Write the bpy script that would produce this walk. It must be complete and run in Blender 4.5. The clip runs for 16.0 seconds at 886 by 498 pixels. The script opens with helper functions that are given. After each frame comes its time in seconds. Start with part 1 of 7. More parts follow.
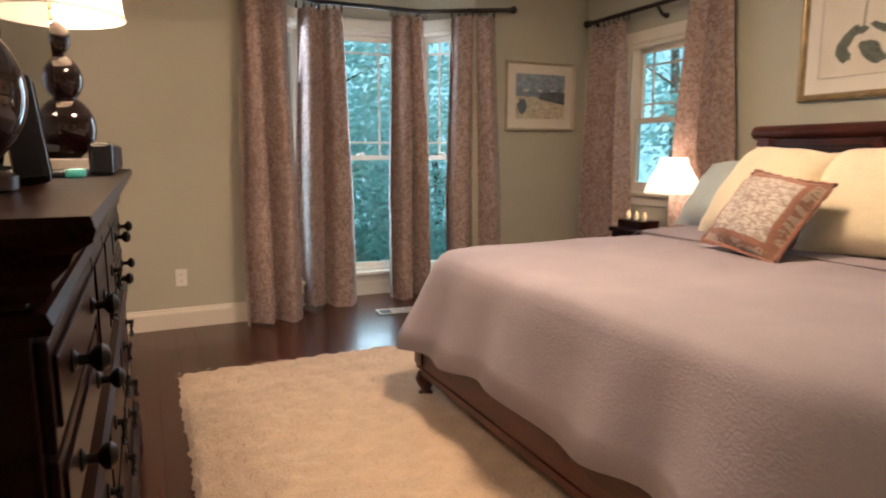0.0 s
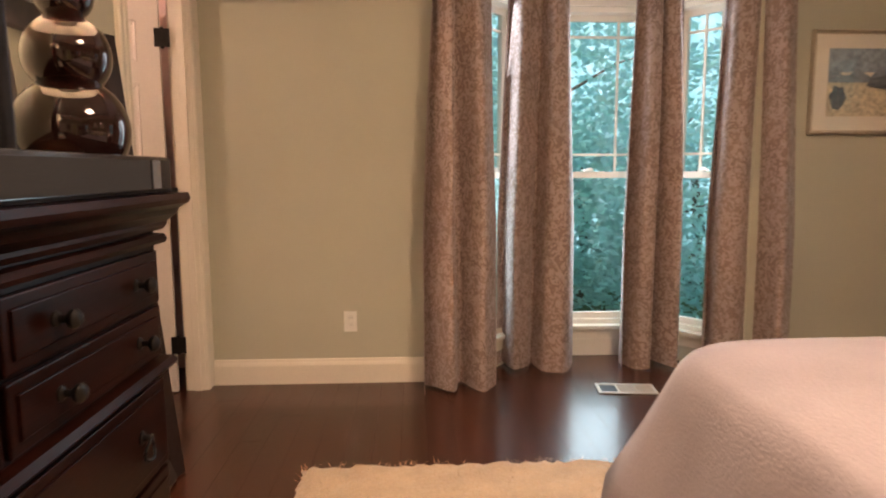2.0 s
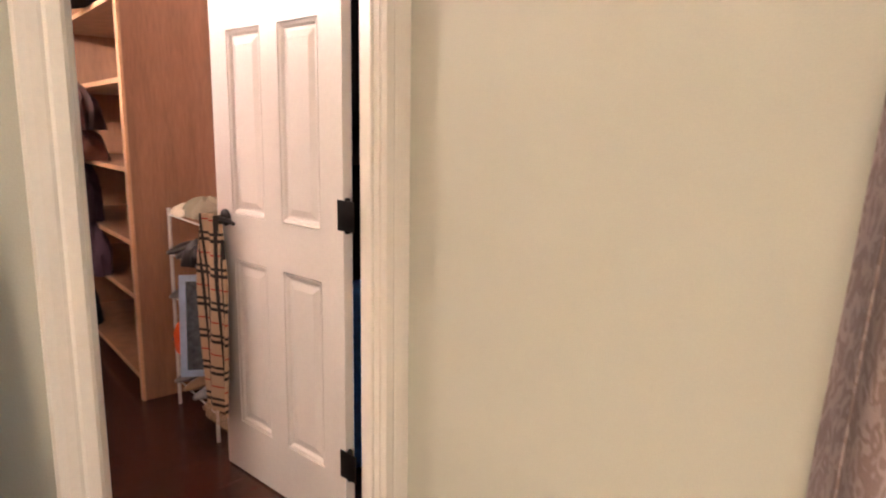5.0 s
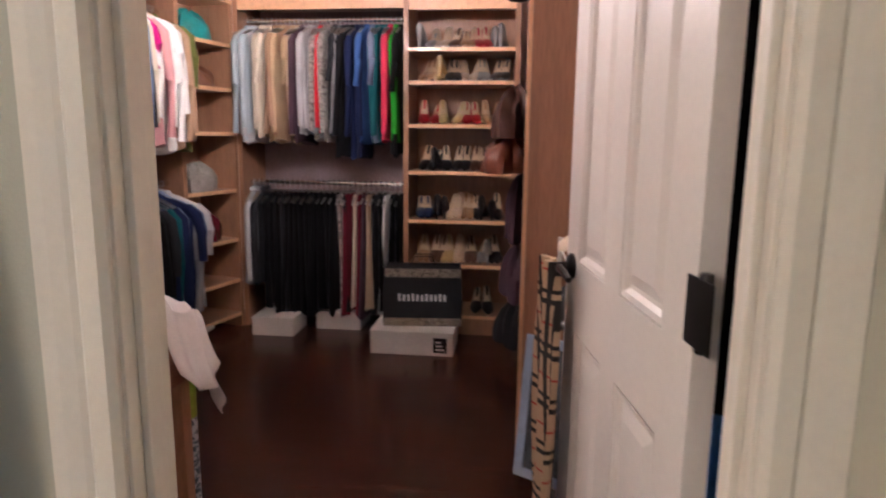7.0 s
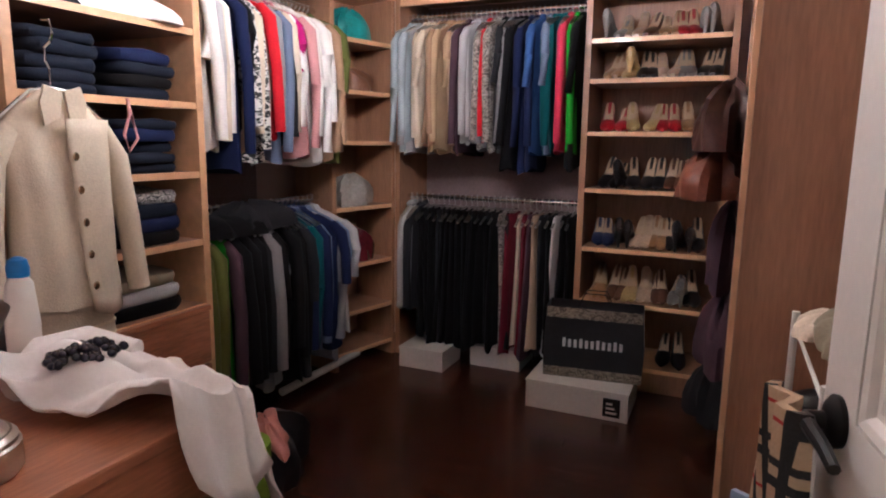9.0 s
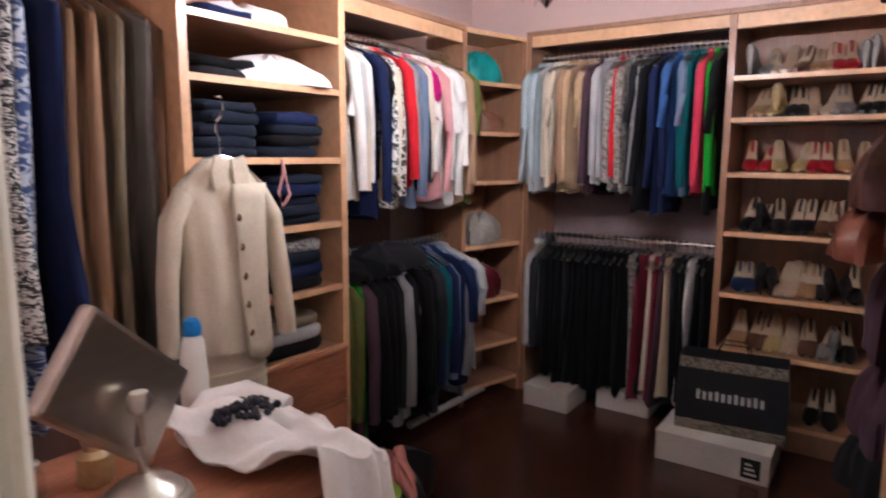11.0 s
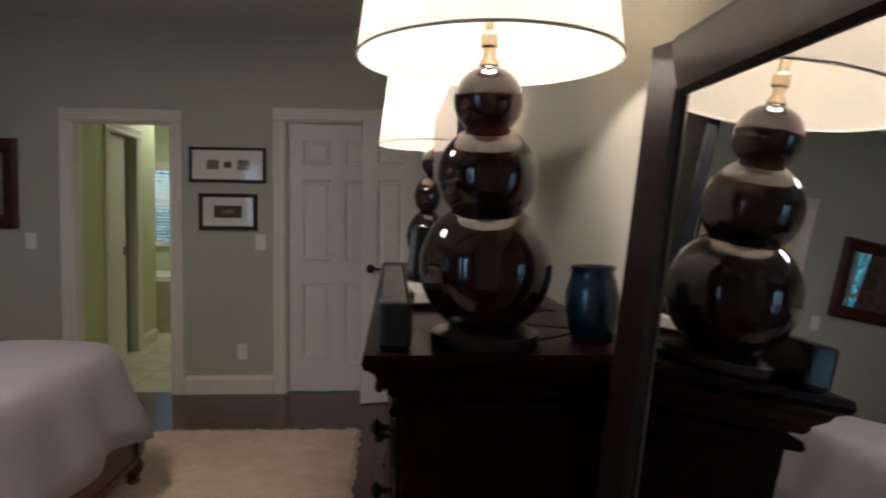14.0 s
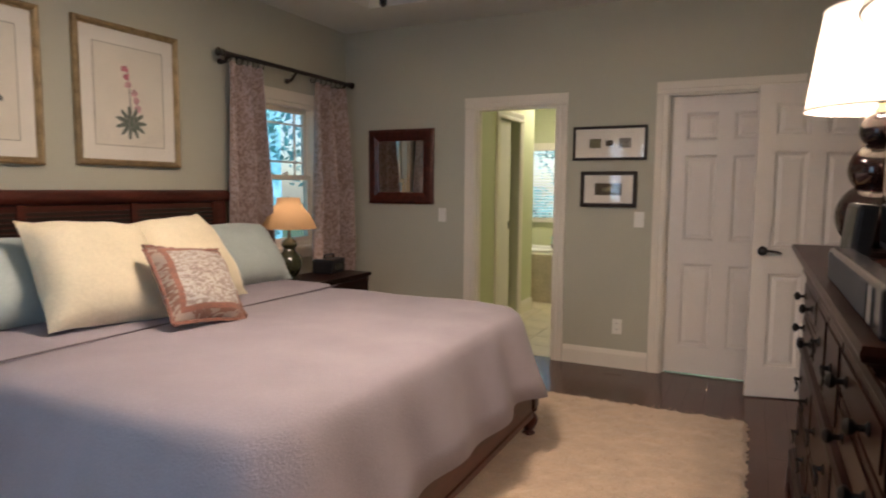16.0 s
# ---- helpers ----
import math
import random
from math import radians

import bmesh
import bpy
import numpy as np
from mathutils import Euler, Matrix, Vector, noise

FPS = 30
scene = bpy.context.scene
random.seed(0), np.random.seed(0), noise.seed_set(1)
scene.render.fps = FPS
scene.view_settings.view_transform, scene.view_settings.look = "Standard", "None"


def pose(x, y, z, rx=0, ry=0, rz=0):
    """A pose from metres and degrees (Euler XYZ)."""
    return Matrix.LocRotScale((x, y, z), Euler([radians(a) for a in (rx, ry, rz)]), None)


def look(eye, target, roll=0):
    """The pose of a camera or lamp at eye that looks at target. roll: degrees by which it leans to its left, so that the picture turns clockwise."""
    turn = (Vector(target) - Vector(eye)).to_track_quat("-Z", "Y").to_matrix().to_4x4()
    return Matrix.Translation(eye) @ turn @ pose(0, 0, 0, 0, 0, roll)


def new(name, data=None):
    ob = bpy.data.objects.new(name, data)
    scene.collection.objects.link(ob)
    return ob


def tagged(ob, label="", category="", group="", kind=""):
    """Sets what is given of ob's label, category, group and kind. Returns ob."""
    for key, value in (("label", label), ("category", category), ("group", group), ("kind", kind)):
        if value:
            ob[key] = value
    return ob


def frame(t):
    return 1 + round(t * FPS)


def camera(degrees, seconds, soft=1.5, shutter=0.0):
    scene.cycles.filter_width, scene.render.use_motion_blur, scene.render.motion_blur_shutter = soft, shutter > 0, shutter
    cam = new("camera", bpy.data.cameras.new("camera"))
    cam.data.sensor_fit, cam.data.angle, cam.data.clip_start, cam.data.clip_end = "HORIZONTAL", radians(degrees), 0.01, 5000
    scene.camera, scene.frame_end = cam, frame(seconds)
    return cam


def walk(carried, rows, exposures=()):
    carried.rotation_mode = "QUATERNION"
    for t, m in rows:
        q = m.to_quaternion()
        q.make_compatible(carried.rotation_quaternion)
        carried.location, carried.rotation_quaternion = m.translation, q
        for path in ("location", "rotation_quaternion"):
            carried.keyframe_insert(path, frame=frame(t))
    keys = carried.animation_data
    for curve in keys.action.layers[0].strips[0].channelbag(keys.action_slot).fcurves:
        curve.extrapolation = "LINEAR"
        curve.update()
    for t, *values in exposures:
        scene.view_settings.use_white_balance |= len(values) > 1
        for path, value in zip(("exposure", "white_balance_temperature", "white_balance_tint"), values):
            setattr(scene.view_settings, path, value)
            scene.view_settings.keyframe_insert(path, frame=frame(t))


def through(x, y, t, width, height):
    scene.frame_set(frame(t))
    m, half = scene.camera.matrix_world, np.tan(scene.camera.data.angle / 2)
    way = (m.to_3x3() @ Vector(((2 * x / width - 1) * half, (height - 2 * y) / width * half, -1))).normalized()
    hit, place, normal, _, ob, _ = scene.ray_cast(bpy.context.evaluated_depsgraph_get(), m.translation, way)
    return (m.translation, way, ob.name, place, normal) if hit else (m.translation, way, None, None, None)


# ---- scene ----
cam = camera(69.5, 16.0, soft=2.0, shutter=0.35)
PATH = [
    (0, pose(0.594, -4.601, 1.179, 81.45, 0.10, -24.87)),
    (0.5, pose(0.772, -4.397, 1.193, 81.14, -0.42, -18.41)),
    (1, pose(0.917, -4.106, 1.180, 82.42, -1.23, -13.66)),
    (1.5, pose(1.035, -3.831, 1.177, 82.04, -1.63, -7.07)),
    (2, pose(1.127, -3.467, 1.175, 82.93, 0.18, -2.60)),
    (2.5, pose(1.241, -3.105, 1.175, 83.03, -0.26, 3.08)),
    (3, pose(1.309, -2.746, 1.185, 83.17, -1.24, 11.47)),
    (3.2, pose(1.343, -2.564, 1.183, 84.17, -0.69, 14.29)),
    (4.2, pose(1.47, -1.72, 1.24, 81.00, -0.30, 34.0)),
    (5.3, pose(1.441, -0.913, 1.299, 79.08, -1.66, 57.63)),
    (5.5, pose(1.418, -0.829, 1.286, 78.83, -2.14, 63.22)),
    (6, pose(1.222, -0.619, 1.263, 80.22, -2.53, 73.21)),
    (6.5, pose(0.941, -0.445, 1.254, 80.22, -1.50, 84.54)),
    (7, pose(0.684, -0.355, 1.257, 80.18, -0.65, 96.60)),
    (7.5, pose(0.452, -0.331, 1.267, 83.04, 0.40, 102.81)),
    (8, pose(0.239, -0.372, 1.228, 83.84, 1.51, 106.68)),
    (8.2, pose(0.183, -0.359, 1.213, 83.69, 0.64, 109.06)),
    (9.2, pose(0.03, -0.36, 1.31, 79.5, -0.8, 114.5)),
    (10.3, pose(0.042, -0.345, 1.416, 75.60, -1.79, 117.91)),
    (10.5, pose(0.036, -0.353, 1.415, 76.64, -1.53, 119.44)),
    (11, pose(0.065, -0.368, 1.414, 81.76, -0.28, 125.03)),
    (11.5, pose(0.147, -0.414, 1.421, 84.92, 0.44, 132.20)),
    (12, pose(0.187, -0.404, 1.404, 86.51, 1.57, 143.12)),
    (12.5, pose(0.280, -0.417, 1.356, 87.84, 1.15, 151.97)),
    (13, pose(0.366, -0.519, 1.343, 87.35, -0.35, 161.22)),
    (13.5, pose(0.420, -0.588, 1.374, 87.23, -1.38, 168.44)),
    (14, pose(0.494, -0.671, 1.370, 86.82, -0.76, 175.56)),
    (14.5, pose(0.574, -0.643, 1.372, 86.45, -0.56, 183.50)),
    (15, pose(0.616, -0.656, 1.373, 86.07, -0.35, 191.96)),
    (15.5, pose(0.687, -0.647, 1.378, 85.23, -0.49, 199.26)),
    (16, pose(0.707, -0.604, 1.363, 84.53, -0.44, 206.01)),
]
EXPOSURES = [(0, 0.66, 6800, 26), (1.5, 0.75, 7400, 28), (2.5, 0.93, 7950, 35), (3.2, 0.98, 8300, 37), (5.3, 1.85, 5600, 20), (6.5, 1.62, 5200, 18), (7, 1.3, 5300, 18), (7.5, 1.0, 5150, 15), (8.2, 0.95, 5100, 13), (10.5, 1.06, 4900, 11), (11.5, 0.95, 4900, 10), (12, 0.9, 4800, 9), (12.5, 0.5, 5100, 11), (13, 0.1, 5300, 13), (14, -0.45, 5200, 16), (14.5, -0.25, 5300, 16), (15.3, -0.08, 5600, 18), (16, 0.45, 5900, 22)]
walk(cam, PATH, EXPOSURES)

# ---- light ----
world = bpy.data.worlds.new("world")
scene.world = world
world.use_nodes = True
wn = world.node_tree
sky = wn.nodes.new("ShaderNodeTexSky")
sky.sky_type, sky.sun_disc = "NISHITA", False
sky.sun_elevation, sky.sun_rotation = radians(40), radians(214)
wn.nodes["Background"].inputs[1].default_value = 0.15
wn.links.new(sky.outputs[0], wn.nodes["Background"].inputs[0])
sun_data = bpy.data.lights.new("sun", "SUN")
sun_data.energy, sun_data.angle, sun_data.color = 5.0, radians(8), (1.0, 0.97, 0.92)
sun = new("sun", sun_data)
sun.matrix_world = look((-6, -9, 9), (0, 0, 0))


def lamp_light(name, kind, energy, m, color=(1, 0.78, 0.52), size=0.06, size_y=0.0):
    d = bpy.data.lights.new(name, kind)
    d.energy, d.color = energy, color
    if kind == "AREA":
        d.shape = "RECTANGLE"
        d.size, d.size_y = size, size_y or size
    else:
        d.shadow_soft_size = size
    ob = new(name, d)
    ob.matrix_world = m
    return ob


WARM = (1.0, 0.80, 0.58)
DAY = (0.62, 0.86, 1.0)
# bulbs in the two table lamps, the bedside lamp, the ceiling light, the chandelier, the bath
lamp_light("bulb_north", "POINT", 17, pose(0.316, -1.88, 1.80), WARM, 0.05)
lamp_light("bulb_south", "POINT", 17, pose(0.31, -3.42, 1.80), WARM, 0.05)
lamp_light("bulb_bedside", "POINT", 6, pose(3.82, -1.33, 1.02), WARM, 0.04)
lamp_light("bulb_bedside_south", "POINT", 1.5, pose(3.86, -4.42, 1.14), WARM, 0.04)
lamp_light("bulb_ceiling", "AREA", 39, pose(2.05, -2.65, 2.60), (1.0, 0.80, 0.55), 0.5)
for k in range(5):
    a = k * math.tau / 5
    lamp_light("bulb_chandelier", "POINT", 6.8, pose(-1.66 + 0.14 * math.cos(a), -1.22 + 0.14 * math.sin(a), 2.015), (1.0, 0.78, 0.60), 0.03)
lamp_light("bath_light", "AREA", 26, pose(2.7, -7.6, 2.6), (1.0, 0.93, 0.62), 0.8)
# daylight in the window openings
lamp_light("daylight_bay", "AREA", 20, look((2.2, 0.50, 1.25), (2.2, -3, 0.9)), DAY, 0.74, 1.7)
lamp_light("daylight_bay_side", "AREA", 7, look((2.80, 0.28, 1.25), (1.2, -1.5, 0.9)), DAY, 0.34, 1.7)
lamp_light("daylight_bay_side", "AREA", 7, look((1.58, 0.28, 1.25), (3.2, -1.5, 0.9)), DAY, 0.34, 1.7)


# ---- materials ----
def mat(name, color, rough=0.6, metal=0.0, var=0.12, scale=6.0, fine=60.0, bump=0.1, bscale=0.0, stretch=(1, 1, 1), second=None, per_object=0.0, coat=0.0, trans=0.0, subsurf=0.0, sheen=0.0, sharp=False):
    """A surface with broad stains and fine grain; stretch makes the grain run along an axis."""
    m = bpy.data.materials.new(name)
    m.use_nodes = True
    t = m.node_tree
    b = t.nodes["Principled BSDF"]
    tc = t.nodes.new("ShaderNodeTexCoord")
    mp = t.nodes.new("ShaderNodeMapping")
    mp.inputs["Scale"].default_value = stretch
    t.links.new(tc.outputs["Object"], mp.inputs[0])
    n1 = t.nodes.new("ShaderNodeTexNoise")
    n1.inputs["Scale"].default_value, n1.inputs["Detail"].default_value = scale, 4
    n2 = t.nodes.new("ShaderNodeTexNoise")
    n2.inputs["Scale"].default_value, n2.inputs["Detail"].default_value = fine, 3
    for n in (n1, n2):
        t.links.new(mp.outputs[0], n.inputs["Vector"])
    add = t.nodes.new("ShaderNodeMath")
    add.operation = "MULTIPLY_ADD"
    add.inputs[1].default_value = 0.4
    t.links.new(n2.outputs[0], add.inputs[0])
    half = t.nodes.new("ShaderNodeMath")
    half.operation = "MULTIPLY"
    half.inputs[1].default_value = 0.6
    t.links.new(n1.outputs[0], half.inputs[0])
    t.links.new(half.outputs[0], add.inputs[2])
    fac = add.outputs[0]
    if per_object:
        oi = t.nodes.new("ShaderNodeObjectInfo")
        pa = t.nodes.new("ShaderNodeMath")
        pa.operation = "MULTIPLY_ADD"
        pa.inputs[1].default_value = per_object
        t.links.new(oi.outputs["Random"], pa.inputs[0])
        t.links.new(fac, pa.inputs[2])
        fac = pa.outputs[0]
    ramp = t.nodes.new("ShaderNodeValToRGB")
    lo = second or tuple(c * (1 - 2.2 * var) for c in color)
    hi = color if second else tuple(min(1, c * (1 + 1.6 * var)) for c in color)
    span = 0.06 if sharp else 0.22
    ramp.color_ramp.elements[0].position, ramp.color_ramp.elements[1].position = 0.5 - span, 0.5 + span + per_object
    ramp.color_ramp.elements[0].color, ramp.color_ramp.elements[1].color = (*[max(0, c) for c in lo], 1), (*hi, 1)
    t.links.new(fac, ramp.inputs[0])
    t.links.new(ramp.outputs[0], b.inputs["Base Color"])
    b.inputs["Roughness"].default_value, b.inputs["Metallic"].default_value = rough, metal
    b.inputs["Coat Weight"].default_value = coat
    b.inputs["Coat Roughness"].default_value = 0.08
    b.inputs["Transmission Weight"].default_value = trans
    b.inputs["Sheen Weight"].default_value = sheen
    if subsurf:
        b.inputs["Subsurface Weight"].default_value = subsurf
    if bump:
        bp = t.nodes.new("ShaderNodeBump")
        bp.inputs["Strength"].default_value, bp.inputs["Distance"].default_value = bump, 0.004
        src = n2
        if bscale:
            src = t.nodes.new("ShaderNodeTexNoise")
            src.inputs["Scale"].default_value, src.inputs["Detail"].default_value = bscale, 2
            t.links.new(mp.outputs[0], src.inputs["Vector"])
        t.links.new(src.outputs[0], bp.inputs["Height"])
        t.links.new(bp.outputs[0], b.inputs["Normal"])
    return m


def glow(name, color, strength):
    m = bpy.data.materials.new(name)
    m.use_nodes = True
    b = m.node_tree.nodes["Principled BSDF"]
    b.inputs["Base Color"].default_value = (*color, 1)
    b.inputs["Emission Color"].default_value = (*color, 1)
    b.inputs["Emission Strength"].default_value = strength
    return m


def shade_cloth(name, color, through=0.55):
    """Lampshade cloth: part diffuse, part translucent, faint weave."""
    m = bpy.data.materials.new(name)
    m.use_nodes = True
    t = m.node_tree
    t.nodes.remove(t.nodes["Principled BSDF"])
    out = t.nodes["Material Output"]
    d, tr, mix = t.nodes.new("ShaderNodeBsdfDiffuse"), t.nodes.new("ShaderNodeBsdfTranslucent"), t.nodes.new("ShaderNodeMixShader")
    n = t.nodes.new("ShaderNodeTexNoise")
    n.inputs["Scale"].default_value = 180
    r = t.nodes.new("ShaderNodeValToRGB")
    r.color_ramp.elements[0].color = (*[c * 0.88 for c in color], 1)
    r.color_ramp.elements[1].color = (*color, 1)
    t.links.new(n.outputs[0], r.inputs[0])
    for s in (d, tr):
        t.links.new(r.outputs[0], s.inputs["Color"])
    mix.inputs[0].default_value = through
    t.links.new(d.outputs[0], mix.inputs[1])
    t.links.new(tr.outputs[0], mix.inputs[2])
    t.links.new(mix.outputs[0], out.inputs[0])
    return m


def glass(name, color=(1, 1, 1), rough=0.0, tint=0.12):
    m = bpy.data.materials.new(name)
    m.use_nodes = True
    t = m.node_tree
    t.nodes.remove(t.nodes["Principled BSDF"])
    a, g, mix = t.nodes.new("ShaderNodeBsdfTransparent"), t.nodes.new("ShaderNodeBsdfGlossy"), t.nodes.new("ShaderNodeMixShader")
    a.inputs[0].default_value = (*color, 1)
    g.inputs["Roughness"].default_value = rough
    lw = t.nodes.new("ShaderNodeLayerWeight")
    pw = t.nodes.new("ShaderNodeMath")
    pw.operation = "POWER"
    pw.inputs[1].default_value = 4.5
    t.links.new(lw.outputs["Facing"], pw.inputs[0])
    f = t.nodes.new("ShaderNodeMath")
    f.operation = "MULTIPLY_ADD"
    f.inputs[1].default_value, f.inputs[2].default_value = 0.8, 0.03
    t.links.new(pw.outputs[0], f.inputs[0])
    t.links.new(f.outputs[0], mix.inputs[0])
    t.links.new(a.outputs[0], mix.inputs[1])
    t.links.new(g.outputs[0], mix.inputs[2])
    t.links.new(mix.outputs[0], t.nodes["Material Output"].inputs[0])
    return m


def damask(name, ground, figure, scale=26.0, aspect=(0.8, 0.8, 1.9)):
    """Curtain cloth with a woven wavy figure."""
    m = mat(name, ground, 0.75, var=0.08, fine=140, bump=0.25, sheen=0.15)
    t = m.node_tree
    b = t.nodes["Principled BSDF"]
    old = b.inputs["Base Color"].links[0].from_socket
    tc = t.nodes.new("ShaderNodeTexCoord")
    mp = t.nodes.new("ShaderNodeMapping")
    mp.inputs["Scale"].default_value = aspect
    n = t.nodes.new("ShaderNodeTexNoise")
    n.inputs["Scale"].default_value, n.inputs["Detail"].default_value, n.inputs["Distortion"].default_value = scale, 1.5, 1.6
    r = t.nodes.new("ShaderNodeValToRGB")
    r.color_ramp.elements[0].position, r.color_ramp.elements[1].position = 0.47, 0.53
    mx = t.nodes.new("ShaderNodeMixRGB")
    mx.inputs[2].default_value = (*figure, 1)
    t.links.new(tc.outputs["Object"], mp.inputs[0])
    t.links.new(mp.outputs[0], n.inputs["Vector"])
    t.links.new(n.outputs[0], r.inputs[0])
    t.links.new(r.outputs[0], mx.inputs[0])
    t.links.new(old, mx.inputs[1])
    t.links.new(mx.outputs[0], b.inputs["Base Color"])
    return m


GREEN = mat("sage_wall_paint", (0.47, 0.455, 0.36), 0.75, var=0.03, scale=1.2, fine=220, bump=0.12)
PINK = mat("pink_wall_paint", (0.72, 0.54, 0.50), 0.75, var=0.03, scale=1.2, fine=220, bump=0.12)
LIME = mat("lime_wall_paint", (0.56, 0.57, 0.36), 0.75, var=0.03, scale=1.2, fine=220, bump=0.12)
CEIL = mat("ceiling_paint", (0.60, 0.60, 0.54), 0.85, var=0.03, scale=1.5, fine=180, bump=0.2)
TRIM = mat("cream_trim_paint", (0.76, 0.70, 0.60), 0.38, var=0.03, scale=3, fine=90, bump=0.05)
DOORP = mat("white_door_paint", (0.74, 0.68, 0.62), 0.38, var=0.03, scale=3, fine=90, bump=0.05)
PLANK = mat("dark_walnut_plank", (0.066, 0.0195, 0.0105), 0.27, var=0.42, scale=3.2, fine=30, bump=0.08, stretch=(7, 0.6, 7), per_object=0.10, coat=0.12)
SUBFLOOR = mat("plank_joint", (0.040, 0.012, 0.006), 0.8, var=0.1)
DARKWOOD = mat("dark_stained_wood", (0.015, 0.0040, 0.0026), 0.28, var=0.4, scale=4, fine=30, bump=0.05, stretch=(6, 0.8, 6))
BEDWOOD = mat("mahogany_wood", (0.070, 0.016, 0.010), 0.36, var=0.35, scale=4, fine=30, bump=0.06, stretch=(5, 0.8, 5), coat=0.05)
MIRWOOD = mat("espresso_wood", (0.020, 0.012, 0.010), 0.3, var=0.3, scale=5, fine=40, bump=0.06, coat=0.3)
MAPLE = mat("natural_maple", (0.36, 0.19, 0.105), 0.42, var=0.14, scale=3, fine=24, bump=0.05, stretch=(5, 5, 0.6), coat=0.2)
MAPLE_EDGE = mat("maple_edge_band", (0.70, 0.42, 0.23), 0.4, var=0.12, scale=4, fine=30, bump=0.04, coat=0.2)
CHERRY = mat("reddish_maple", (0.40, 0.165, 0.085), 0.35, var=0.2, scale=3, fine=24, bump=0.05, stretch=(0.7, 5, 5), coat=0.3)
BLACKMET = mat("black_bronze", (0.015, 0.013, 0.012), 0.42, metal=0.6, var=0.2, bump=0.05)
CHROME = mat("chrome", (0.78, 0.78, 0.78), 0.12, metal=1.0, var=0.04, bump=0.0)
NICKEL = mat("brushed_nickel", (0.55, 0.52, 0.46), 0.28, metal=1.0, var=0.08, fine=200, bump=0.05, stretch=(1, 1, 8))
BRASS = mat("brass", (0.55, 0.45, 0.30), 0.25, metal=1.0, var=0.1, bump=0.0)
WHITEP = mat("white_plastic", (0.80, 0.78, 0.72), 0.4, var=0.03, bump=0.0)
BLACKP = mat("black_plastic", (0.012, 0.012, 0.014), 0.4, var=0.15, bump=0.05)
for m_, v_ in ((BLACKP, 0.2), (DARKWOOD, 0.06), (MIRWOOD, 0.3), (BEDWOOD, 0.3)):
    m_.node_tree.nodes["Principled BSDF"].inputs["Specular IOR Level"].default_value = v_
SCREEN = mat("black_screen", (0.004, 0.005, 0.006), 0.06, var=0.05, bump=0.0)
MIRROR = mat("mirror_silver", (0.86, 0.88, 0.87), 0.012, metal=1.0, var=0.0, bump=0.0)
PANE = glass("window_pane", (0.90, 0.97, 0.97))
PICGLASS = glass("picture_glass")
CLEAR = glass("clear_glass", (0.93, 0.95, 0.95))
CURTAIN = damask("mauve_damask", (0.265, 0.182, 0.155), (0.41, 0.315, 0.285), 32, (1.1, 1.1, 0.9))
SPREAD = mat("lilac_matelasse", (0.30, 0.258, 0.285), 0.85, var=0.07, scale=3.5, fine=150, bump=0.4, bscale=130, sheen=0.1)
CREAM = mat("cream_cotton", (0.74, 0.65, 0.46), 0.9, var=0.06, scale=4, fine=90, bump=0.6, bscale=28, sheen=0.2)
PALEBLUE = mat("pale_blue_cotton", (0.42, 0.48, 0.46), 0.85, var=0.06, scale=4, fine=90, bump=0.5, bscale=22, sheen=0.2)
RUG = mat("ivory_shag", (0.52, 0.385, 0.26), 0.95, var=0.10, scale=9, fine=70, bump=1.0, bscale=90, sheen=0.3)
CERAMIC = mat("brown_glazed_ceramic", (0.018, 0.006, 0.005), 0.06, var=0.25, scale=5, bump=0.0, coat=0.3)
BLUECER = mat("blue_glazed_ceramic", (0.012, 0.034, 0.060), 0.18, var=0.4, scale=7, bump=0.1, coat=0.6)
GREENCER = mat("dark_green_ceramic", (0.055, 0.06, 0.03), 0.25, var=0.4, scale=12, bump=0.2, coat=0.5)
SHADE = shade_cloth("ivory_lampshade", (0.86, 0.78, 0.64), 0.5)
TANSHADE = shade_cloth("tan_lampshade", (0.62, 0.40, 0.20), 0.4)
GOLDF = mat("antique_gold_frame", (0.34, 0.24, 0.12), 0.4, metal=0.5, var=0.25, scale=14, fine=80, bump=0.2)
SILVERF = mat("champagne_frame", (0.52, 0.44, 0.34), 0.4, metal=0.4, var=0.1, bump=0.05)
BLACKF = mat("black_frame", (0.03, 0.022, 0.018), 0.35, var=0.2, bump=0.05)
MAT_BOARD = mat("ivory_mat_board", (0.78, 0.73, 0.64), 0.9, var=0.02, fine=200, bump=0.05)
PAPER = mat("print_paper", (0.74, 0.68, 0.57), 0.9, var=0.04, bump=0.0)
TILE = mat("beige_stone_tile", (0.52, 0.44, 0.30), 0.4, var=0.14, scale=5, fine=40, bump=0.1, per_object=0.1)
BLIND = mat("white_blind_slat", (0.62, 0.68, 0.64), 0.5, var=0.04, bump=0.0)
WICKER = mat("honey_wicker", (0.48, 0.26, 0.10), 0.6, var=0.25, scale=30, fine=120, bump=0.6, bscale=110)
LEAF = mat("foliage_leaf", (0.12, 0.30, 0.25), 0.5, var=0.40, scale=1.5, fine=8, bump=0.0)
_t = LEAF.node_tree
_tr = _t.nodes.new("ShaderNodeBsdfTranslucent")
_tr.inputs[0].default_value = (0.46, 0.80, 0.78, 1)
_mx = _t.nodes.new("ShaderNodeMixShader")
_mx.inputs[0].default_value = 0.75
_t.links.new(_t.nodes["Principled BSDF"].outputs[0], _mx.inputs[1])
_t.links.new(_tr.outputs[0], _mx.inputs[2])
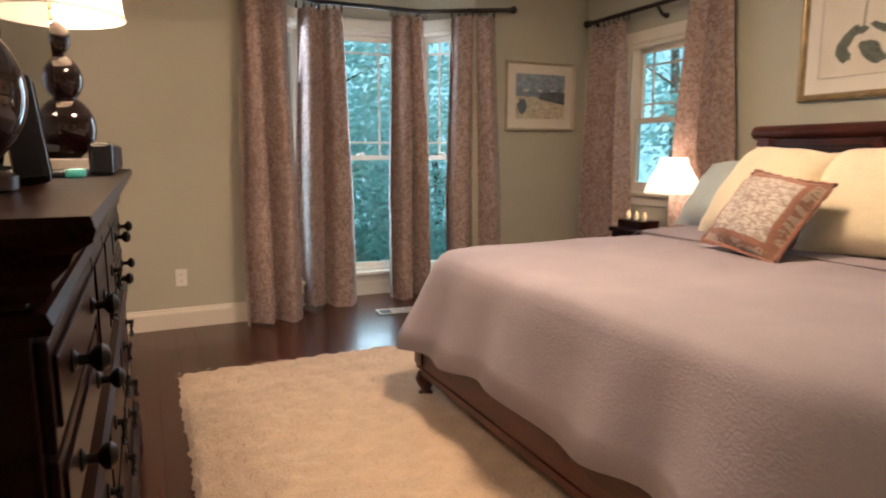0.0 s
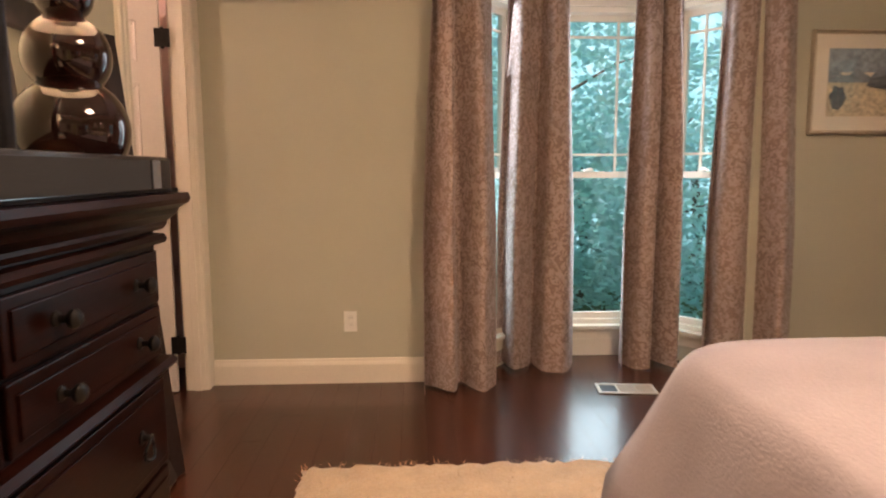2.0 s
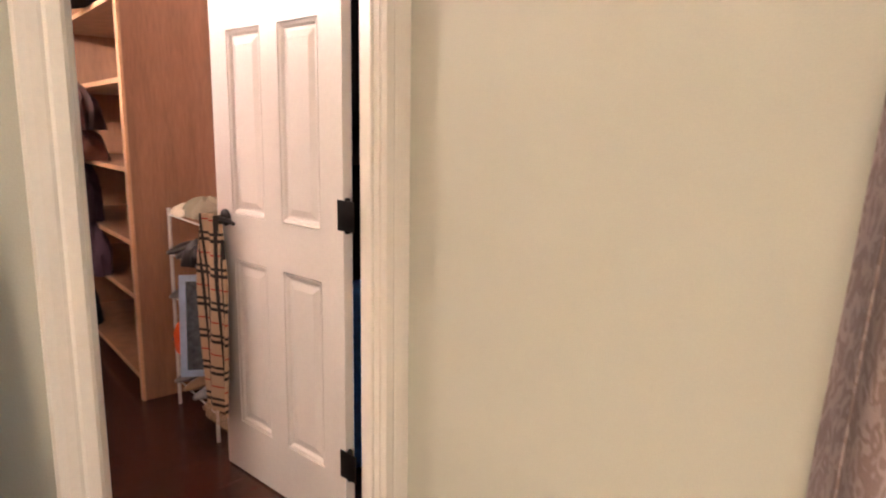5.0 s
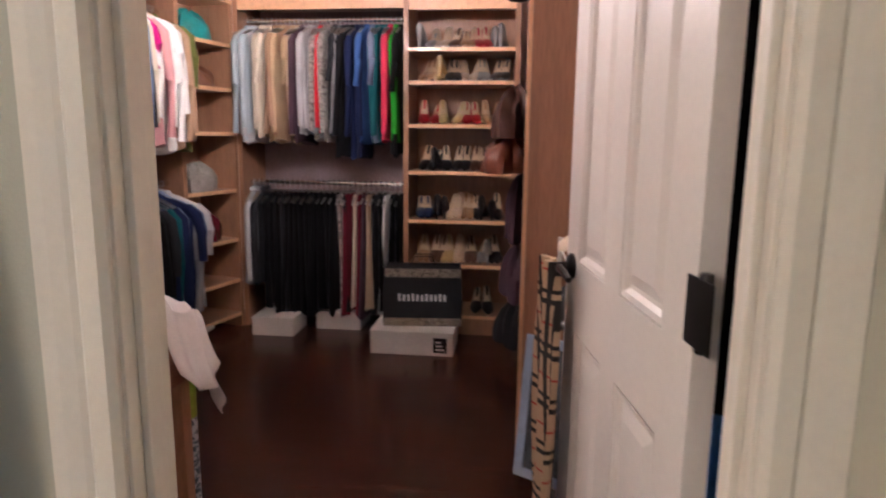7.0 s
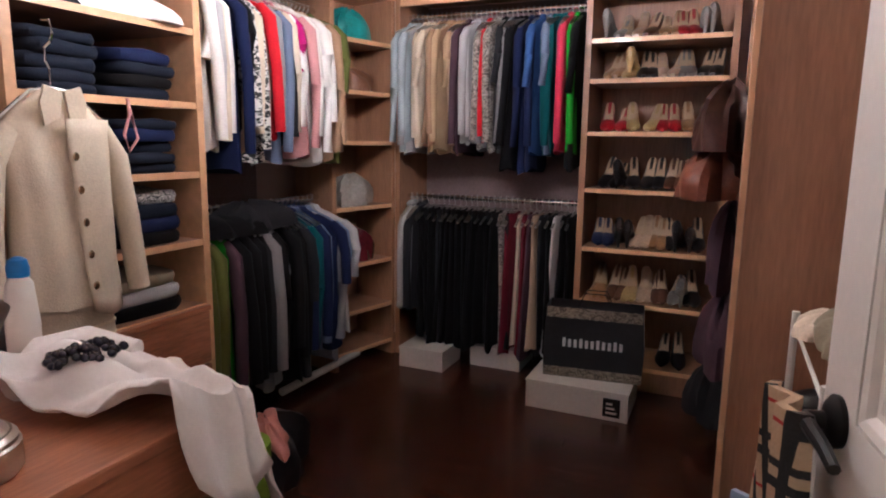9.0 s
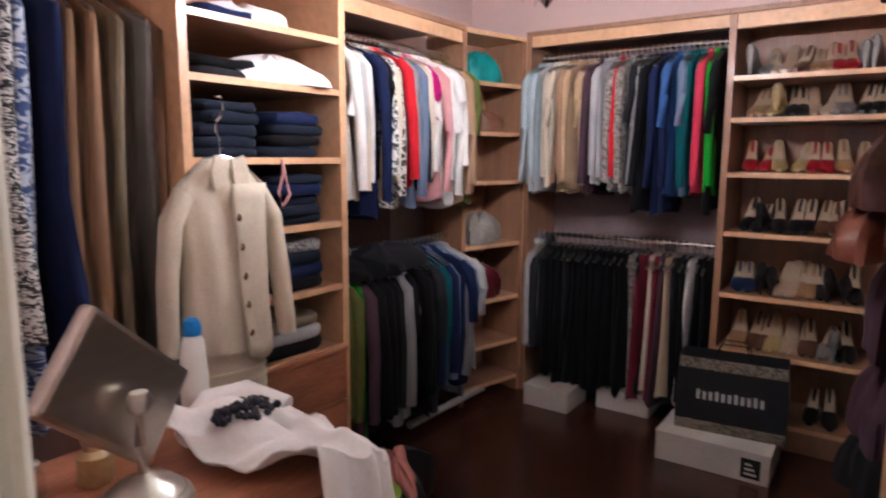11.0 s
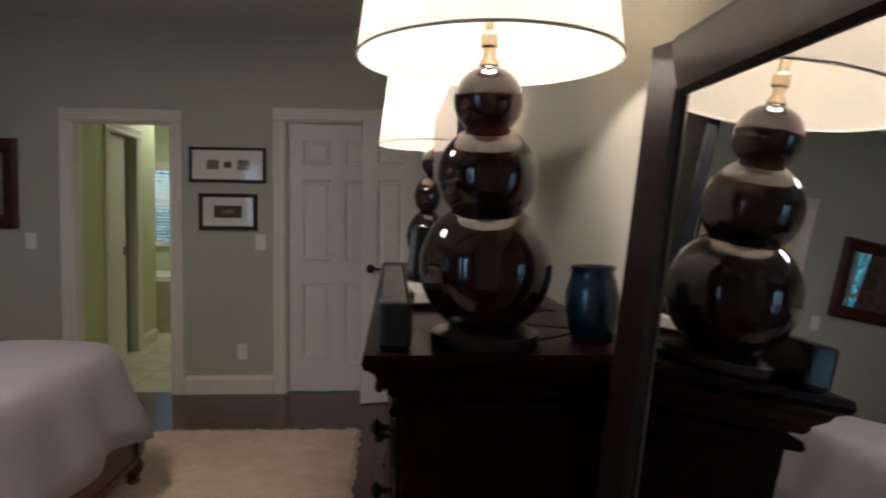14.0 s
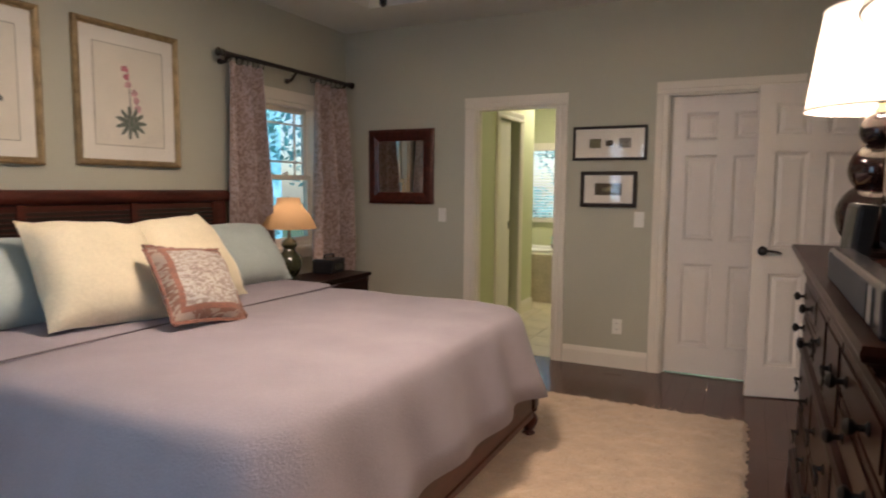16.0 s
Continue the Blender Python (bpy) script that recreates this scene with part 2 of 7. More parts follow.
_t.links.new(_mx.outputs[0], [n for n in _t.nodes if n.type == "OUTPUT_MATERIAL"][0].inputs[0])
# bright distance behind the garden trees: an emissive backdrop, its daylight put in as glow
FAR = bpy.data.materials.new("glowing_far_backdrop")
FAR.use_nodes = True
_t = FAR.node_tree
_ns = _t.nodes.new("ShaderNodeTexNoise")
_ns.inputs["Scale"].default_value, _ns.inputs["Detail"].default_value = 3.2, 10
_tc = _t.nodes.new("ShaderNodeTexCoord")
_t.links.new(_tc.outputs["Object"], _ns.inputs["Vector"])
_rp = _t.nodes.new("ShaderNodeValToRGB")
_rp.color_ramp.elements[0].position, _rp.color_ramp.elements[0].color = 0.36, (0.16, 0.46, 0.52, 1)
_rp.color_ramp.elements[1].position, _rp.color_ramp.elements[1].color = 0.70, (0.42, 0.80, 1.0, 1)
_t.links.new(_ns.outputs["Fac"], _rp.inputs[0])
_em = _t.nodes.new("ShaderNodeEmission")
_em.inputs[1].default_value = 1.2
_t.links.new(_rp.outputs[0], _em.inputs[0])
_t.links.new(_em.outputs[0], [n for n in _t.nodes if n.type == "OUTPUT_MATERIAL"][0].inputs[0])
BARK = mat("bark", (0.10, 0.085, 0.065), 0.9, var=0.3, scale=8, fine=50, bump=0.6)
GRASS = mat("lawn", (0.05, 0.10, 0.03), 0.9, var=0.3, scale=3, fine=60, bump=0.5)
VENTM = mat("cream_vent_metal", (0.55, 0.50, 0.42), 0.4, metal=0.3, var=0.05, bump=0.0)


# ---- mesh helpers ----
def box(bm, x0, x1, y0, y1, z0, z1, bev=0.0):
    co = [(x, y, z) for x in (x0, x1) for y in (y0, y1) for z in (z0, z1)]
    v = [bm.verts.new(c) for c in co]
    fs = [bm.faces.new([v[i] for i in q]) for q in ((0, 1, 3, 2), (4, 6, 7, 5), (0, 4, 5, 1), (2, 3, 7, 6), (0, 2, 6, 4), (1, 5, 7, 3))]
    if bev:
        es = list({e for f in fs for e in f.edges})
        bmesh.ops.bevel(bm, geom=es, offset=bev, segments=2, affect="EDGES", profile=0.6)
    return v


def rings(bm, rows, closed=True, cap=True):
    """Skin between rows of equal length."""
    vs = [[bm.verts.new(p) for p in r] for r in rows]
    n = len(rows[0])
    for a, b in zip(vs, vs[1:]):
        for i in range(n if closed else n - 1):
            j = (i + 1) % n
            bm.faces.new((a[i], a[j], b[j], b[i]))
    if cap and closed:
        bm.faces.new(list(reversed(vs[0])))
        bm.faces.new(vs[-1])
    return vs


def lathe(bm, prof, n=28, c=(0, 0, 0), cap=True):
    rings(bm, [[(c[0] + r * math.cos(k * math.tau / n), c[1] + r * math.sin(k * math.tau / n), c[2] + z) for k in range(n)] for r, z in prof], cap=cap)


def tube(bm, pts, r, n=8):
    pts = [Vector(p) for p in pts]
    rr = r if isinstance(r, (list, tuple)) else [r] * len(pts)
    rows = []
    for i, p in enumerate(pts):
        d = (pts[min(i + 1, len(pts) - 1)] - pts[max(i - 1, 0)]).normalized()
        a = d.cross(Vector((0, 0, 1)))
        if a.length < 0.05:
            a = d.cross(Vector((1, 0, 0)))
        a.normalize()
        b = d.cross(a)
        rows.append([p + rr[i] * (a * math.cos(k * math.tau / n) + b * math.sin(k * math.tau / n)) for k in range(n)])
    rings(bm, rows)


def sweep(bm, prof, p0, p1, out):
    """A moulding: profile of (out, up) swept straight from p0 to p1."""
    p0, p1, out = Vector(p0), Vector(p1), Vector(out)
    rings(bm, [[p + out * a + Vector((0, 0, b)) for a, b in prof] for p in (p0, p1)])


def part(name, bm, material, parent=None, label="", smooth=False):
    bmesh.ops.recalc_face_normals(bm, faces=bm.faces[:])
    me = bpy.data.meshes.new(name)
    bm.to_mesh(me)
    bm.free()
    me.materials.append(material)
    if smooth:
        me.shade_smooth()
        me.set_sharp_from_angle(angle=radians(40))
    ob = new(name, me)
    if parent is not None:
        ob.parent = parent
    if label:
        ob["label"] = label
    return ob


def boxpart(name, material, parent, b, bev=0.0, label=""):
    bm = bmesh.new()
    box(bm, *b, bev)
    return part(name, bm, material, parent, label)


def thing(name, m, label, category, group="", kind=""):
    ob = new(name)
    ob.empty_display_size = 0.1
    ob.matrix_world = m
    return tagged(ob, label, category, group, kind)


def struct(ob, label="", category=""):
    return tagged(ob, label, category, "", "structure")


def wall_boxes(bm, axis, at0, at1, u0, u1, z1, holes):
    """A wall with thickness at0..at1 across its axis, from u0 to u1 along, with holes (u0, u1, z0, z1)."""
    def bx(a, b, c, d):
        if b - a > 1e-4 and d - c > 1e-4:
            if axis == "x":
                box(bm, at0, at1, a, b, c, d)
            else:
                box(bm, a, b, at0, at1, c, d)
    u = u0
    for h0, h1, c0, c1 in sorted(holes):
        bx(u, h0, 0, z1)
        bx(h0, h1, 0, c0)
        bx(h0, h1, c1, z1)
        u = h1
    bx(u, u1, 0, z1)


def wall(name, material, axis, at0, at1, u0, u1, z1=2.73, holes=()):
    bm = bmesh.new()
    wall_boxes(bm, axis, at0, at1, u0, u1, z1, holes)
    return struct(part(name, bm, material), "painted plaster wall", "wall")


# ---- structure ----
RX, RY, CZ = 4.08, -5.50, 2.73
# west wall is two-sided: green to the bedroom, pink to the closet
DOOR_Y0, DOOR_Y1 = -0.832, -0.075
wall("wall_west", GREEN, "x", -0.055, 0.0, RY, 0.0, CZ, [(DOOR_Y0, DOOR_Y1, 0, 2.05), (-5.40, -4.66, 0, 2.05)])
wall("wall_closet_east", PINK, "x", -0.092, -0.055, -2.76, 0.32, CZ, [(DOOR_Y0, DOOR_Y1, 0, 2.05)])
bm = bmesh.new()
wall_boxes(bm, "y", 0.0, 0.12, 0.0, RX + 0.12, CZ, [(1.42, 3.0, 0, CZ)])
struct(part("wall_north", bm, GREEN), "sage green painted wall with a bay opening", "wall")
wall("wall_east", GREEN, "x", RX, RX + 0.14, RY, 0.0, CZ, [(-5.05, -4.31, 0.88, 2.03), (-1.29, -0.55, 0.88, 2.00)])
wall("wall_south", GREEN, "y", RY - 0.06, RY, -0.055, RX + 0.14, CZ, [(0.52, 1.30, 0, 2.05), (2.11, 2.81, 0, 2.015)])
wall("wall_bath_north", LIME, "y", RY - 0.12, RY - 0.06, 1.5, RX + 0.14, CZ, [(2.11, 2.81, 0, 2.015)])
# closet behind the shut door in the south wall, hall behind the entry
wall("wall_cupboard", GREEN, "y", RY - 0.7, RY - 0.64, 0.3, 1.5, CZ)
wall("wall_hall_west", GREEN, "x", -1.30, -1.24, -5.56, -3.0, CZ)
wall("wall_hall_north", GREEN, "y", -4.3, -4.24, -1.24, -0.055, CZ)
wall("wall_hall_south", GREEN, "y", -5.56, -5.50, -1.24, -0.055, CZ)
# bay: two slanting sides and the middle
BAY_Y = 0.46


def slab(bm, a, b, t, z0, z1):
    """Upright slab on the line a-b, t thick to its left."""
    a, b = Vector((*a, 0)), Vector((*b, 0))
    n = Vector((0, 0, 1)).cross(b - a).normalized() * t
    rings(bm, [[p + Vector((0, 0, z)) for p in (a, b, b + n, a + n)] for z in (z0, z1)])


def bay_wall(name, a, b, s0, s1):
    """A bay side with a window hole between shares s0 and s1 of its length."""
    a, b = Vector(a), Vector(b)
    bm = bmesh.new()
    p, q = a.lerp(b, s0), a.lerp(b, s1)
    slab(bm, a, p, 0.12, 0, CZ)
    slab(bm, q, b, 0.12, 0, CZ)
    slab(bm, p, q, 0.12, 0, 0.20)
    slab(bm, p, q, 0.12, 2.14, CZ)
    return struct(part(name, bm, GREEN), "sage green bay wall", "wall")


bay_wall("wall_bay_west", (1.42, 0.0), (1.80, BAY_Y), 0.12, 0.88)
bay_wall("wall_bay_middle", (1.80, BAY_Y), (2.62, BAY_Y), 0.06, 0.94)
bay_wall("wall_bay_east", (2.62, BAY_Y), (3.0, 0.0), 0.12, 0.88)

for nm, b, mt in (("ground_floor_base", (-3.8, RX + 0.2, RY - 0.05, 0.7, -0.12, -0.012), SUBFLOOR), ("floor_bath_base", (1.4, 5.2, -9.6, RY - 0.05, -0.12, -0.012), SUBFLOOR)):
    bm = bmesh.new()
    box(bm, *b)
    struct(part(nm, bm, mt), "dark subfloor under the boards", "floor")
# ceiling with a raised tray
bm = bmesh.new()
T0, T1, T2, T3 = 0.75, 3.45, -4.90, -0.95
for b in ((-0.06, RX + 0.14, T3, 0.6, CZ, CZ + 0.05), (-0.06, RX + 0.14, RY - 0.12, T2, CZ, CZ + 0.05), (-0.06, T0, T2, T3, CZ, CZ + 0.05), (T1, RX + 0.14, T2, T3, CZ, CZ + 0.05)):
    box(bm, *b)
for b in ((T0 - 0.04, T0, T2, T3, CZ + 0.05, 3.02), (T1, T1 + 0.04, T2, T3, CZ + 0.05, 3.02), (T0, T1, T2 - 0.04, T2, CZ + 0.05, 3.02), (T0, T1, T3, T3 + 0.04, CZ + 0.05, 3.02), (T0 - 0.1, T1 + 0.1, T2 - 0.1, T3 + 0.1, 3.02, 3.06)):
    box(bm, *b)
for p0, p1, o in (((T0, T2, 2.93), (T0, T3, 2.93), (1, 0, 0)), ((T1, T2, 2.93), (T1, T3, 2.93), (-1, 0, 0)), ((T0, T2, 2.93), (T1, T2, 2.93), (0, 1, 0)), ((T0, T3, 2.93), (T1, T3, 2.93), (0, -1, 0))):
    sweep(bm, [(0, 0), (0.012, 0), (0.075, 0.07), (0.075, 0.085), (0, 0.085)], p0, p1, o)
struct(part("ceiling", bm, CEIL), "painted tray ceiling with a raised middle", "ceiling")
for nm, b in (("ceiling_closet", (-3.8, -0.06, -2.8, 0.4, CZ, CZ + 0.05)), ("ceiling_bath", (1.4, 5.2, -9.6, RY - 0.12, CZ, CZ + 0.05)), ("ceiling_hall", (-1.3, -0.06, -5.56, -4.24, CZ, CZ + 0.05)), ("ceiling_cupboard", (0.3, 1.4, RY - 0.7, RY - 0.12, CZ, CZ + 0.05))):
    bm = bmesh.new()
    box(bm, *b)
    struct(part(nm, bm, CEIL), "flat painted ceiling", "ceiling")
# closet shell
wall("wall_closet_west", PINK, "x", -3.76, -3.68, -2.84, 0.40)
wall("wall_closet_south", PINK, "y", -2.84, -2.76, -3.68, -0.055)
wall("wall_closet_north", PINK, "y", 0.32, 0.40, -3.68, -0.055)
# bath shell
wall("wall_bath_east", LIME, "x", 2.95, 3.05, -7.50, RY - 0.12, CZ, [(-7.02, -6.42, 0, 2.05)])
wall("wall_bath_south", LIME, "y", -8.95, -8.85, 1.4, 5.0, CZ, [(2.75, 3.60, 0.98, 1.86)])
wall("wall_bath_west", LIME, "x", 1.40, 1.50, -8.85, RY - 0.12)
wall("wall_bath_far_east", LIME, "x", 4.20, 4.30, -8.85, RY - 0.12)
wall("wall_toilet_room", LIME, "y", -7.50, -7.40, 3.05, 4.20)


# ---- trim ----
CASING = [(0, -0.045), (0.010, -0.045), (0.018, -0.036), (0.018, -0.012), (0.013, -0.006), (0.016, 0.002), (0.020, 0.022), (0.022, 0.040), (0.016, 0.045), (0, 0.045)]


def casing(name, axis, at, out, u0, u1, z1, material=TRIM, z0=0.0):
    """Door casing round an opening: two jamb strips and a head, each a moulding."""
    root = struct(thing(name, pose(0, 0, 0), "cream painted moulded door casing", "trim"))
    w = 0.09

    def strip(nm, prof_pts, horizontal=False):
        bm = bmesh.new()
        rings(bm, prof_pts)
        part(nm, bm, material, root)
    for u, s in ((u0, -1), (u1, 1)):
        rows = []
        for z in (z0, z1):
            row = []
            for o, c in CASING:
                uu = u + s * (w / 2 + c * 1.0)
                row.append((at + out * o, uu, z) if axis == "x" else (uu, at + out * o, z))
            rows.append(row)
        strip("casing_strip", rows)
    rows = []
    for u in (u0 - w, u1 + w):
        row = []
        for o, c in CASING:
            zz = z1 + w / 2 + c + 0.0005
            row.append((at + out * (o + 0.002), u, zz) if axis == "x" else (u, at + out * (o + 0.002), zz))
        rows.append(row)
    strip("casing_head", rows)
    return root


def jamb(name, axis, a0, a1, u0, u1, z1):
    """Flat lining of a door opening with a stop bead."""
    root = struct(thing(name, pose(0, 0, 0), "cream painted door jamb lining", "trim"))
    t = 0.018
    for u, v in ((u0, u0 + t), (u1 - t, u1)):
        b = (a0, a1, u, v, 0, z1) if axis == "x" else (u, v, a0, a1, 0, z1)
        boxpart("jamb_board", TRIM, root, b, 0.002)
    b = (a0, a1, u0 + t, u1 - t, z1 - t, z1) if axis == "x" else (u0 + t, u1 - t, a0, a1, z1 - t, z1)
    boxpart("jamb_head", TRIM, root, b, 0.002)
    m = (a0 + a1) / 2
    for u, v in ((u0 + t, u0 + t + 0.012), (u1 - t - 0.012, u1 - t)):
        b = (m - 0.01, m + 0.025, u, v, 0, z1 - t) if axis == "x" else (u, v, m - 0.01, m + 0.025, 0, z1 - t)
        boxpart("door_stop", TRIM, root, b, 0.003)
    return root


casing("trim_closet_door", "x", 0.0, 1, DOOR_Y0 + 0.012, DOOR_Y1 - 0.012, 2.04)
casing("trim_closet_door_inside", "x", -0.092, -1, DOOR_Y0 + 0.012, DOOR_Y1 - 0.012, 2.04)
jamb("jamb_closet_door", "x", -0.094, 0.002, DOOR_Y0, DOOR_Y1, 2.05)
casing("trim_entry_door", "x", 0.0, 1, -5.39, -4.67, 2.04)
jamb("jamb_entry_door", "x", -0.057, 0.002, -5.40, -4.66, 2.05)
casing("trim_cupboard_door", "y", RY, 1, 0.53, 1.29, 2.04)
jamb("jamb_cupboard_door", "y", RY - 0.122, RY + 0.002, 0.52, 1.30, 2.05)
casing("trim_bath_door", "y", RY, 1, 2.12, 2.80, 2.005)
jamb("jamb_bath_door", "y", RY - 0.122, RY + 0.002, 2.11, 2.81, 2.015)
casing("trim_toilet_door", "x", 2.95, -1, -7.01, -6.43, 2.04)

BASE = [(0, 0), (0.016, 0), (0.016, 0.105), (0.012, 0.118), (0.009, 0.124), (0.006, 0.138), (0, 0.14)]


def baseboard(p0, p1, out):
    bm = bmesh.new()
    sweep(bm, BASE, p0, p1, out)
    struct(part("baseboard", bm, TRIM), "cream painted moulded baseboard", "baseboard")


baseboard((0.024, 0, 0), (1.42, 0, 0), (0, -1, 0))
baseboard((3.0, 0, 0), (RX, 0, 0), (0, -1, 0))
baseboard((RX, -0.017, 0), (RX, RY, 0), (-1, 0, 0))
baseboard((1.385, RY, 0), (2.025, RY, 0), (0, 1, 0))
baseboard((2.895, RY, 0), (RX - 0.017, RY, 0), (0, 1, 0))
baseboard((0, -0.91, 0), (0, -4.57, 0), (1, 0, 0))
baseboard((1.80, BAY_Y, 0), (2.62, BAY_Y, 0), (0, -1, 0))
baseboard((2.95, -6.33, 0), (2.95, RY - 0.12, 0), (-1, 0, 0))
baseboard((2.95, -7.5, 0), (2.95, -7.11, 0), (-1, 0, 0))


# ---- doors ----
def six_panel(root, w, h, t=0.035):
    """A door leaf from x 0 to w, with six deep panels, each with a raised field, on both faces."""
    st, mid, deep = 0.105, 0.095, 0.0125
    pw = (w - 2 * st - mid) / 2
    rows = [(0.20, 0.82), (0.98, 1.60), (1.70, h - 0.115)]
    bm = bmesh.new()
    box(bm, 0, w, -t / 2 + deep, t / 2 - deep, 0, h)
    leaf = part("door_leaf", bm, DOORP, root)
    for s in (-1, 1):
        y0, y1 = sorted((s * (t / 2 - deep), s * t / 2))
        for x0, x1 in ((0, st), (st + pw, st + pw + mid), (w - st, w)):
            boxpart("stile", DOORP, leaf, (x0, x1, y0, y1, 0, h))
        zs = [0] + [z for r in rows for z in r] + [h]
        for x0 in (st, st + pw + mid):
            for z0, z1 in zip(zs[::2], zs[1::2]):
                boxpart("rail", DOORP, leaf, (x0, x0 + pw, y0, y1, z0, z1))
    for s in (-1, 1):
        for x0 in (st, st + pw + mid):
            for z0, z1 in rows:
                bm = bmesh.new()
                a, b, c, d = x0 + 0.004, x0 + pw - 0.004, z0 + 0.004, z1 - 0.004
                ring = []
                for k, y in ((0.0, t / 2 - deep - 0.001), (0.0, t / 2 - 0.001), (0.009, t / 2 - 0.004), (0.016, t / 2 - deep + 0.001), (0.024, t / 2 - deep + 0.001), (0.046, t / 2 - 0.0035)):
                    ring.append([(a + k, s * y, c + k), (b - k, s * y, c + k), (b - k, s * y, d - k), (a + k, s * y, d - k)])
                vs = [[bm.verts.new(p) for p in r] for r in ring]
                for u, v in zip(vs, vs[1:]):
                    for q in range(4):
                        bm.faces.new((u[q], u[(q + 1) % 4], v[(q + 1) % 4], v[q]))
                bm.faces.new(vs[-1])
                bmesh.ops.recalc_face_normals(bm, faces=bm.faces[:])
                part("panel", bm, DOORP, leaf)
    return leaf


def door(name, m, w, h, label, handle_x=None, hinges=True, lever=True):
    root = struct(thing(name, m, label, "door"))
    six_panel(root, w, h)
    if hinges:
        for z in (0.252, 1.036, 1.825):
            bm = bmesh.new()
            lathe(bm, [(0.0075, -0.052), (0.009, -0.05), (0.009, 0.05), (0.0075, 0.052)], 12, (-0.014, 0.012, z))
            box(bm, -0.052, 0.022, 0.0185, 0.0215, z - 0.045, z + 0.045, 0.001)
            part("hinge", bm, BLACKMET, root, "black bronze butt hinge", True)
    if handle_x is not None:
        for s in (-1, 1):
            bm = bmesh.new()
            rings(bm, [[(handle_x + r * math.cos(k * math.tau / 20), s * y, 0.965 + r * math.sin(k * math.tau / 20)) for k in range(20)] for r, y in ((0.030, 0.0175), (0.031, 0.024), (0.024, 0.030), (0.011, 0.034), (0.010, 0.055))])
            if lever:
                d = -1 if handle_x > w / 2 else 1
                tube(bm, [(handle_x, s * 0.052, 0.965), (handle_x + d * 0.03, s * 0.056, 0.967), (handle_x + d * 0.075, s * 0.053, 0.962), (handle_x + d * 0.105, s * 0.052, 0.955)], [0.010, 0.009, 0.008, 0.007])
            part("door_handle", bm, BLACKMET, root, "black bronze lever handle", True)
    return root


door("door_closet", pose(-0.138, -0.107, 0.008, 0, 0, 188.6), 0.705, 2.02, "white painted six-panel door standing open into the closet", 0.645)
door("door_entry", pose(0.030, -5.375, 0.008, 0, 0, 14), 0.705, 2.02, "white painted six-panel door folded open before another door", 0.645, hinges=False)
door("door_cupboard", pose(1.28, RY - 0.065, 0.012, 0, 0, 180), 0.74, 2.015, "shut white painted six-panel closet door", hinges=False)
bm = bmesh.new()
box(bm, 2.968, 3.004, -6.80, -6.42, 0.01, 2.03, 0.002)
dr = struct(thing("door_toilet_room", pose(0, 0, 0), "white pocket door half drawn across its opening", "door"))
part("door_leaf", bm, DOORP, dr)
boxpart("door_pull", BLACKMET, dr, (2.962, 2.970, -6.78, -6.75, 0.95, 1.03), 0.002)


# ---- windows ----
def window(name, m, w, z0, z1, label, prairie=True, side_casing=0.07):
    """A double-hung window in a hole w wide, x to the right, y out of the room."""
    root = struct(thing(name, m, label, "window"))
    h = w / 2
    bm = bmesh.new()
    for b in ((-h, -h + 0.03, 0.0, 0.11, z0, z1), (h - 0.03, h, 0.0, 0.11, z0, z1), (-h + 0.03, h - 0.03, 0.0, 0.11, z1 - 0.03, z1), (-h + 0.03, h - 0.03, 0.0, 0.11, z0, z0 + 0.03)):
        box(bm, *b)
    part("window_frame", bm, TRIM, root)
    mid = z0 + (z1 - z0) * (0.485)
    for nm, a, b, y in (("lower_sash", z0 + 0.03, mid + 0.02, 0.035), ("upper_sash", mid - 0.02, z1 - 0.03, 0.072)):
        s = part_sash(nm, root, h - 0.032, a, b, y, prairie and nm == "upper_sash")
    bm = bmesh.new()
    box(bm, -0.03, 0.03, 0.012, 0.034, mid + 0.022, mid + 0.034, 0.004)
    tube(bm, [(-0.012, 0.02, mid + 0.036), (0.02, 0.012, mid + 0.040)], 0.006)
    part("sash_lock", bm, WHITEP, root, "white sash lock")
    bm = bmesh.new()
    box(bm, -h - 0.03, h + 0.03, -0.045, 0.03, z0 - 0.028, z0, 0.006)
    part("window_sill", bm, TRIM, root)
    bm = bmesh.new()
    box(bm, -h, h, -0.014, -0.001, z0 - 0.10, z0 - 0.029, 0.003)
    part("apron", bm, TRIM, root)
    bm = bmesh.new()
    c = side_casing
    box(bm, -h - c, -h + 0.006, -0.018, -0.001, z0, z1 + 0.001, 0.004)
    box(bm, h - 0.006, h + c, -0.018, -0.001, z0, z1 + 0.001, 0.004)
    box(bm, -h - c - 0.004, h + c + 0.004, -0.022, -0.001, z1 + 0.002, z1 + 0.088, 0.004)
    part("window_casing", bm, TRIM, root)
    return root


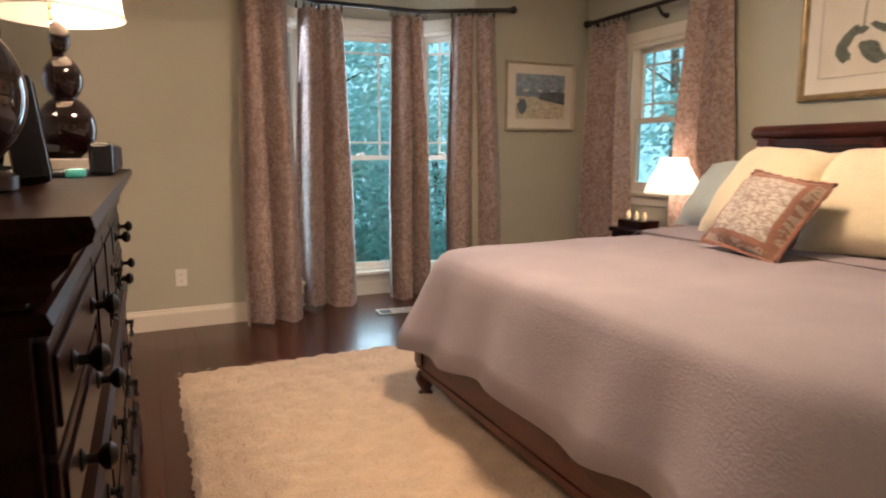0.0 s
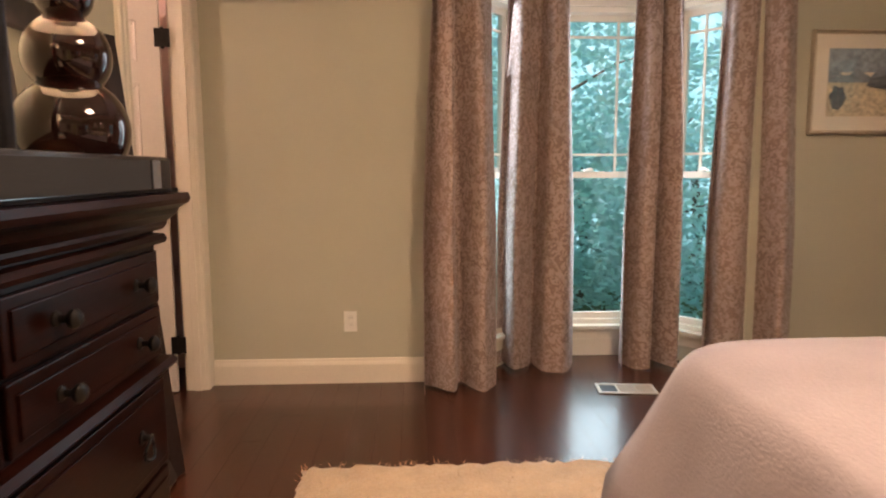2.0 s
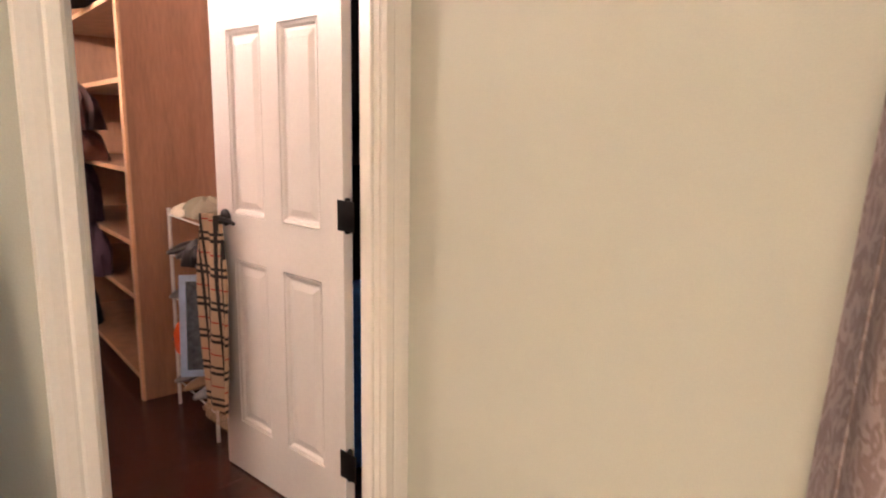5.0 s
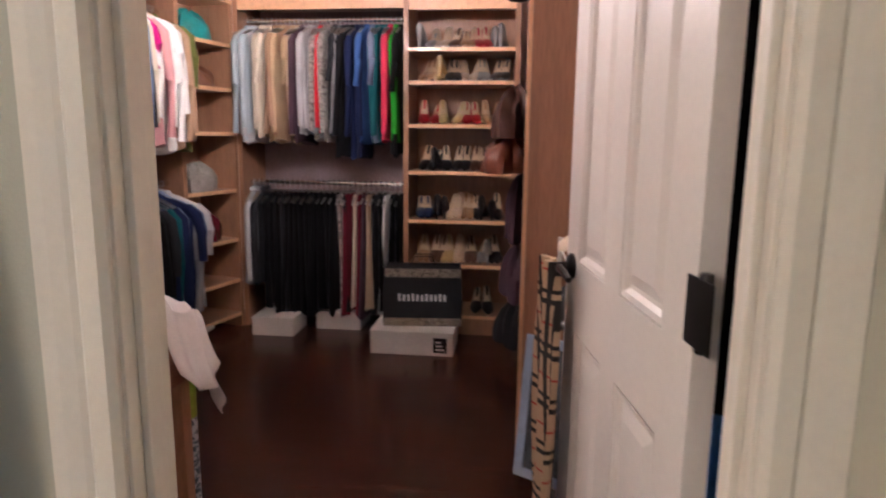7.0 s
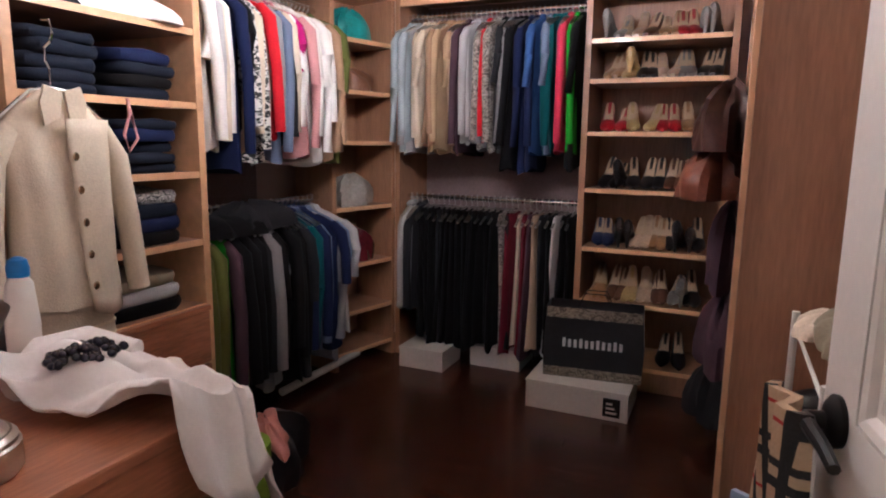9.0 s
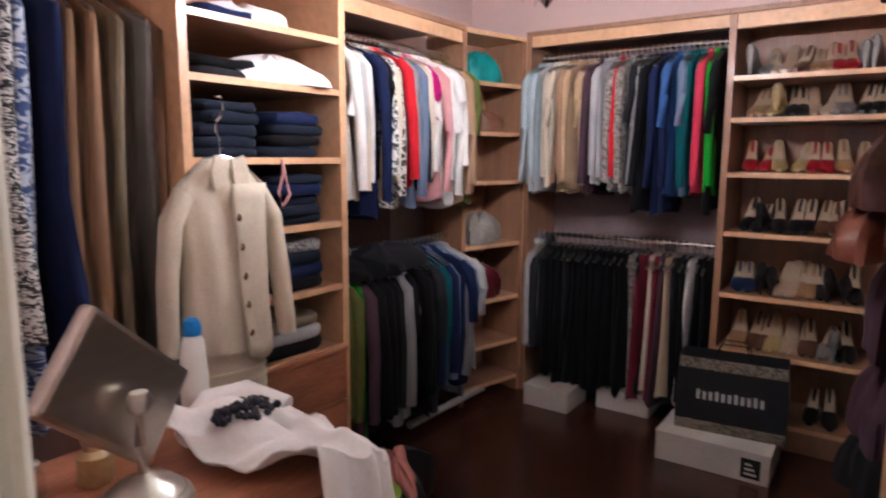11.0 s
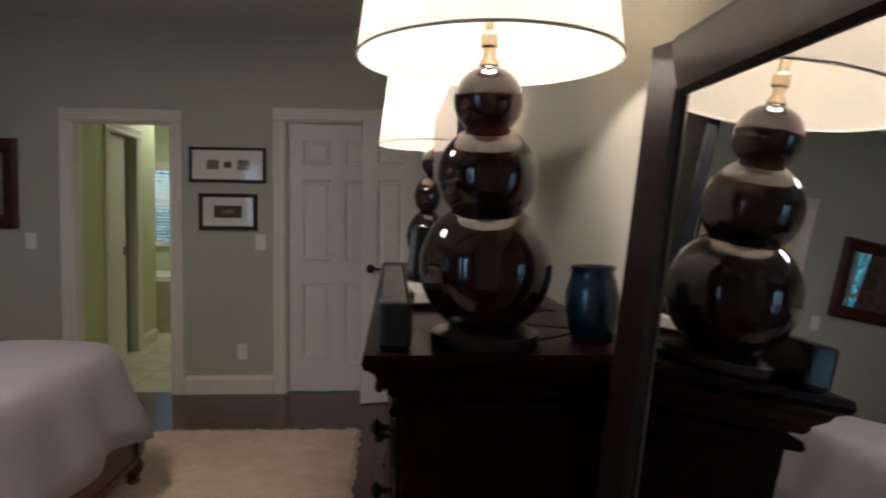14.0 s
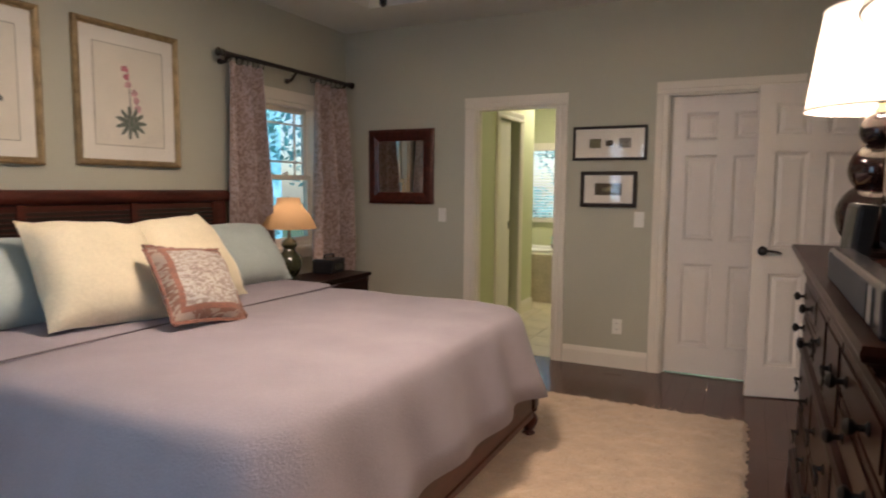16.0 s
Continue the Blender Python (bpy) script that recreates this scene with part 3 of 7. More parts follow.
def part_sash(nm, root, h, a, b, y, muntins):
    bm = bmesh.new()
    t = 0.038
    for q in ((-h, -h + t, y, y + 0.03, a, b), (h - t, h, y, y + 0.03, a, b), (-h + t, h - t, y, y + 0.03, a, a + t), (-h + t, h - t, y, y + 0.03, b - t, b)):
        box(bm, *q)
    s = part(nm, bm, TRIM, root)
    bm = bmesh.new()
    box(bm, -h + t, h - t, y + 0.012, y + 0.016, a + t, b - t)
    p = part("pane", bm, PANE, s)
    p.visible_shadow = False
    if muntins:
        k = 0.10
        for q in ((-h + t, h - t, y + 0.006, y + 0.020, a + t + k, a + t + k + 0.014), (-h + t, h - t, y + 0.006, y + 0.020, b - t - k, b - t - k + 0.014), (-h + t + k, -h + t + k + 0.014, y + 0.007, y + 0.019, a + t, b - t), (h - t - k - 0.014, h - t - k, y + 0.007, y + 0.019, a + t, b - t)):
            boxpart("muntin", TRIM, s, q)
    return s


window("window_1", pose(2.21, BAY_Y, 0, 0, 0, 0), 0.72, 0.20, 2.14, "tall white double-hung bay window over greenery")
ang = math.degrees(math.atan2(0.46, 0.38))
window("window_2", pose(1.61, 0.23, 0, 0, 0, ang), 0.45, 0.20, 2.14, "narrow white double-hung window in the bay side", side_casing=0.03)
window("window_3", pose(2.81, 0.23, 0, 0, 0, -ang), 0.45, 0.20, 2.14, "narrow white double-hung window in the bay side", side_casing=0.03)
window("window_4", pose(RX, -0.92, 0, 0, 0, -90), 0.74, 0.88, 2.00, "white double-hung window beside the bed")
window("window_5", pose(RX, -4.68, 0, 0, 0, -90), 0.74, 0.88, 2.03, "white double-hung window beside the bed")
# bath window with blinds
wb = struct(thing("window_6", pose(3.17, -8.85, 0, 0, 0, 180), "white bath window with lowered slatted blinds", "window"))
bm = bmesh.new()
for b in ((-0.425, -0.36, -0.02, 0.08, 0.98, 1.86), (0.36, 0.425, -0.02, 0.08, 0.98, 1.86), (-0.5, 0.5, -0.03, 0.08, 1.86, 1.96), (-0.5, 0.5, -0.06, 0.08, 0.92, 0.98)):
    box(bm, *b)
part("window_frame", bm, TRIM, wb)
boxpart("pane", PANE, wb, (-0.36, 0.36, 0.06, 0.064, 0.98, 1.86)).visible_shadow = False
for k in range(22):
    bm = bmesh.new()
    z = 1.0 + k * 0.0385
    rings(bm, [[(x, 0.0, z), (x, 0.028, z + 0.011), (x, 0.028, z + 0.013), (x, 0.0, z + 0.002)] for x in (-0.355, 0.355)])
    part("slat", bm, BLIND, wb)


# ---- bedroom things ----
def waves(seed):
    r = random.Random(seed)
    return [r.uniform(0, math.tau) for _ in range(4)], r


def curtain(m, w, z0, z1, seed, folds=2.2, depth=0.085, label="mauve damask curtain panel hanging in deep folds", spread=0.26):
    """One curtain panel, w wide at the floor and narrower at its pleats, hung from rings."""
    root = thing("curtain", m, label, "curtain", "window curtains")
    ph, r = waves(seed)
    n, rows = 72, []
    for iz in range(26):
        f = iz / 25
        z = z1 - (z1 - z0) * f
        front, back = [], []
        ww = w * (1 - spread + spread * min(1, f * 1.6))
        amp = depth * (0.45 + 0.55 * min(1, f * 2.5))
        for k in range(n):
            u = k / (n - 1)
            a = u * math.tau * folds + 0.35 * math.sin(2.1 * f + ph[0]) + 0.6 * math.sin(u * 5 + ph[1])
            y = amp * (math.sin(a) + 0.20 * math.sin(2.3 * a + ph[2] + 1.5 * f)) + 0.012 * math.sin(3 * f + ph[3])
            x = (u - 0.5) * ww + 0.016 * math.cos(a) + 0.02 * (f - 0.5) * math.sin(u * 7 + ph[2])
            zz = z + (0.012 * math.sin(a * 0.5 + ph[1]) if iz == 25 else 0)
            front.append((x, y, zz))
            back.append((x, y + 0.006, zz))
        rows.append(front + back[::-1])
    bm = bmesh.new()
    rings(bm, rows)
    part("cloth", bm, CURTAIN, root, smooth=True)
    for k in range(7):
        x = (k / 6 - 0.5) * w * (1 - spread) * 0.96
        bm = bmesh.new()
        tube(bm, [(x + 0.002 * math.sin(q), 0.026 * math.cos(q * math.tau / 12), z1 + 0.020 + 0.026 * math.sin(q * math.tau / 12)) for q in range(13)], 0.004, 6)
        part("curtain_ring", bm, BLACKMET, root)
    return root


def rod(pts, brackets, label):
    root = thing("curtain_rod", pose(0, 0, 0), label, "curtain rod", "curtain rods")
    bm = bmesh.new()
    tube(bm, pts, 0.017, 12)
    part("pole", bm, MIRWOOD, root, smooth=True)
    for p, q in ((pts[0], pts[1]), (pts[-1], pts[-2])):
        d = (Vector(p) - Vector(q)).normalized()
        bm = bmesh.new()
        tube(bm, [Vector(p) + d * s for s in (0, 0.008, 0.018, 0.032, 0.050, 0.062, 0.07)], [0.017, 0.026, 0.018, 0.027, 0.030, 0.020, 0.006], 12)
        part("finial", bm, MIRWOOD, root, smooth=True)
    for b, w in brackets:
        bm = bmesh.new()
        tube(bm, [b, (Vector(b) + Vector(w)) / 2 - Vector((0, 0, 0.025)), w], [0.012, 0.012, 0.022])
        part("bracket", bm, MIRWOOD, root, smooth=True)


# bay curtains
ZR = 2.27
curtain(pose(1.37, -0.125, 0, 0, 0, 14), 0.44, 0.012, ZR - 0.05, 1, 2.2)
curtain(pose(1.82, 0.185, 0, 0, 0, -6), 0.46, 0.012, ZR - 0.05, 2, 2.2)
curtain(pose(2.52, 0.185, 0, 0, 0, 4), 0.40, 0.012, ZR - 0.05, 3, 2.2)
curtain(pose(2.97, -0.03, 0, 0, 0, -24), 0.46, 0.012, ZR - 0.05, 4, 2.2)
rod([(1.16, -0.15, ZR), (1.50, 0.0, ZR), (1.78, 0.19, ZR), (2.64, 0.19, ZR), (2.95, 0.0, ZR), (3.22, -0.14, ZR)], [((1.80, 0.19, ZR - 0.01), (1.86, 0.455, ZR - 0.05)), ((2.62, 0.19, ZR - 0.01), (2.58, 0.455, ZR - 0.05))], "dark wooden curtain pole bent round the bay")
# curtains beside the bed
for yc, z, (a, aw), (b, bw), s in ((-0.93, 2.225, (-0.43, 0.50), (-1.44, 0.46), 11), (-4.68, 2.26, (-4.12, 0.46), (-5.10, 0.58), 21)):
    curtain(pose(RX - 0.10, a, 0, 0, 0, 90), aw, 0.012, z - 0.05, s, 2.4)
    curtain(pose(RX - 0.10, b, 0, 0, 0, 90), bw, 0.012, z - 0.05, s + 1, 2.4)
    rod([(RX - 0.10, yc + 0.76, z), (RX - 0.10, yc, z), (RX - 0.10, yc - 0.72, z)], [((RX - 0.10, yc + 0.70, z), (RX, yc + 0.70, z - 0.04)), ((RX - 0.10, yc, z - 0.01), (RX, yc, z - 0.07)), ((RX - 0.10, yc - 0.68, z), (RX, yc - 0.68, z - 0.04))], "dark wooden curtain pole with turned finials")

# ---- bed ----
BY = -2.87
bed = thing("bed", pose(0, BY, 0), "dark mahogany king bed with a caned headboard", "bed")
bm = bmesh.new()
box(bm, 1.735, 1.78, -0.98, 0.98, 0.13, 0.30, 0.006)
box(bm, 1.727, 1.745, -0.97, 0.97, 0.13, 0.165, 0.005)
part("foot_rail", bm, BEDWOOD, bed)
for s in (-1, 1):
    bm = bmesh.new()
    box(bm, 1.785, 3.97, s * 1.0 - 0.02, s * 1.0 + 0.02, 0.13, 0.30, 0.006)
    part("side_rail", bm, BEDWOOD, bed)
    bm = bmesh.new()
    lathe(bm, [(0.020, 0.0), (0.034, 0.008), (0.036, 0.03), (0.022, 0.045), (0.032, 0.06), (0.046, 0.085), (0.050, 0.105), (0.040, 0.13), (0.026, 0.145), (0.044, 0.16), (0.046, 0.175)], 20, (1.765, s * 1.0, 0.0))
    box(bm, 1.723, 1.807, s * 1.0 - 0.042, s * 1.0 + 0.042, 0.175, 0.33, 0.006)
    part("leg", bm, BEDWOOD, bed, "turned bun foot leg", True)
    bm = bmesh.new()
    box(bm, 3.985, 4.055, s * 1.0 - 0.045, s * 1.0 + 0.045, 0.0, 1.28, 0.006)
    part("head_post", bm, BEDWOOD, bed)
hb = boxpart("headboard", BEDWOOD, bed, (4.005, 4.04, -0.955, 0.955, 0.3, 1.27), 0.004)
bm = bmesh.new()
rings(bm, [[(4.02 + 0.048 * math.cos(k * math.tau / 16) * 1.1, y, 1.295 + 0.042 * math.sin(k * math.tau / 16)) for k in range(16)] for y in (-1.07, 1.07)])
part("top_rail", bm, BEDWOOD, hb, "rounded top rail", True)
for y0, y1 in ((-0.95, -0.35), (-0.30, 0.30), (0.35, 0.95)):
    for k in range(20):
        boxpart("slat", MIRWOOD, hb, (3.996, 4.006, y0, y1, 0.72 + k * 0.0255, 0.736 + k * 0.0255))
for y in (-0.325, 0.325, -0.955, 0.955):
    boxpart("stile", BEDWOOD, hb, (3.990, 4.006, y - 0.022, y + 0.022, 0.7, 1.26), 0.003)
mt = boxpart("mattress", CREAM, bed, (2.05, 3.94, -0.86, 0.86, 0.36, 0.66), 0.05)

spread = thing("bedspread", pose(2.93, BY, 0), "lilac woven bedspread draped over the bed", "bedspread")


def bed_outline(n, hx, hy, rad):
    pts = []
    for k in range(n):
        a = k * math.tau / n + 0.001
        c, s = math.cos(a), math.sin(a)
        p = 11.0
        q = (abs(c) ** p + abs(s) ** p) ** (-1 / p)
        pts.append((hx * c * q, hy * s * q, a))
    return pts


N = 220
out = [(min(x, 1.05), y, a) for x, y, a in bed_outline(N, 1.12, 1.045, 0.1)]
rows = []
for sc in (0.02, 0.2, 0.4, 0.6, 0.75, 0.86, 0.93):
    rows.append([(x * sc, y * sc, 0.734 + 0.012 * (1 - sc) + 0.004 * math.sin(9 * x * sc + 4 * y * sc) + 0.003 * math.sin(17 * y * sc)) for x, y, a in out])
for off, fz in ((0.0, 0.02), (0.022, 0.07), (0.04, 0.16), (0.06, 0.34), (0.085, 0.56), (0.115, 0.8), (0.14, 1.0)):
    row = []
    for x, y, a in out:
        L = math.hypot(x, y)
        foot = max(0.0, -x / 1.10)
        corner = min(abs(x) / 1.02, abs(y) / 1.06) ** 6
        hem = 0.345 - 0.03 * min(1, foot) ** 4 + 0.018 * math.sin(a * 9) * foot - (0.085 * corner if x < 0 else 0.0)
        z = 0.728 - (0.728 - hem) * fz
        o = off * (0.98 + (1.25 if x < 0 else 0.45) * corner) + 0.022 * fz * math.sin(a * 17 + 1.2 * math.sin(a * 5)) * (0.5 + 0.6 * foot)
        if x > 0.9:
            o = min(o, 0.0) if abs(y) < 1.0 else o * 0.4
        nx = x / 1.02 if abs(x) / 1.02 >= abs(y) / 1.06 - 0.12 else 0.0
        ny = y / 1.06 if abs(y) / 1.06 >= abs(x) / 1.02 - 0.12 else 0.0
        ln = math.hypot(nx, ny) or 1
        row.append((x + o * nx / ln, y + o * ny / ln, z))
    rows.append(row)
bm = bmesh.new()
rings(bm, rows, cap=False)
bm.faces.new(list(bm.verts)[:N])
cloth = part("cloth", bm, SPREAD, spread, smooth=True)
so = cloth.modifiers.new("thick", "SOLIDIFY")
so.thickness, so.offset = 0.006, -1
bm = bmesh.new()
tube(bm, [(0.12, y, 0.747) for y in (-1.02, -0.5, 0.0, 0.5, 1.0)] + [(0.12, 1.065, 0.712), (0.12, 1.10, 0.55), (0.12, 1.13, 0.40)], 0.0035, 6)
part("seam", bm, mat("dark_piping", (0.13, 0.10, 0.11), 0.8), spread, "dark piped seam")
bm = bmesh.new()
rings(bm, [[(x, y, z) for x, z in ((0.14, 0.744), (0.18, 0.757), (0.98, 0.767), (0.98, 0.738), (0.14, 0.734))] for y in (-1.0, 1.0)])
part("turned_sheet", bm, SPREAD, spread, smooth=True)


def pillow(name, m, w, h, t, material, label, seed=0, border=None, fringe=None):
    """A stuffed pillow: x across, z up, y thickness."""
    root = thing(name, m, label, "pillow", "pillows on the bed")
    r = random.Random(seed)
    a, b, c = (r.uniform(0, 6) for _ in range(3))
    n = 21

    def surf(s, k=1.0, grow=0.0):
        g = []
        for i in range(n):
            row = []
            for j in range(n):
                u, v = (i / (n - 1) * 2 - 1) * k, (j / (n - 1) * 2 - 1) * k
                th = t * (max(0, 1 - abs(u) ** 2.6) * max(0, 1 - abs(v) ** 2.6)) ** 0.55
                pull = 1 - 0.07 * (1 - abs(u) ** 2) * abs(v) ** 3
                pull2 = 1 - 0.07 * (1 - abs(v) ** 2) * abs(u) ** 3
                wr = 0.010 * math.sin(6 * u + 3 * v + a) * math.sin(5 * v - 2 * u + b) * (abs(u) + abs(v))
                row.append((u * w / 2 * pull2, s * (th / 2 + grow + wr * 0.6) if th > 0.002 else 0, v * h / 2 * pull + h / 2))
            g.append(row)
        return g
    bm = bmesh.new()
    for s in (-1, 1):
        vs = [[bm.verts.new(p) for p in row] for row in surf(s)]
        for i in range(n - 1):
            for j in range(n - 1):
                bm.faces.new((vs[i][j], vs[i + 1][j], vs[i + 1][j + 1], vs[i][j + 1]))
    bmesh.ops.remove_doubles(bm, verts=bm.verts[:], dist=0.0005)
    part("cushion", bm, material, root, smooth=True)
    if border:
        g = surf(-1, 0.84, 0.003)
        f = surf(-1, 0.72, 0.005)
        for nm, gg, mm in (("border", g, border[0]), ("centre_panel", f, border[1])):
            bm = bmesh.new()
            vs = [[bm.verts.new(p) for p in row] for row in gg]
            for i in range(n - 1):
                for j in range(n - 1):
                    bm.faces.new((vs[i][j], vs[i + 1][j], vs[i + 1][j + 1], vs[i][j + 1]))
            part(nm, bm, mm, root, smooth=True)
    if fringe:
        pts = []
        for k in range(81):
            q = k / 80 * 4
            e, f2 = int(q) % 4, (q % 1) * 2 - 1
            u, v = [(f2, -1), (1, f2), (-f2, 1), (-1, -f2)][e]
            pull = 1 - 0.07 * (1 - u * u) * abs(v) ** 3
            pull2 = 1 - 0.07 * (1 - v * v) * abs(u) ** 3
            pts.append((u * w / 2 * pull2 * 1.01, 0, v * h / 2 * pull * 1.01 + h / 2))
        bm = bmesh.new()
        tube(bm, pts, [0.010 + 0.003 * math.sin(k * 2.4) for k in range(81)], 6)
        part("piping", bm, fringe, root, smooth=True)
    return root


TAPESTRY = damask("grey_tapestry", (0.30, 0.235, 0.20), (0.46, 0.42, 0.37), 34)
RUSTB = damask("rust_border", (0.30, 0.125, 0.08), (0.24, 0.11, 0.075), 30)
FLORAL = damask("brown_floral", (0.24, 0.12, 0.08), (0.36, 0.28, 0.22), 18)
for y, sd in ((-2.12, 3), (-3.56, 4)):
    pillow("pillow", pose(3.46, y, 0.757, -40, 0, -90 + (3 if sd == 3 else -4)), 0.76, 0.46, 0.30, PALEBLUE, "pale blue cotton pillow leaning on the headboard", sd)
pillow("euro_pillow", pose(3.16, -2.43, 0.757, -36, 4, -97), 0.56, 0.54, 0.28, CREAM, "square cream quilted pillow", 5)
pillow("euro_pillow", pose(3.18, -3.00, 0.757, -36, -3, -84), 0.56, 0.54, 0.28, CREAM, "square cream quilted pillow", 6)
pillow("throw_pillow", pose(2.86, -2.68, 0.760, -38, 7, -95), 0.40, 0.40, 0.17, FLORAL, "small tapestry throw pillow with rust border", 7, (RUSTB, TAPESTRY), RUSTB)

# ---- rug ----
rug = thing("rug", pose(0, 0, 0), "thick ivory shag rug under the bed", "rug")
bm = bmesh.new()
rr = random.Random(5)
nx, ny = 96, 124
x0, x1, y0, y1 = 0.68, 3.20, -4.63, -1.06
vs = []
for i in range(nx):
    row = []
    for j in range(ny):
        x, y = x0 + (x1 - x0) * i / (nx - 1), y0 + (y1 - y0) * j / (ny - 1)
        e = min(i, j, nx - 1 - i, ny - 1 - j)
        z = (0.022 + rr.uniform(0, 0.014)) if e > 0 else 0.002
        k = 0.010 if e == 0 else 0.007
        row.append(bm.verts.new((x + rr.uniform(-k, k), y + rr.uniform(-k, k), z)))
    vs.append(row)
for i in range(nx - 1):
    for j in range(ny - 1):
        bm.faces.new((vs[i][j], vs[i + 1][j], vs[i + 1][j + 1], vs[i][j + 1]))
tagged(part("surface", bm, RUG, rug, smooth=True), kind="stuff")
tufts = bmesh.new()
for k in range(9000):
    x, y = rr.uniform(x0 + 0.005, 2.0), rr.uniform(y0 + 0.005, y1 - 0.005)
    a, l = rr.uniform(0, math.tau), rr.uniform(0.012, 0.024)
    c, s = math.cos(a), math.sin(a)
    z = 0.026
    p = [(x - 0.002 * s, y + 0.002 * c, z), (x + 0.002 * s, y - 0.002 * c, z), (x + l * c, y + l * s, z + rr.uniform(0.008, 0.020))]
    tufts.faces.new([tufts.verts.new(q) for q in p])
tagged(part("edge_fringe", tufts, RUG, rug), kind="stuff")

# ---- dresser ----
dresser = thing("dresser", pose(0.02, -2.845, 0), "large dark-stained wooden dresser with many drawers", "dresser")
DL = 1.045
bm = bmesh.new()
box(bm, 0, 0.455, -DL + 0.045, DL - 0.045, 0.10, 1.03, 0.004)
body = part("body", bm, DARKWOOD, dresser)
bm = bmesh.new()
TOP = [(0.0, 0.0), (0.012, 0.0), (0.020, 0.012), (0.020, 0.02), (0.038, 0.038), (0.044, 0.052), (0.052, 0.058), (0.062, 0.064), (0.066, 0.076), (0.062, 0.090), (0.0, 0.090)]


def moulding(prof, x1, hy, z):
    """A moulding round the front and both ends."""
    bm = bmesh.new()
    pts = []
    for o, u in prof:
        pts.append([(0, -hy - o, z + u), (x1 + o, -hy - o, z + u), (x1 + o, hy + o, z + u), (0, hy + o, z + u)])
    vs = [[bm.verts.new(p) for p in row] for row in pts]
    for a, b in zip(vs, vs[1:]):
        for i in range(3):
            bm.faces.new((a[i], a[i + 1], b[i + 1], b[i]))
    bm.faces.new(vs[-1])
    bm.faces.new(list(reversed(vs[0])))
    return bm


part("top", moulding(TOP, 0.462, DL - 0.045, 1.03), DARKWOOD, dresser, "thick moulded top")
part("frieze_moulding", moulding([(0, 0), (0.018, 0.004), (0.022, 0.014), (0.016, 0.026), (0, 0.03)], 0.458, DL - 0.045, 0.992), DARKWOOD, dresser)
part("waist_moulding", moulding([(0, 0), (0.020, 0.006), (0.030, 0.018), (0.022, 0.034), (0, 0.04)], 0.458, DL - 0.045, 0.668), DARKWOOD, dresser)
part("base_moulding", moulding([(0.03, 0.0), (0.034, 0.01), (0.034, 0.09), (0.02, 0.11), (0, 0.12)], 0.458, DL - 0.045, 0.075), DARKWOOD, dresser)
for sx, sy in ((0.43, -DL + 0.06), (0.43, DL - 0.06), (0.05, -DL + 0.06), (0.05, DL - 0.06)):
    bm = bmesh.new()
    box(bm, sx - 0.06, sx + 0.065, sy - 0.07, sy + 0.07, 0.0, 0.076, 0.012)
    part("foot", bm, DARKWOOD, dresser, "bracket foot")


def drawer(parent, y0, y1, z0, z1, knobs, ring=False):
    bm = bmesh.new()
    box(bm, 0.455, 0.468, y0, y1, z0, z1, 0.004)
    d = part("drawer", bm, DARKWOOD, parent)
    bm = bmesh.new()
    k = 0.022
    box(bm, 0.4685, 0.473, y0 + k, y1 - k, z0 + k, z1 - k, 0.003)
    part("raised_field", bm, DARKWOOD, d)
    for y in knobs:
        bm = bmesh.new()
        zc = (z0 + z1) / 2
        if ring:
            lathe(bm, [(0.016, 0), (0.016, 0.004), (0.008, 0.006), (0.006, 0.018), (0.011, 0.022), (0.006, 0.028)], 14)
            bmesh.ops.rotate(bm, verts=bm.verts[:], matrix=Matrix.Rotation(radians(90), 3, "Y"))
            bmesh.ops.translate(bm, verts=bm.verts[:], vec=(0.473, y, zc + 0.015))
            tube(bm, [(0.492 + 0.004 * math.cos(q), y + 0.026 * math.sin(q * math.tau / 14), zc - 0.012 + 0.026 * math.cos(q * math.tau / 14)) for q in range(15)], 0.004, 6)
            part("ring_pull", bm, BLACKMET, d, "dark ring pull", True)
        else:
            lathe(bm, [(0.015, 0), (0.015, 0.003), (0.007, 0.008), (0.007, 0.02), (0.017, 0.028), (0.019, 0.036), (0.012, 0.044), (0.002, 0.046)], 16)
            bmesh.ops.rotate(bm, verts=bm.verts[:], matrix=Matrix.Rotation(radians(90), 3, "Y"))
            bmesh.ops.translate(bm, verts=bm.verts[:], vec=(0.473, y, zc))
            part("knob", bm, BLACKMET, d, "turned dark knob", True)


cols = [(-0.98, -0.37), (-0.35, -0.01), (0.01, 0.35), (0.37, 0.98)]
for a, b in (cols[0], cols[3]):
    for z0, z1 in ((0.718, 0.842), (0.852, 0.980)):
        drawer(dresser, a, b, z0, z1, (a + 0.14, b - 0.14))
for a, b in cols[1:3]:
    drawer(dresser, a, b, 0.718, 0.980, ((a + b) / 2,), True)
for a, b in ((-0.98, -0.34), (-0.32, 0.32), (0.34, 0.98)):
    for z0, z1 in ((0.205, 0.425), (0.435, 0.658)):
        drawer(dresser, a, b, z0, z1, (a + 0.16, b - 0.16), True)


# ---- table lamps on the dresser ----
def arc(r, z, a0, a1, n):
    return [(r * math.cos(a0 + (a1 - a0) * k / n), z + r * math.sin(a0 + (a1 - a0) * k / n)) for k in range(n + 1)]


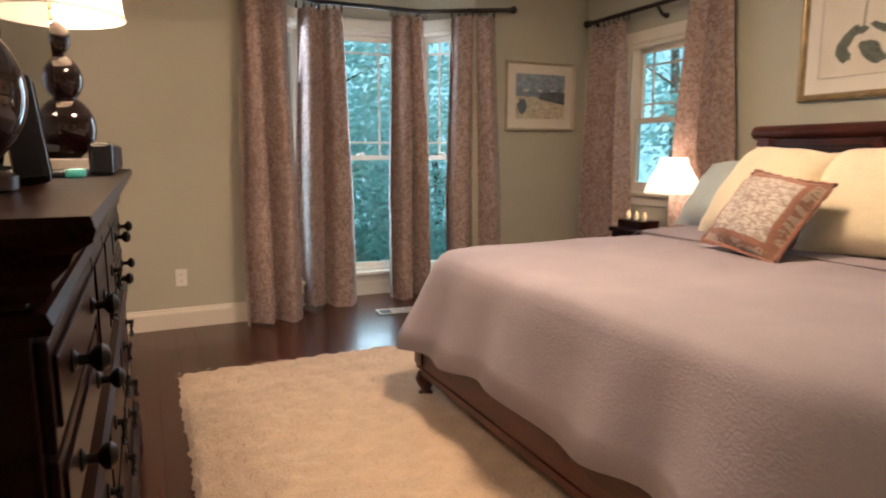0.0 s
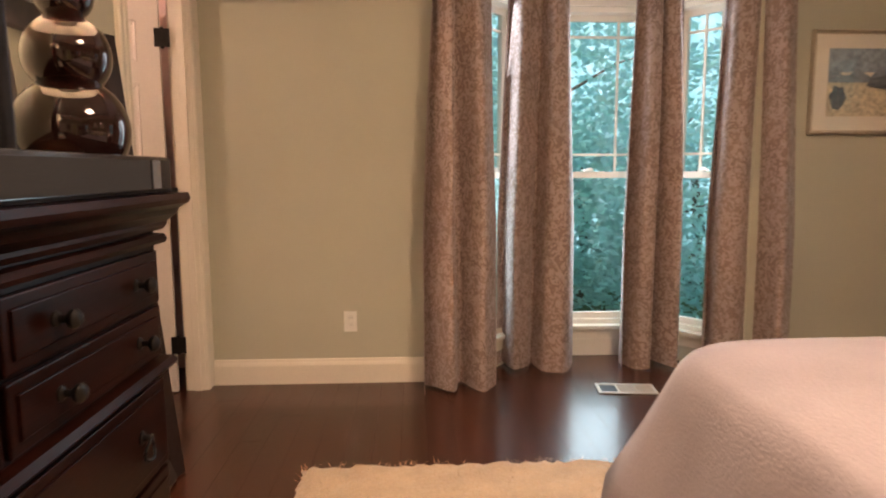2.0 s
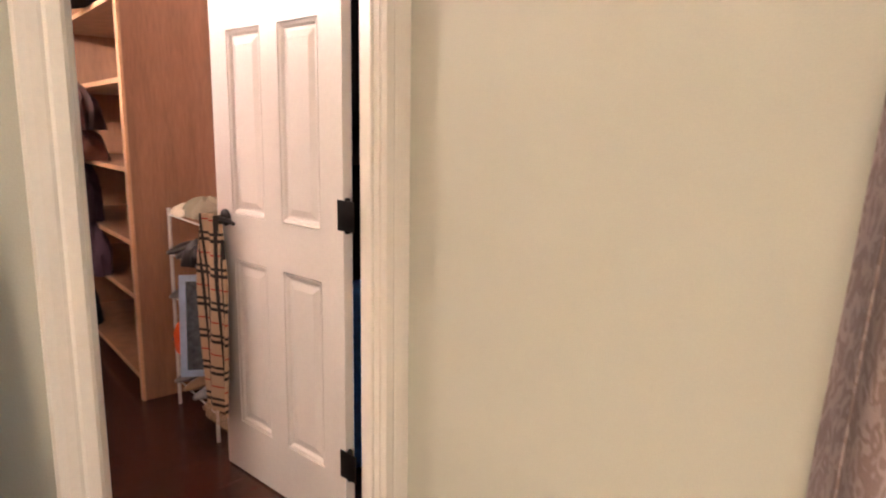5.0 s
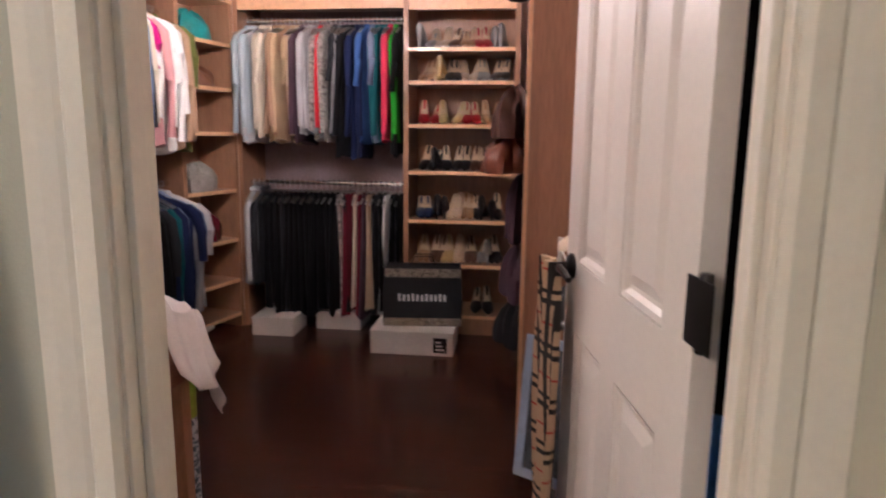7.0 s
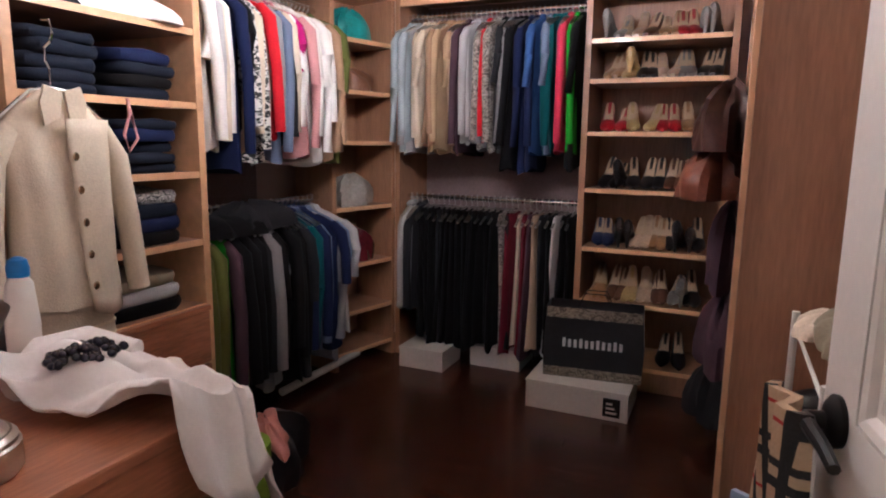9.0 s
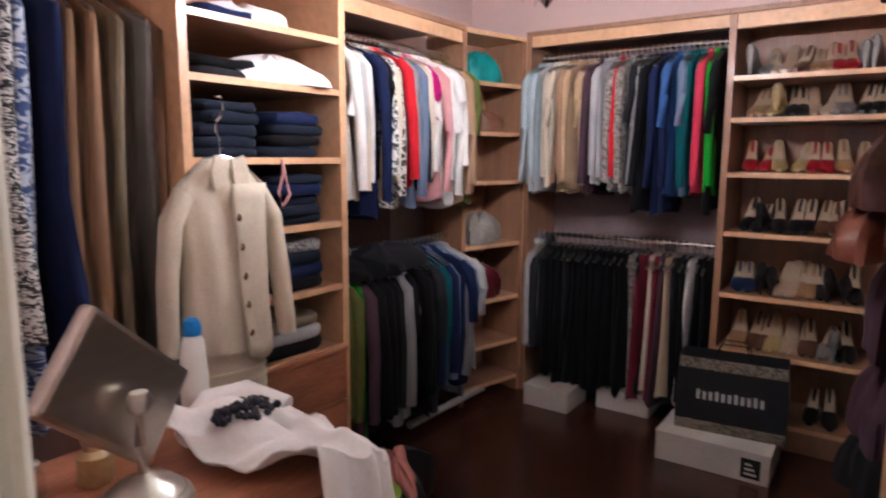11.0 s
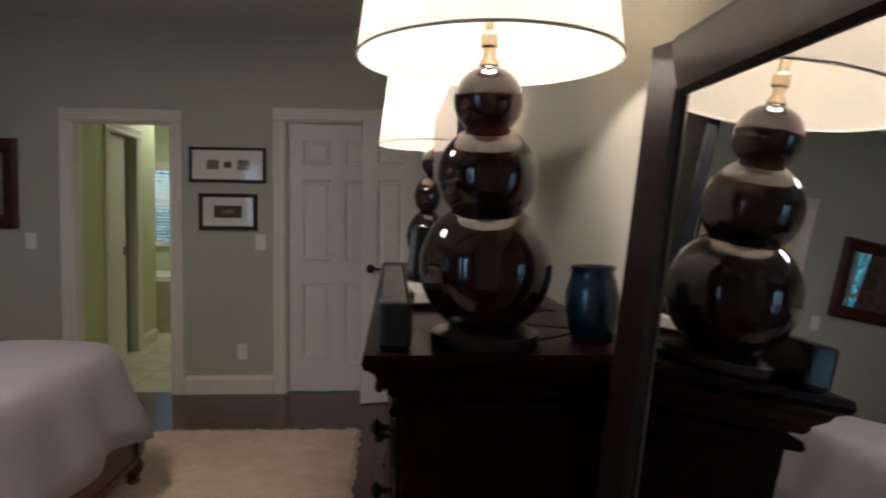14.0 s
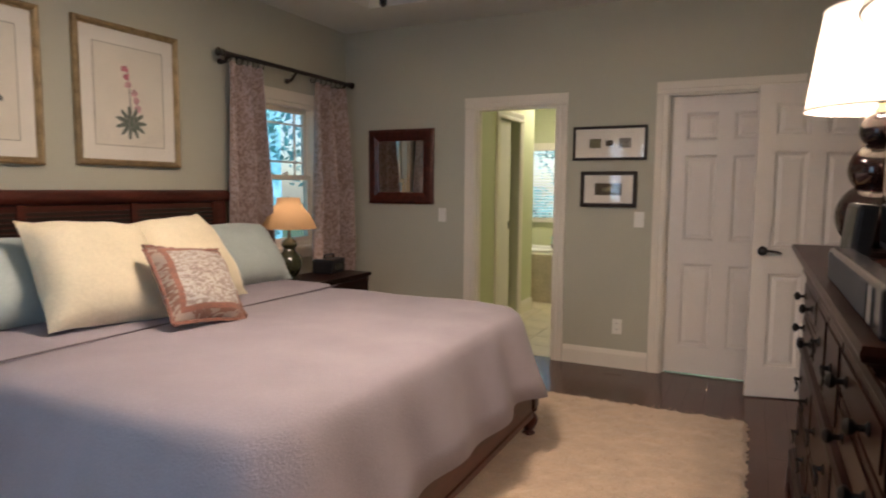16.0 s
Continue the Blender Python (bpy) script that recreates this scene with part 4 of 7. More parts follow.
def gourd_lamp(m, label):
    root = thing("table_lamp", m, label, "lamp", "gourd lamps")
    bm = bmesh.new()
    prof = [(0.088, 0.0), (0.104, 0.004), (0.106, 0.024), (0.090, 0.030), (0.070, 0.036)]
    part_base = prof
    lathe(bm, part_base, 36)
    part("plinth", bm, MIRWOOD, root, "round black plinth", True)
    bm = bmesh.new()
    body = [(0.062, 0.036)] + arc(0.128, 0.149, -1.03, 1.07, 20) + arc(0.096, 0.322, -0.95, 1.0, 16) + arc(0.066, 0.462, -0.9, 1.25, 14) + [(0.014, 0.535)]
    lathe(bm, body, 40)
    part("body", bm, CERAMIC, root, "triple gourd body in brown glaze", True)
    bm = bmesh.new()
    lathe(bm, [(0.020, 0.528), (0.018, 0.536), (0.012, 0.545), (0.012, 0.560), (0.017, 0.564), (0.017, 0.585), (0.010, 0.592), (0.010, 0.65)], 16)
    part("socket", bm, BRASS, root, "brass neck", True)
    bm = bmesh.new()
    lathe(bm, [(0.248, 0.540), (0.200, 0.900)], 56, cap=False)
    sh = part("shade", bm, SHADE, root, "ivory drum shade", True)
    for r, z in ((0.2485, 0.540), (0.2005, 0.900)):
        bm = bmesh.new()
        tube(bm, [(r * math.cos(k * math.tau / 56), r * math.sin(k * math.tau / 56), z) for k in range(57)], 0.003, 6)
        part("rim", bm, MAT_BOARD, sh)
    bm = bmesh.new()
    for k in range(3):
        a = k * math.tau / 3
        tube(bm, [(0.012 * math.cos(a), 0.012 * math.sin(a), 0.86), (0.205 * math.cos(a), 0.205 * math.sin(a), 0.885)], 0.002, 5)
    tube(bm, [(0, 0, 0.65), (0, 0, 0.90)], 0.004, 6)
    part("harp", bm, BRASS, root)
    bm = bmesh.new()
    lathe(bm, [(0.012, 0.62), (0.028, 0.65), (0.032, 0.68), (0.024, 0.71), (0.006, 0.73)], 16)
    part("bulb", bm, glow("bulb_glow", (1.0, 0.86, 0.62), 14), root, "lit bulb", True).visible_shadow = False
    return root


gourd_lamp(pose(0.316, -1.885, 1.121), "lit brown gourd lamp with ivory shade, on the dresser")
gourd_lamp(pose(0.31, -3.42, 1.121), "lit brown gourd lamp with ivory shade, on the dresser")

tv = thing("television", pose(0.345, -2.59, 1.121), "flat black television switched off on the dresser", "television")
boxpart("foot", BLACKP, tv, (-0.10, 0.10, -0.2, 0.2, 0.0, 0.014), 0.004)
boxpart("neck", BLACKP, tv, (-0.03, 0.0, -0.05, 0.05, 0.012, 0.09), 0.003)
boxpart("case", BLACKP, tv, (-0.035, 0.0, -0.44, 0.44, 0.065, 0.60), 0.006)
boxpart("screen", SCREEN, tv, (0.0005, 0.003, -0.425, 0.425, 0.085, 0.588))
sb = thing("soundbar", pose(0.490, -2.225, 1.121, 0, 0, 0), "long black soundbar lying along the dresser edge", "speaker")
boxpart("case", mat("gloss_black_plastic", (0.012, 0.012, 0.014), 0.16, var=0.1, bump=0.0), sb, (-0.032, 0.028, -0.41, 0.41, 0.0, 0.088), 0.010)
boxpart("grille", mat("black_speaker_cloth", (0.02, 0.02, 0.022), 0.95, fine=300, bump=0.5), sb, (0.0285, 0.031, -0.39, 0.27, 0.012, 0.078), 0.002)
boxpart("end_panel", mat("grey_panel", (0.10, 0.10, 0.10), 0.3), sb, (0.0285, 0.031, 0.285, 0.33, 0.012, 0.078), 0.001)
sp = thing("speaker", pose(0.40, -3.15, 1.121, 0, -6, 8), "small black upright speaker on the dresser", "speaker")
boxpart("case", BLACKP, sp, (-0.03, 0.03, -0.075, 0.075, 0.002, 0.20), 0.014)
boxpart("front", SCREEN, sp, (0.0305, 0.032, -0.06, 0.06, 0.02, 0.185))
vase = thing("vase", pose(0.100, -1.90, 1.121), "small dark blue glazed vase on the dresser", "vase")
bm = bmesh.new()
lathe(bm, [(0.034, 0.0), (0.040, 0.003), (0.048, 0.03), (0.054, 0.065), (0.053, 0.095), (0.045, 0.125), (0.041, 0.138), (0.046, 0.150), (0.043, 0.150), (0.038, 0.138), (0.040, 0.12), (0.044, 0.06), (0.03, 0.01)], 32)
part("body", bm, BLUECER, vase, smooth=True)
tq = thing("turquoise_case", pose(0.44, -2.78, 1.121), "small turquoise case lying on the dresser", "case")
boxpart("case", mat("turquoise_plastic", (0.05, 0.42, 0.38), 0.35), tq, (-0.02, 0.02, -0.05, 0.05, 0, 0.022), 0.008)
bk = thing("book", pose(0.36, -2.45, 1.136, 0, 0, 6), "open book under the television", "book")
boxpart("pages", PAPER, bk, (-0.08, 0.09, -0.12, 0.12, 0.0, 0.028), 0.003)
boxpart("cover", BLACKF, bk, (-0.084, 0.094, -0.124, 0.124, -0.003, -0.0005))
for k in range(4):
    r4 = random.Random(40 + k)
    cb = thing("cable", pose(0.18, -2.0 - 0.22 * k, 1.126), "thin black cable lying on the dresser", "cable", "loose cables")
    bm = bmesh.new()
    p = [(0.10 * math.sin(q * 0.9 + k) + r4.uniform(-0.01, 0.01), 0.045 * q - 0.2, 0.002 + 0.012 * max(0, math.sin(q * 1.3 + k))) for q in range(10)]
    tube(bm, p, 0.0028, 6)
    part("cord", bm, BLACKP, cb, smooth=True)

# ---- leaning floor mirror ----
lean = math.degrees(math.atan2(0.165, 1.64))
fm = thing("floor_mirror", pose(0.205, -1.395, 0.006, 0, -lean, 0), "tall dark-framed floor mirror leaning against the wall", "mirror")
H = 1.655
bm = bmesh.new()
FP = [(0, 0), (0.034, 0), (0.040, 0.012), (0.030, 0.05), (0.022, 0.082), (0.014, 0.09), (0, 0.09)]
for y0, s in ((-0.355, 1), (0.355, -1)):
    b2 = bmesh.new()
    rings(b2, [[(o - 0.02, y0 + s * u, z) for o, u in FP] for z in (0.0, H)])
    part("stile", b2, MIRWOOD, fm)
for z0, s in ((0.0, 1), (H, -1)):
    b2 = bmesh.new()
    rings(b2, [[(o - 0.022, y, z0 + s * u) for o, u in FP] for y in (-0.27, 0.27)])
    part("rail", b2, MIRWOOD, fm)
boxpart("mirror_glass", MIRROR, fm, (-0.014, -0.011, -0.272, 0.272, 0.085, H - 0.085))
boxpart("backing", MIRWOOD, fm, (-0.024, -0.015, -0.35, 0.35, 0.005, H - 0.005))
bm.free()


# ---- pictures and fittings on the walls ----
def framed(name, m, w, h, fw, frame_mat, matw, label, category="picture", art=None, group="", depth=0.025):
    """A framed print: x across, z up, its face towards -y."""
    root = thing(name, m, label, category, group)
    bm = bmesh.new()
    prof = [(0, 0), (depth, 0), (depth + 0.006, fw * 0.25), (depth, fw * 0.6), (depth - 0.008, fw * 0.75), (depth - 0.008, fw), (0, fw)]
    P = []
    for o, u in prof:
        a, b = w / 2 - u, h / 2 - u
        P.append([(-a, -o, -b), (a, -o, -b), (a, -o, b), (-a, -o, b)])
    rings_closed(bm, P)
    part("frame", bm, frame_mat, root)
    boxpart("mat_board", MAT_BOARD, root, (-w / 2 + fw * 0.9, w / 2 - fw * 0.9, -0.010, -0.004, -h / 2 + fw * 0.9, h / 2 - fw * 0.9))
    iw, ih = w / 2 - fw - matw, h / 2 - fw - matw
    if matw:
        boxpart("print", PAPER, root, (-iw, iw, -0.0125, -0.0105, -ih, ih))
    if art:
        art(root, iw, ih)
    g = boxpart("picture_glass", PICGLASS, root, (-w / 2 + fw, w / 2 - fw, -0.0175, -0.0165, -h / 2 + fw, h / 2 - fw))
    g.visible_shadow = False
    return root


def rings_closed(bm, P):
    vs = [[bm.verts.new(p) for p in row] for row in P]
    vs.append(vs[0])
    for a, b in zip(vs, vs[1:]):
        for i in range(4):
            bm.faces.new((a[i], a[(i + 1) % 4], b[(i + 1) % 4], b[i]))


def patch(root, nm, pts, material, y=-0.0140):
    bm = bmesh.new()
    rings(bm, [[(x, yy, z) for x, z in pts] for yy in (y + 0.0012, y)])
    return part(nm, bm, material, root)


def blob(cx, cz, rx, rz, seed, n=18, rough=0.18, turn=0.0):
    r = random.Random(seed)
    p = []
    for k in range(n):
        a = k * math.tau / n
        q = 1 + r.uniform(-rough, rough)
        x, z = rx * q * math.cos(a), rz * q * math.sin(a)
        p.append((cx + x * math.cos(turn) - z * math.sin(turn), cz + x * math.sin(turn) + z * math.cos(turn)))
    return p


INK = {k: mat("ink_" + k, c, 0.9, var=0.25, scale=40, bump=0.0) for k, c in (("leaf", (0.15, 0.165, 0.13)), ("rose", (0.50, 0.16, 0.20)), ("pink", (0.60, 0.34, 0.34)), ("sky", (0.30, 0.37, 0.44)), ("hill", (0.13, 0.15, 0.17)), ("sand", (0.66, 0.58, 0.42)), ("far", (0.24, 0.29, 0.33)), ("olive", (0.22, 0.20, 0.12)), ("line", (0.30, 0.27, 0.22)), ("brown", (0.10, 0.08, 0.05)))}


def plate_line(root, a, b):
    for q in ((-a, a, b - 0.003, b), (-a, a, -b, -b + 0.003), (-a, -a + 0.003, -b, b), (a - 0.003, a, -b, b)):
        boxpart("plate_line", INK["line"], root, (q[0], q[1], -0.0145, -0.013, q[2], q[3]))


def orchid_wide(root, iw, ih):
    plate_line(root, iw * 0.98, ih * 0.98)
    for k, (x, z, rx, rz, tn) in enumerate(((-0.09, -0.10, 0.085, 0.030, 0.9), (-0.10, -0.17, 0.05, 0.035, 2.2), (0.05, -0.17, 0.08, 0.045, -0.6), (0.10, -0.06, 0.07, 0.020, -0.5), (-0.03, -0.06, 0.06, 0.02, 0.3))):
        patch(root, "leaf", blob(x, z, rx, rz, k, turn=tn), INK["leaf"], -0.0140 - 0.0004 * k)
    for k in range(7):
        patch(root, "petal", blob(-0.09 + 0.034 * k, 0.13 + 0.022 * math.sin(k * 1.7), 0.024, 0.020, 20 + k, rough=0.35), INK["rose" if k % 2 else "pink"])
    patch(root, "stem", [(-0.012, -0.08), (0.0, -0.08), (0.012, 0.12), (0.004, 0.12)], INK["line"], -0.0135)


def orchid_tall(root, iw, ih):
    plate_line(root, iw * 0.98, ih * 0.98)
    for k in range(11):
        a = k * math.tau / 11
        patch(root, "leaf", blob(0.05 * math.cos(a), -0.15 + 0.045 * math.sin(a), 0.055, 0.013, k, 12, 0.1, a), INK["leaf"], -0.0138 - 0.0003 * k)
    for k in range(6):
        patch(root, "petal", blob(-0.03 + 0.02 * k - 0.01 * (k % 3), 0.16 - 0.045 * k, 0.022, 0.020, 30 + k, rough=0.3), INK["rose" if k < 2 else "pink"])
    patch(root, "stem", [(0.0, -0.12), (0.008, -0.12), (-0.01, 0.15), (-0.016, 0.15)], INK["line"], -0.0135)


def landscape(root, iw, ih):
    patch(root, "sky", [(-iw, ih * 0.3), (iw, ih * 0.3), (iw, ih), (-iw, ih)], INK["sky"], -0.0138)
    patch(root, "far_hills", [(-iw, 0.0)] + [(-iw + 2 * iw * k / 12, ih * (0.30 + 0.14 * math.sin(k * 1.9))) for k in range(13)] + [(iw, 0.0)], INK["far"], -0.0144)
    patch(root, "shore", [(-iw, -ih), (iw, -ih), (iw, -ih * 0.05), (0, ih * 0.05), (-iw, 0.0)], INK["sand"], -0.0142)
    patch(root, "dark_trees", [(-iw * 0.1, -ih * 0.1), (iw, -ih * 0.35), (iw, ih * 0.2), (iw * 0.5, ih * 0.25), (0.0, ih * 0.12)], INK["hill"], -0.0150)
    patch(root, "dark_rocks", blob(-iw * 0.75, -ih * 0.45, iw * 0.2, ih * 0.35, 9), INK["hill"], -0.0152)


def three_stamps(root, iw, ih):
    for x, w2, k in ((-0.105, 0.042, "olive"), (0.0, 0.026, "brown"), (0.115, 0.044, "line")):
        boxpart("small_print", INK[k], root, (x - w2, x + w2, -0.0145, -0.013, -w2 * 0.8, w2 * 0.8))


def one_scene(root, iw, ih):
    boxpart("small_print", INK["brown"], root, (-0.10, 0.10, -0.0145, -0.013, -0.045, 0.045))
    patch(root, "small_shape", blob(0.0, 0.0, 0.05, 0.018, 3), INK["olive"], -0.0150)


framed("picture", pose(3.612, -0.004, 1.638), 0.67, 0.555, 0.022, SILVERF, 0.075, "framed coastal landscape print with a wide pale mat", art=landscape)
framed("picture", pose(RX - 0.004, -2.37, 1.872, 0, 0, -90), 0.70, 0.81, 0.036, GOLDF, 0.075, "gold-framed print of a spreading pink orchid", art=orchid_wide, group="orchid prints")
framed("picture", pose(RX - 0.004, -3.25, 1.882, 0, 0, -90), 0.70, 0.81, 0.036, GOLDF, 0.075, "gold-framed print of a tall pink orchid", art=orchid_tall, group="orchid prints")
framed("picture", pose(1.708, RY + 0.004, 1.705, 0, 0, 180), 0.546, 0.252, 0.020, BLACKF, 0.0, "long black-framed picture of three small prints", art=three_stamps)
framed("picture", pose(1.706, RY + 0.004, 1.362, 0, 0, 180), 0.416, 0.266, 0.028, BLACKF, 0.0, "black-framed small dark landscape print", art=one_scene)
sm = thing("wall_mirror", pose(3.50, RY + 0.004, 1.543, 0, 0, 180), "square wall mirror in a broad mahogany frame", "mirror")
bm = bmesh.new()
rings_closed(bm, [[(-a, -o, -b), (a, -o, -b), (a, -o, b), (-a, -o, b)] for o, a, b in ((0, 0.322, 0.322), (0.020, 0.322, 0.322), (0.034, 0.30, 0.30), (0.030, 0.26, 0.26), (0.014, 0.222, 0.222), (0, 0.222, 0.222))])
part("frame", bm, BEDWOOD, sm)
boxpart("mirror_glass", MIRROR, sm, (-0.228, 0.228, -0.010, -0.003, -0.228, 0.228))


def wall_plate(name, m, label, gangs=1, outlet=False):
    root = thing(name, m, label, "outlet" if outlet else "switch")
    w = 0.036 * gangs + 0.0
    boxpart("plate", WHITEP, root, (-w, w, -0.006, 0.0, -0.058, 0.058), 0.003)
    for g in range(gangs):
        x = (g - (gangs - 1) / 2) * 0.046
        if outlet:
            for z in (-0.021, 0.021):
                s = boxpart("socket", WHITEP, root, (x - 0.016, x + 0.016, -0.0085, -0.0062, z - 0.014, z + 0.014), 0.002)
                for dx in (-0.006, 0.006):
                    boxpart("slot", BLACKP, s, (x + dx - 0.001, x + dx + 0.001, -0.009, -0.0086, z - 0.004, z + 0.006))
        else:
            boxpart("rocker", WHITEP, root, (x - 0.016, x + 0.016, -0.0095, -0.0062, -0.033, 0.033), 0.002)


wall_plate("outlet", pose(0.772, -0.001, 0.348), "white wall outlet above the baseboard", 1, True)
wall_plate("outlet", pose(1.61, RY + 0.001, 0.32, 0, 0, 180), "white wall outlet above the baseboard", 1, True)
wall_plate("light_switch", pose(3.10, RY + 0.001, 1.134, 0, 0, 180), "white single rocker switch", 1)
wall_plate("light_switch", pose(1.475, RY + 0.001, 1.139, 0, 0, 180), "white single rocker switch", 1)
vent = thing("floor_vent", pose(2.255, -0.205, 0.003, 0, 0, -6), "cream metal floor register let into the boards", "vent")
bm = bmesh.new()
for q in ((-0.155, 0.155, -0.075, -0.058), (-0.155, 0.155, 0.058, 0.075), (-0.155, -0.138, -0.058, 0.058), (0.138, 0.155, -0.058, 0.058), (-0.05, -0.042, -0.058, 0.058), (0.045, 0.053, -0.058, 0.058)):
    box(bm, *q, 0.0, 0.006)
part("frame", bm, VENTM, vent)
boxpart("duct", BLACKP, vent, (-0.138, 0.138, -0.058, 0.058, -0.001, 0.001))
for k in range(9):
    boxpart("louvre", VENTM, vent, (-0.0415, 0.0445, -0.054 + k * 0.0125, -0.050 + k * 0.0125, 0.001, 0.005))
    boxpart("louvre", VENTM, vent, (0.0535, 0.1375, -0.054 + k * 0.0125, -0.050 + k * 0.0125, 0.001, 0.005))


# ---- nightstands ----
def nightstand(m, w, d, label):
    root = thing("nightstand", m, label, "nightstand", "nightstands")
    boxpart("body", DARKWOOD, root, (-d + 0.02, 0, -w / 2 + 0.02, w / 2 - 0.02, 0.08, 0.625), 0.004)
    boxpart("top", DARKWOOD, root, (-d, 0.0, -w / 2, w / 2, 0.625, 0.655), 0.008)
    for z0, z1 in ((0.11, 0.35), (0.37, 0.61)):
        dr = boxpart("drawer", DARKWOOD, root, (-d + 0.006, -d + 0.0195, -w / 2 + 0.04, w / 2 - 0.04, z0, z1), 0.004)
        bm = bmesh.new()
        lathe(bm, [(0.008, 0), (0.007, 0.015), (0.016, 0.024), (0.012, 0.034), (0.002, 0.036)], 14)
        bmesh.ops.rotate(bm, verts=bm.verts[:], matrix=Matrix.Rotation(radians(-90), 3, "Y"))
        bmesh.ops.translate(bm, verts=bm.verts[:], vec=(-d + 0.006, 0, (z0 + z1) / 2))
        part("knob", bm, BLACKMET, dr, smooth=True)
    for x in (-d + 0.05, -0.05):
        for y in (-w / 2 + 0.05, w / 2 - 0.05):
            boxpart("foot", DARKWOOD, root, (x - 0.03, x + 0.03, y - 0.03, y + 0.03, 0, 0.081), 0.006)
    return root


nightstand(pose(4.01, -1.27, 0), 0.62, 0.42, "dark wooden nightstand beside the bed")
nightstand(pose(4.01, -4.66, 0), 0.98, 0.42, "wide dark wooden nightstand beside the bed")


def bedside_lamp(m, prof, r0, r1, z0, z1, body_mat, shade_mat, label, lit):
    root = thing("bedside_lamp", m, label, "lamp")
    bm = bmesh.new()
    lathe(bm, prof, 28)
    part("base", bm, body_mat, root, smooth=True)
    bm = bmesh.new()
    lathe(bm, [(r0, z0), (r0 * 0.72 + r1 * 0.28, z0 + (z1 - z0) * 0.35), (r1 * 1.08, z0 + (z1 - z0) * 0.8), (r1, z1)], 40, cap=False)
    part("shade", bm, shade_mat, root, smooth=True)
    bm = bmesh.new()
    tube(bm, [(0, 0, prof[-1][1] - 0.01), (0, 0, z1 + 0.01)], 0.004, 6)
    part("stem", bm, BRASS, root)
    return root


bedside_lamp(pose(3.82, -1.33, 0.656), [(0.055, 0), (0.058, 0.012), (0.03, 0.02), (0.026, 0.04), (0.038, 0.055), (0.028, 0.09), (0.036, 0.12), (0.030, 0.16), (0.022, 0.20), (0.012, 0.22), (0.010, 0.26)], 0.185, 0.088, 0.255, 0.49, CLEAR, shade_cloth("white_lampshade", (0.86, 0.80, 0.72), 0.6), "lit bedside lamp with clear glass base and white shade", True)
bedside_lamp(pose(3.86, -4.42, 0.656), [(0.05, 0), (0.055, 0.01), (0.05, 0.03), (0.08, 0.07), (0.098, 0.13), (0.085, 0.19), (0.05, 0.22), (0.045, 0.24), (0.062, 0.27), (0.05, 0.30), (0.02, 0.32), (0.012, 0.34), (0.010, 0.40)], 0.205, 0.085, 0.395, 0.625, GREENCER, TANSHADE, "green gourd bedside lamp with a tan shade", False)
rd = thing("clock_radio", pose(3.86, -4.92, 0.656, 0, 0, 10), "black clock radio on the nightstand", "radio")
boxpart("case", BLACKP, rd, (-0.09, 0.09, -0.13, 0.13, 0.0, 0.12), 0.02)
boxpart("display", SCREEN, rd, (-0.0925, -0.0905, -0.08, 0.08, 0.03, 0.085))
bm = bmesh.new()
tube(bm, [(0, -0.09, 0.12), (0, -0.08, 0.15), (0, 0.08, 0.15), (0, 0.09, 0.12)], 0.008)
part("handle", bm, BLACKP, rd, smooth=True)
tr = thing("keepsake_box", pose(3.72, -1.12, 0.656), "small dark wooden box with lit glass trinkets", "box")
boxpart("tray", DARKWOOD, tr, (-0.08, 0.08, -0.12, 0.12, 0, 0.055), 0.006)
for k in range(5):
    bm = bmesh.new()
    lathe(bm, [(0.014, 0.055), (0.018, 0.065), (0.016, 0.095), (0.009, 0.105), (0.010, 0.115)], 12, (-0.02 + 0.03 * (k % 2), -0.08 + 0.04 * k, 0))
    part("trinket", bm, CLEAR if k % 2 else CREAM, tr, smooth=True)
# ceiling light with its pull chain
cl = thing("ceiling_light", pose(2.05, -2.65, 2.62), "flush ceiling light with a long pull chain", "light")
bm = bmesh.new()
lathe(bm, [(0.03, 0.40), (0.07, 0.38), (0.03, 0.36), (0.018, 0.30), (0.018, 0.20), (0.10, 0.17), (0.12, 0.10), (0.06, 0.05)], 28)
part("body", bm, MIRWOOD, cl, smooth=True)
bm = bmesh.new()
lathe(bm, [(0.115, 0.10), (0.16, 0.07), (0.15, 0.03), (0.08, 0.0)], 32)
part("bowl", bm, glow("ceiling_bowl_glow", (1.0, 0.90, 0.72), 3.0), cl, "glowing glass bowl", True).visible_shadow = False
pc = thing("pull_chain", pose(1.66, -2.17, 1.86), "dark fob on a thin pull chain", "pull chain")
bm = bmesh.new()
lathe(bm, [(0.002, 0.0), (0.010, 0.006), (0.011, 0.028), (0.004, 0.036)], 12)
part("fob", bm, BLACKMET, pc, smooth=True)
bm = bmesh.new()
tube(bm, [(0, 0, 0.03), (0, 0, 1.17)], 0.0015, 5)
part("chain", bm, BRASS, pc)

# ---- bath seen through the door ----
tub = thing("bathtub", pose(3.45, -8.35, 0), "white tub set in a beige tiled deck", "bathtub")
boxpart("deck", TILE, tub, (-0.72, 0.7, -0.48, 0.40, 0.0, 0.58), 0.01)
bm = bmesh.new()
rings(bm, [[(0.62 * s * math.cos(a * math.tau / 32), 0.34 * s * math.sin(a * math.tau / 32) - 0.04, z) for a in range(32)] for s, z in ((1.0, 0.581), (1.02, 0.61), (0.95, 0.625), (0.88, 0.60), (0.8, 0.40), (0.6, 0.25))])
part("basin", bm, WHITEP, tub, "white oval basin", True)
pt = thing("potted_plant", pose(2.98, -8.55, 0.581), "small dark green plant on the tub deck", "plant")
bm = bmesh.new()
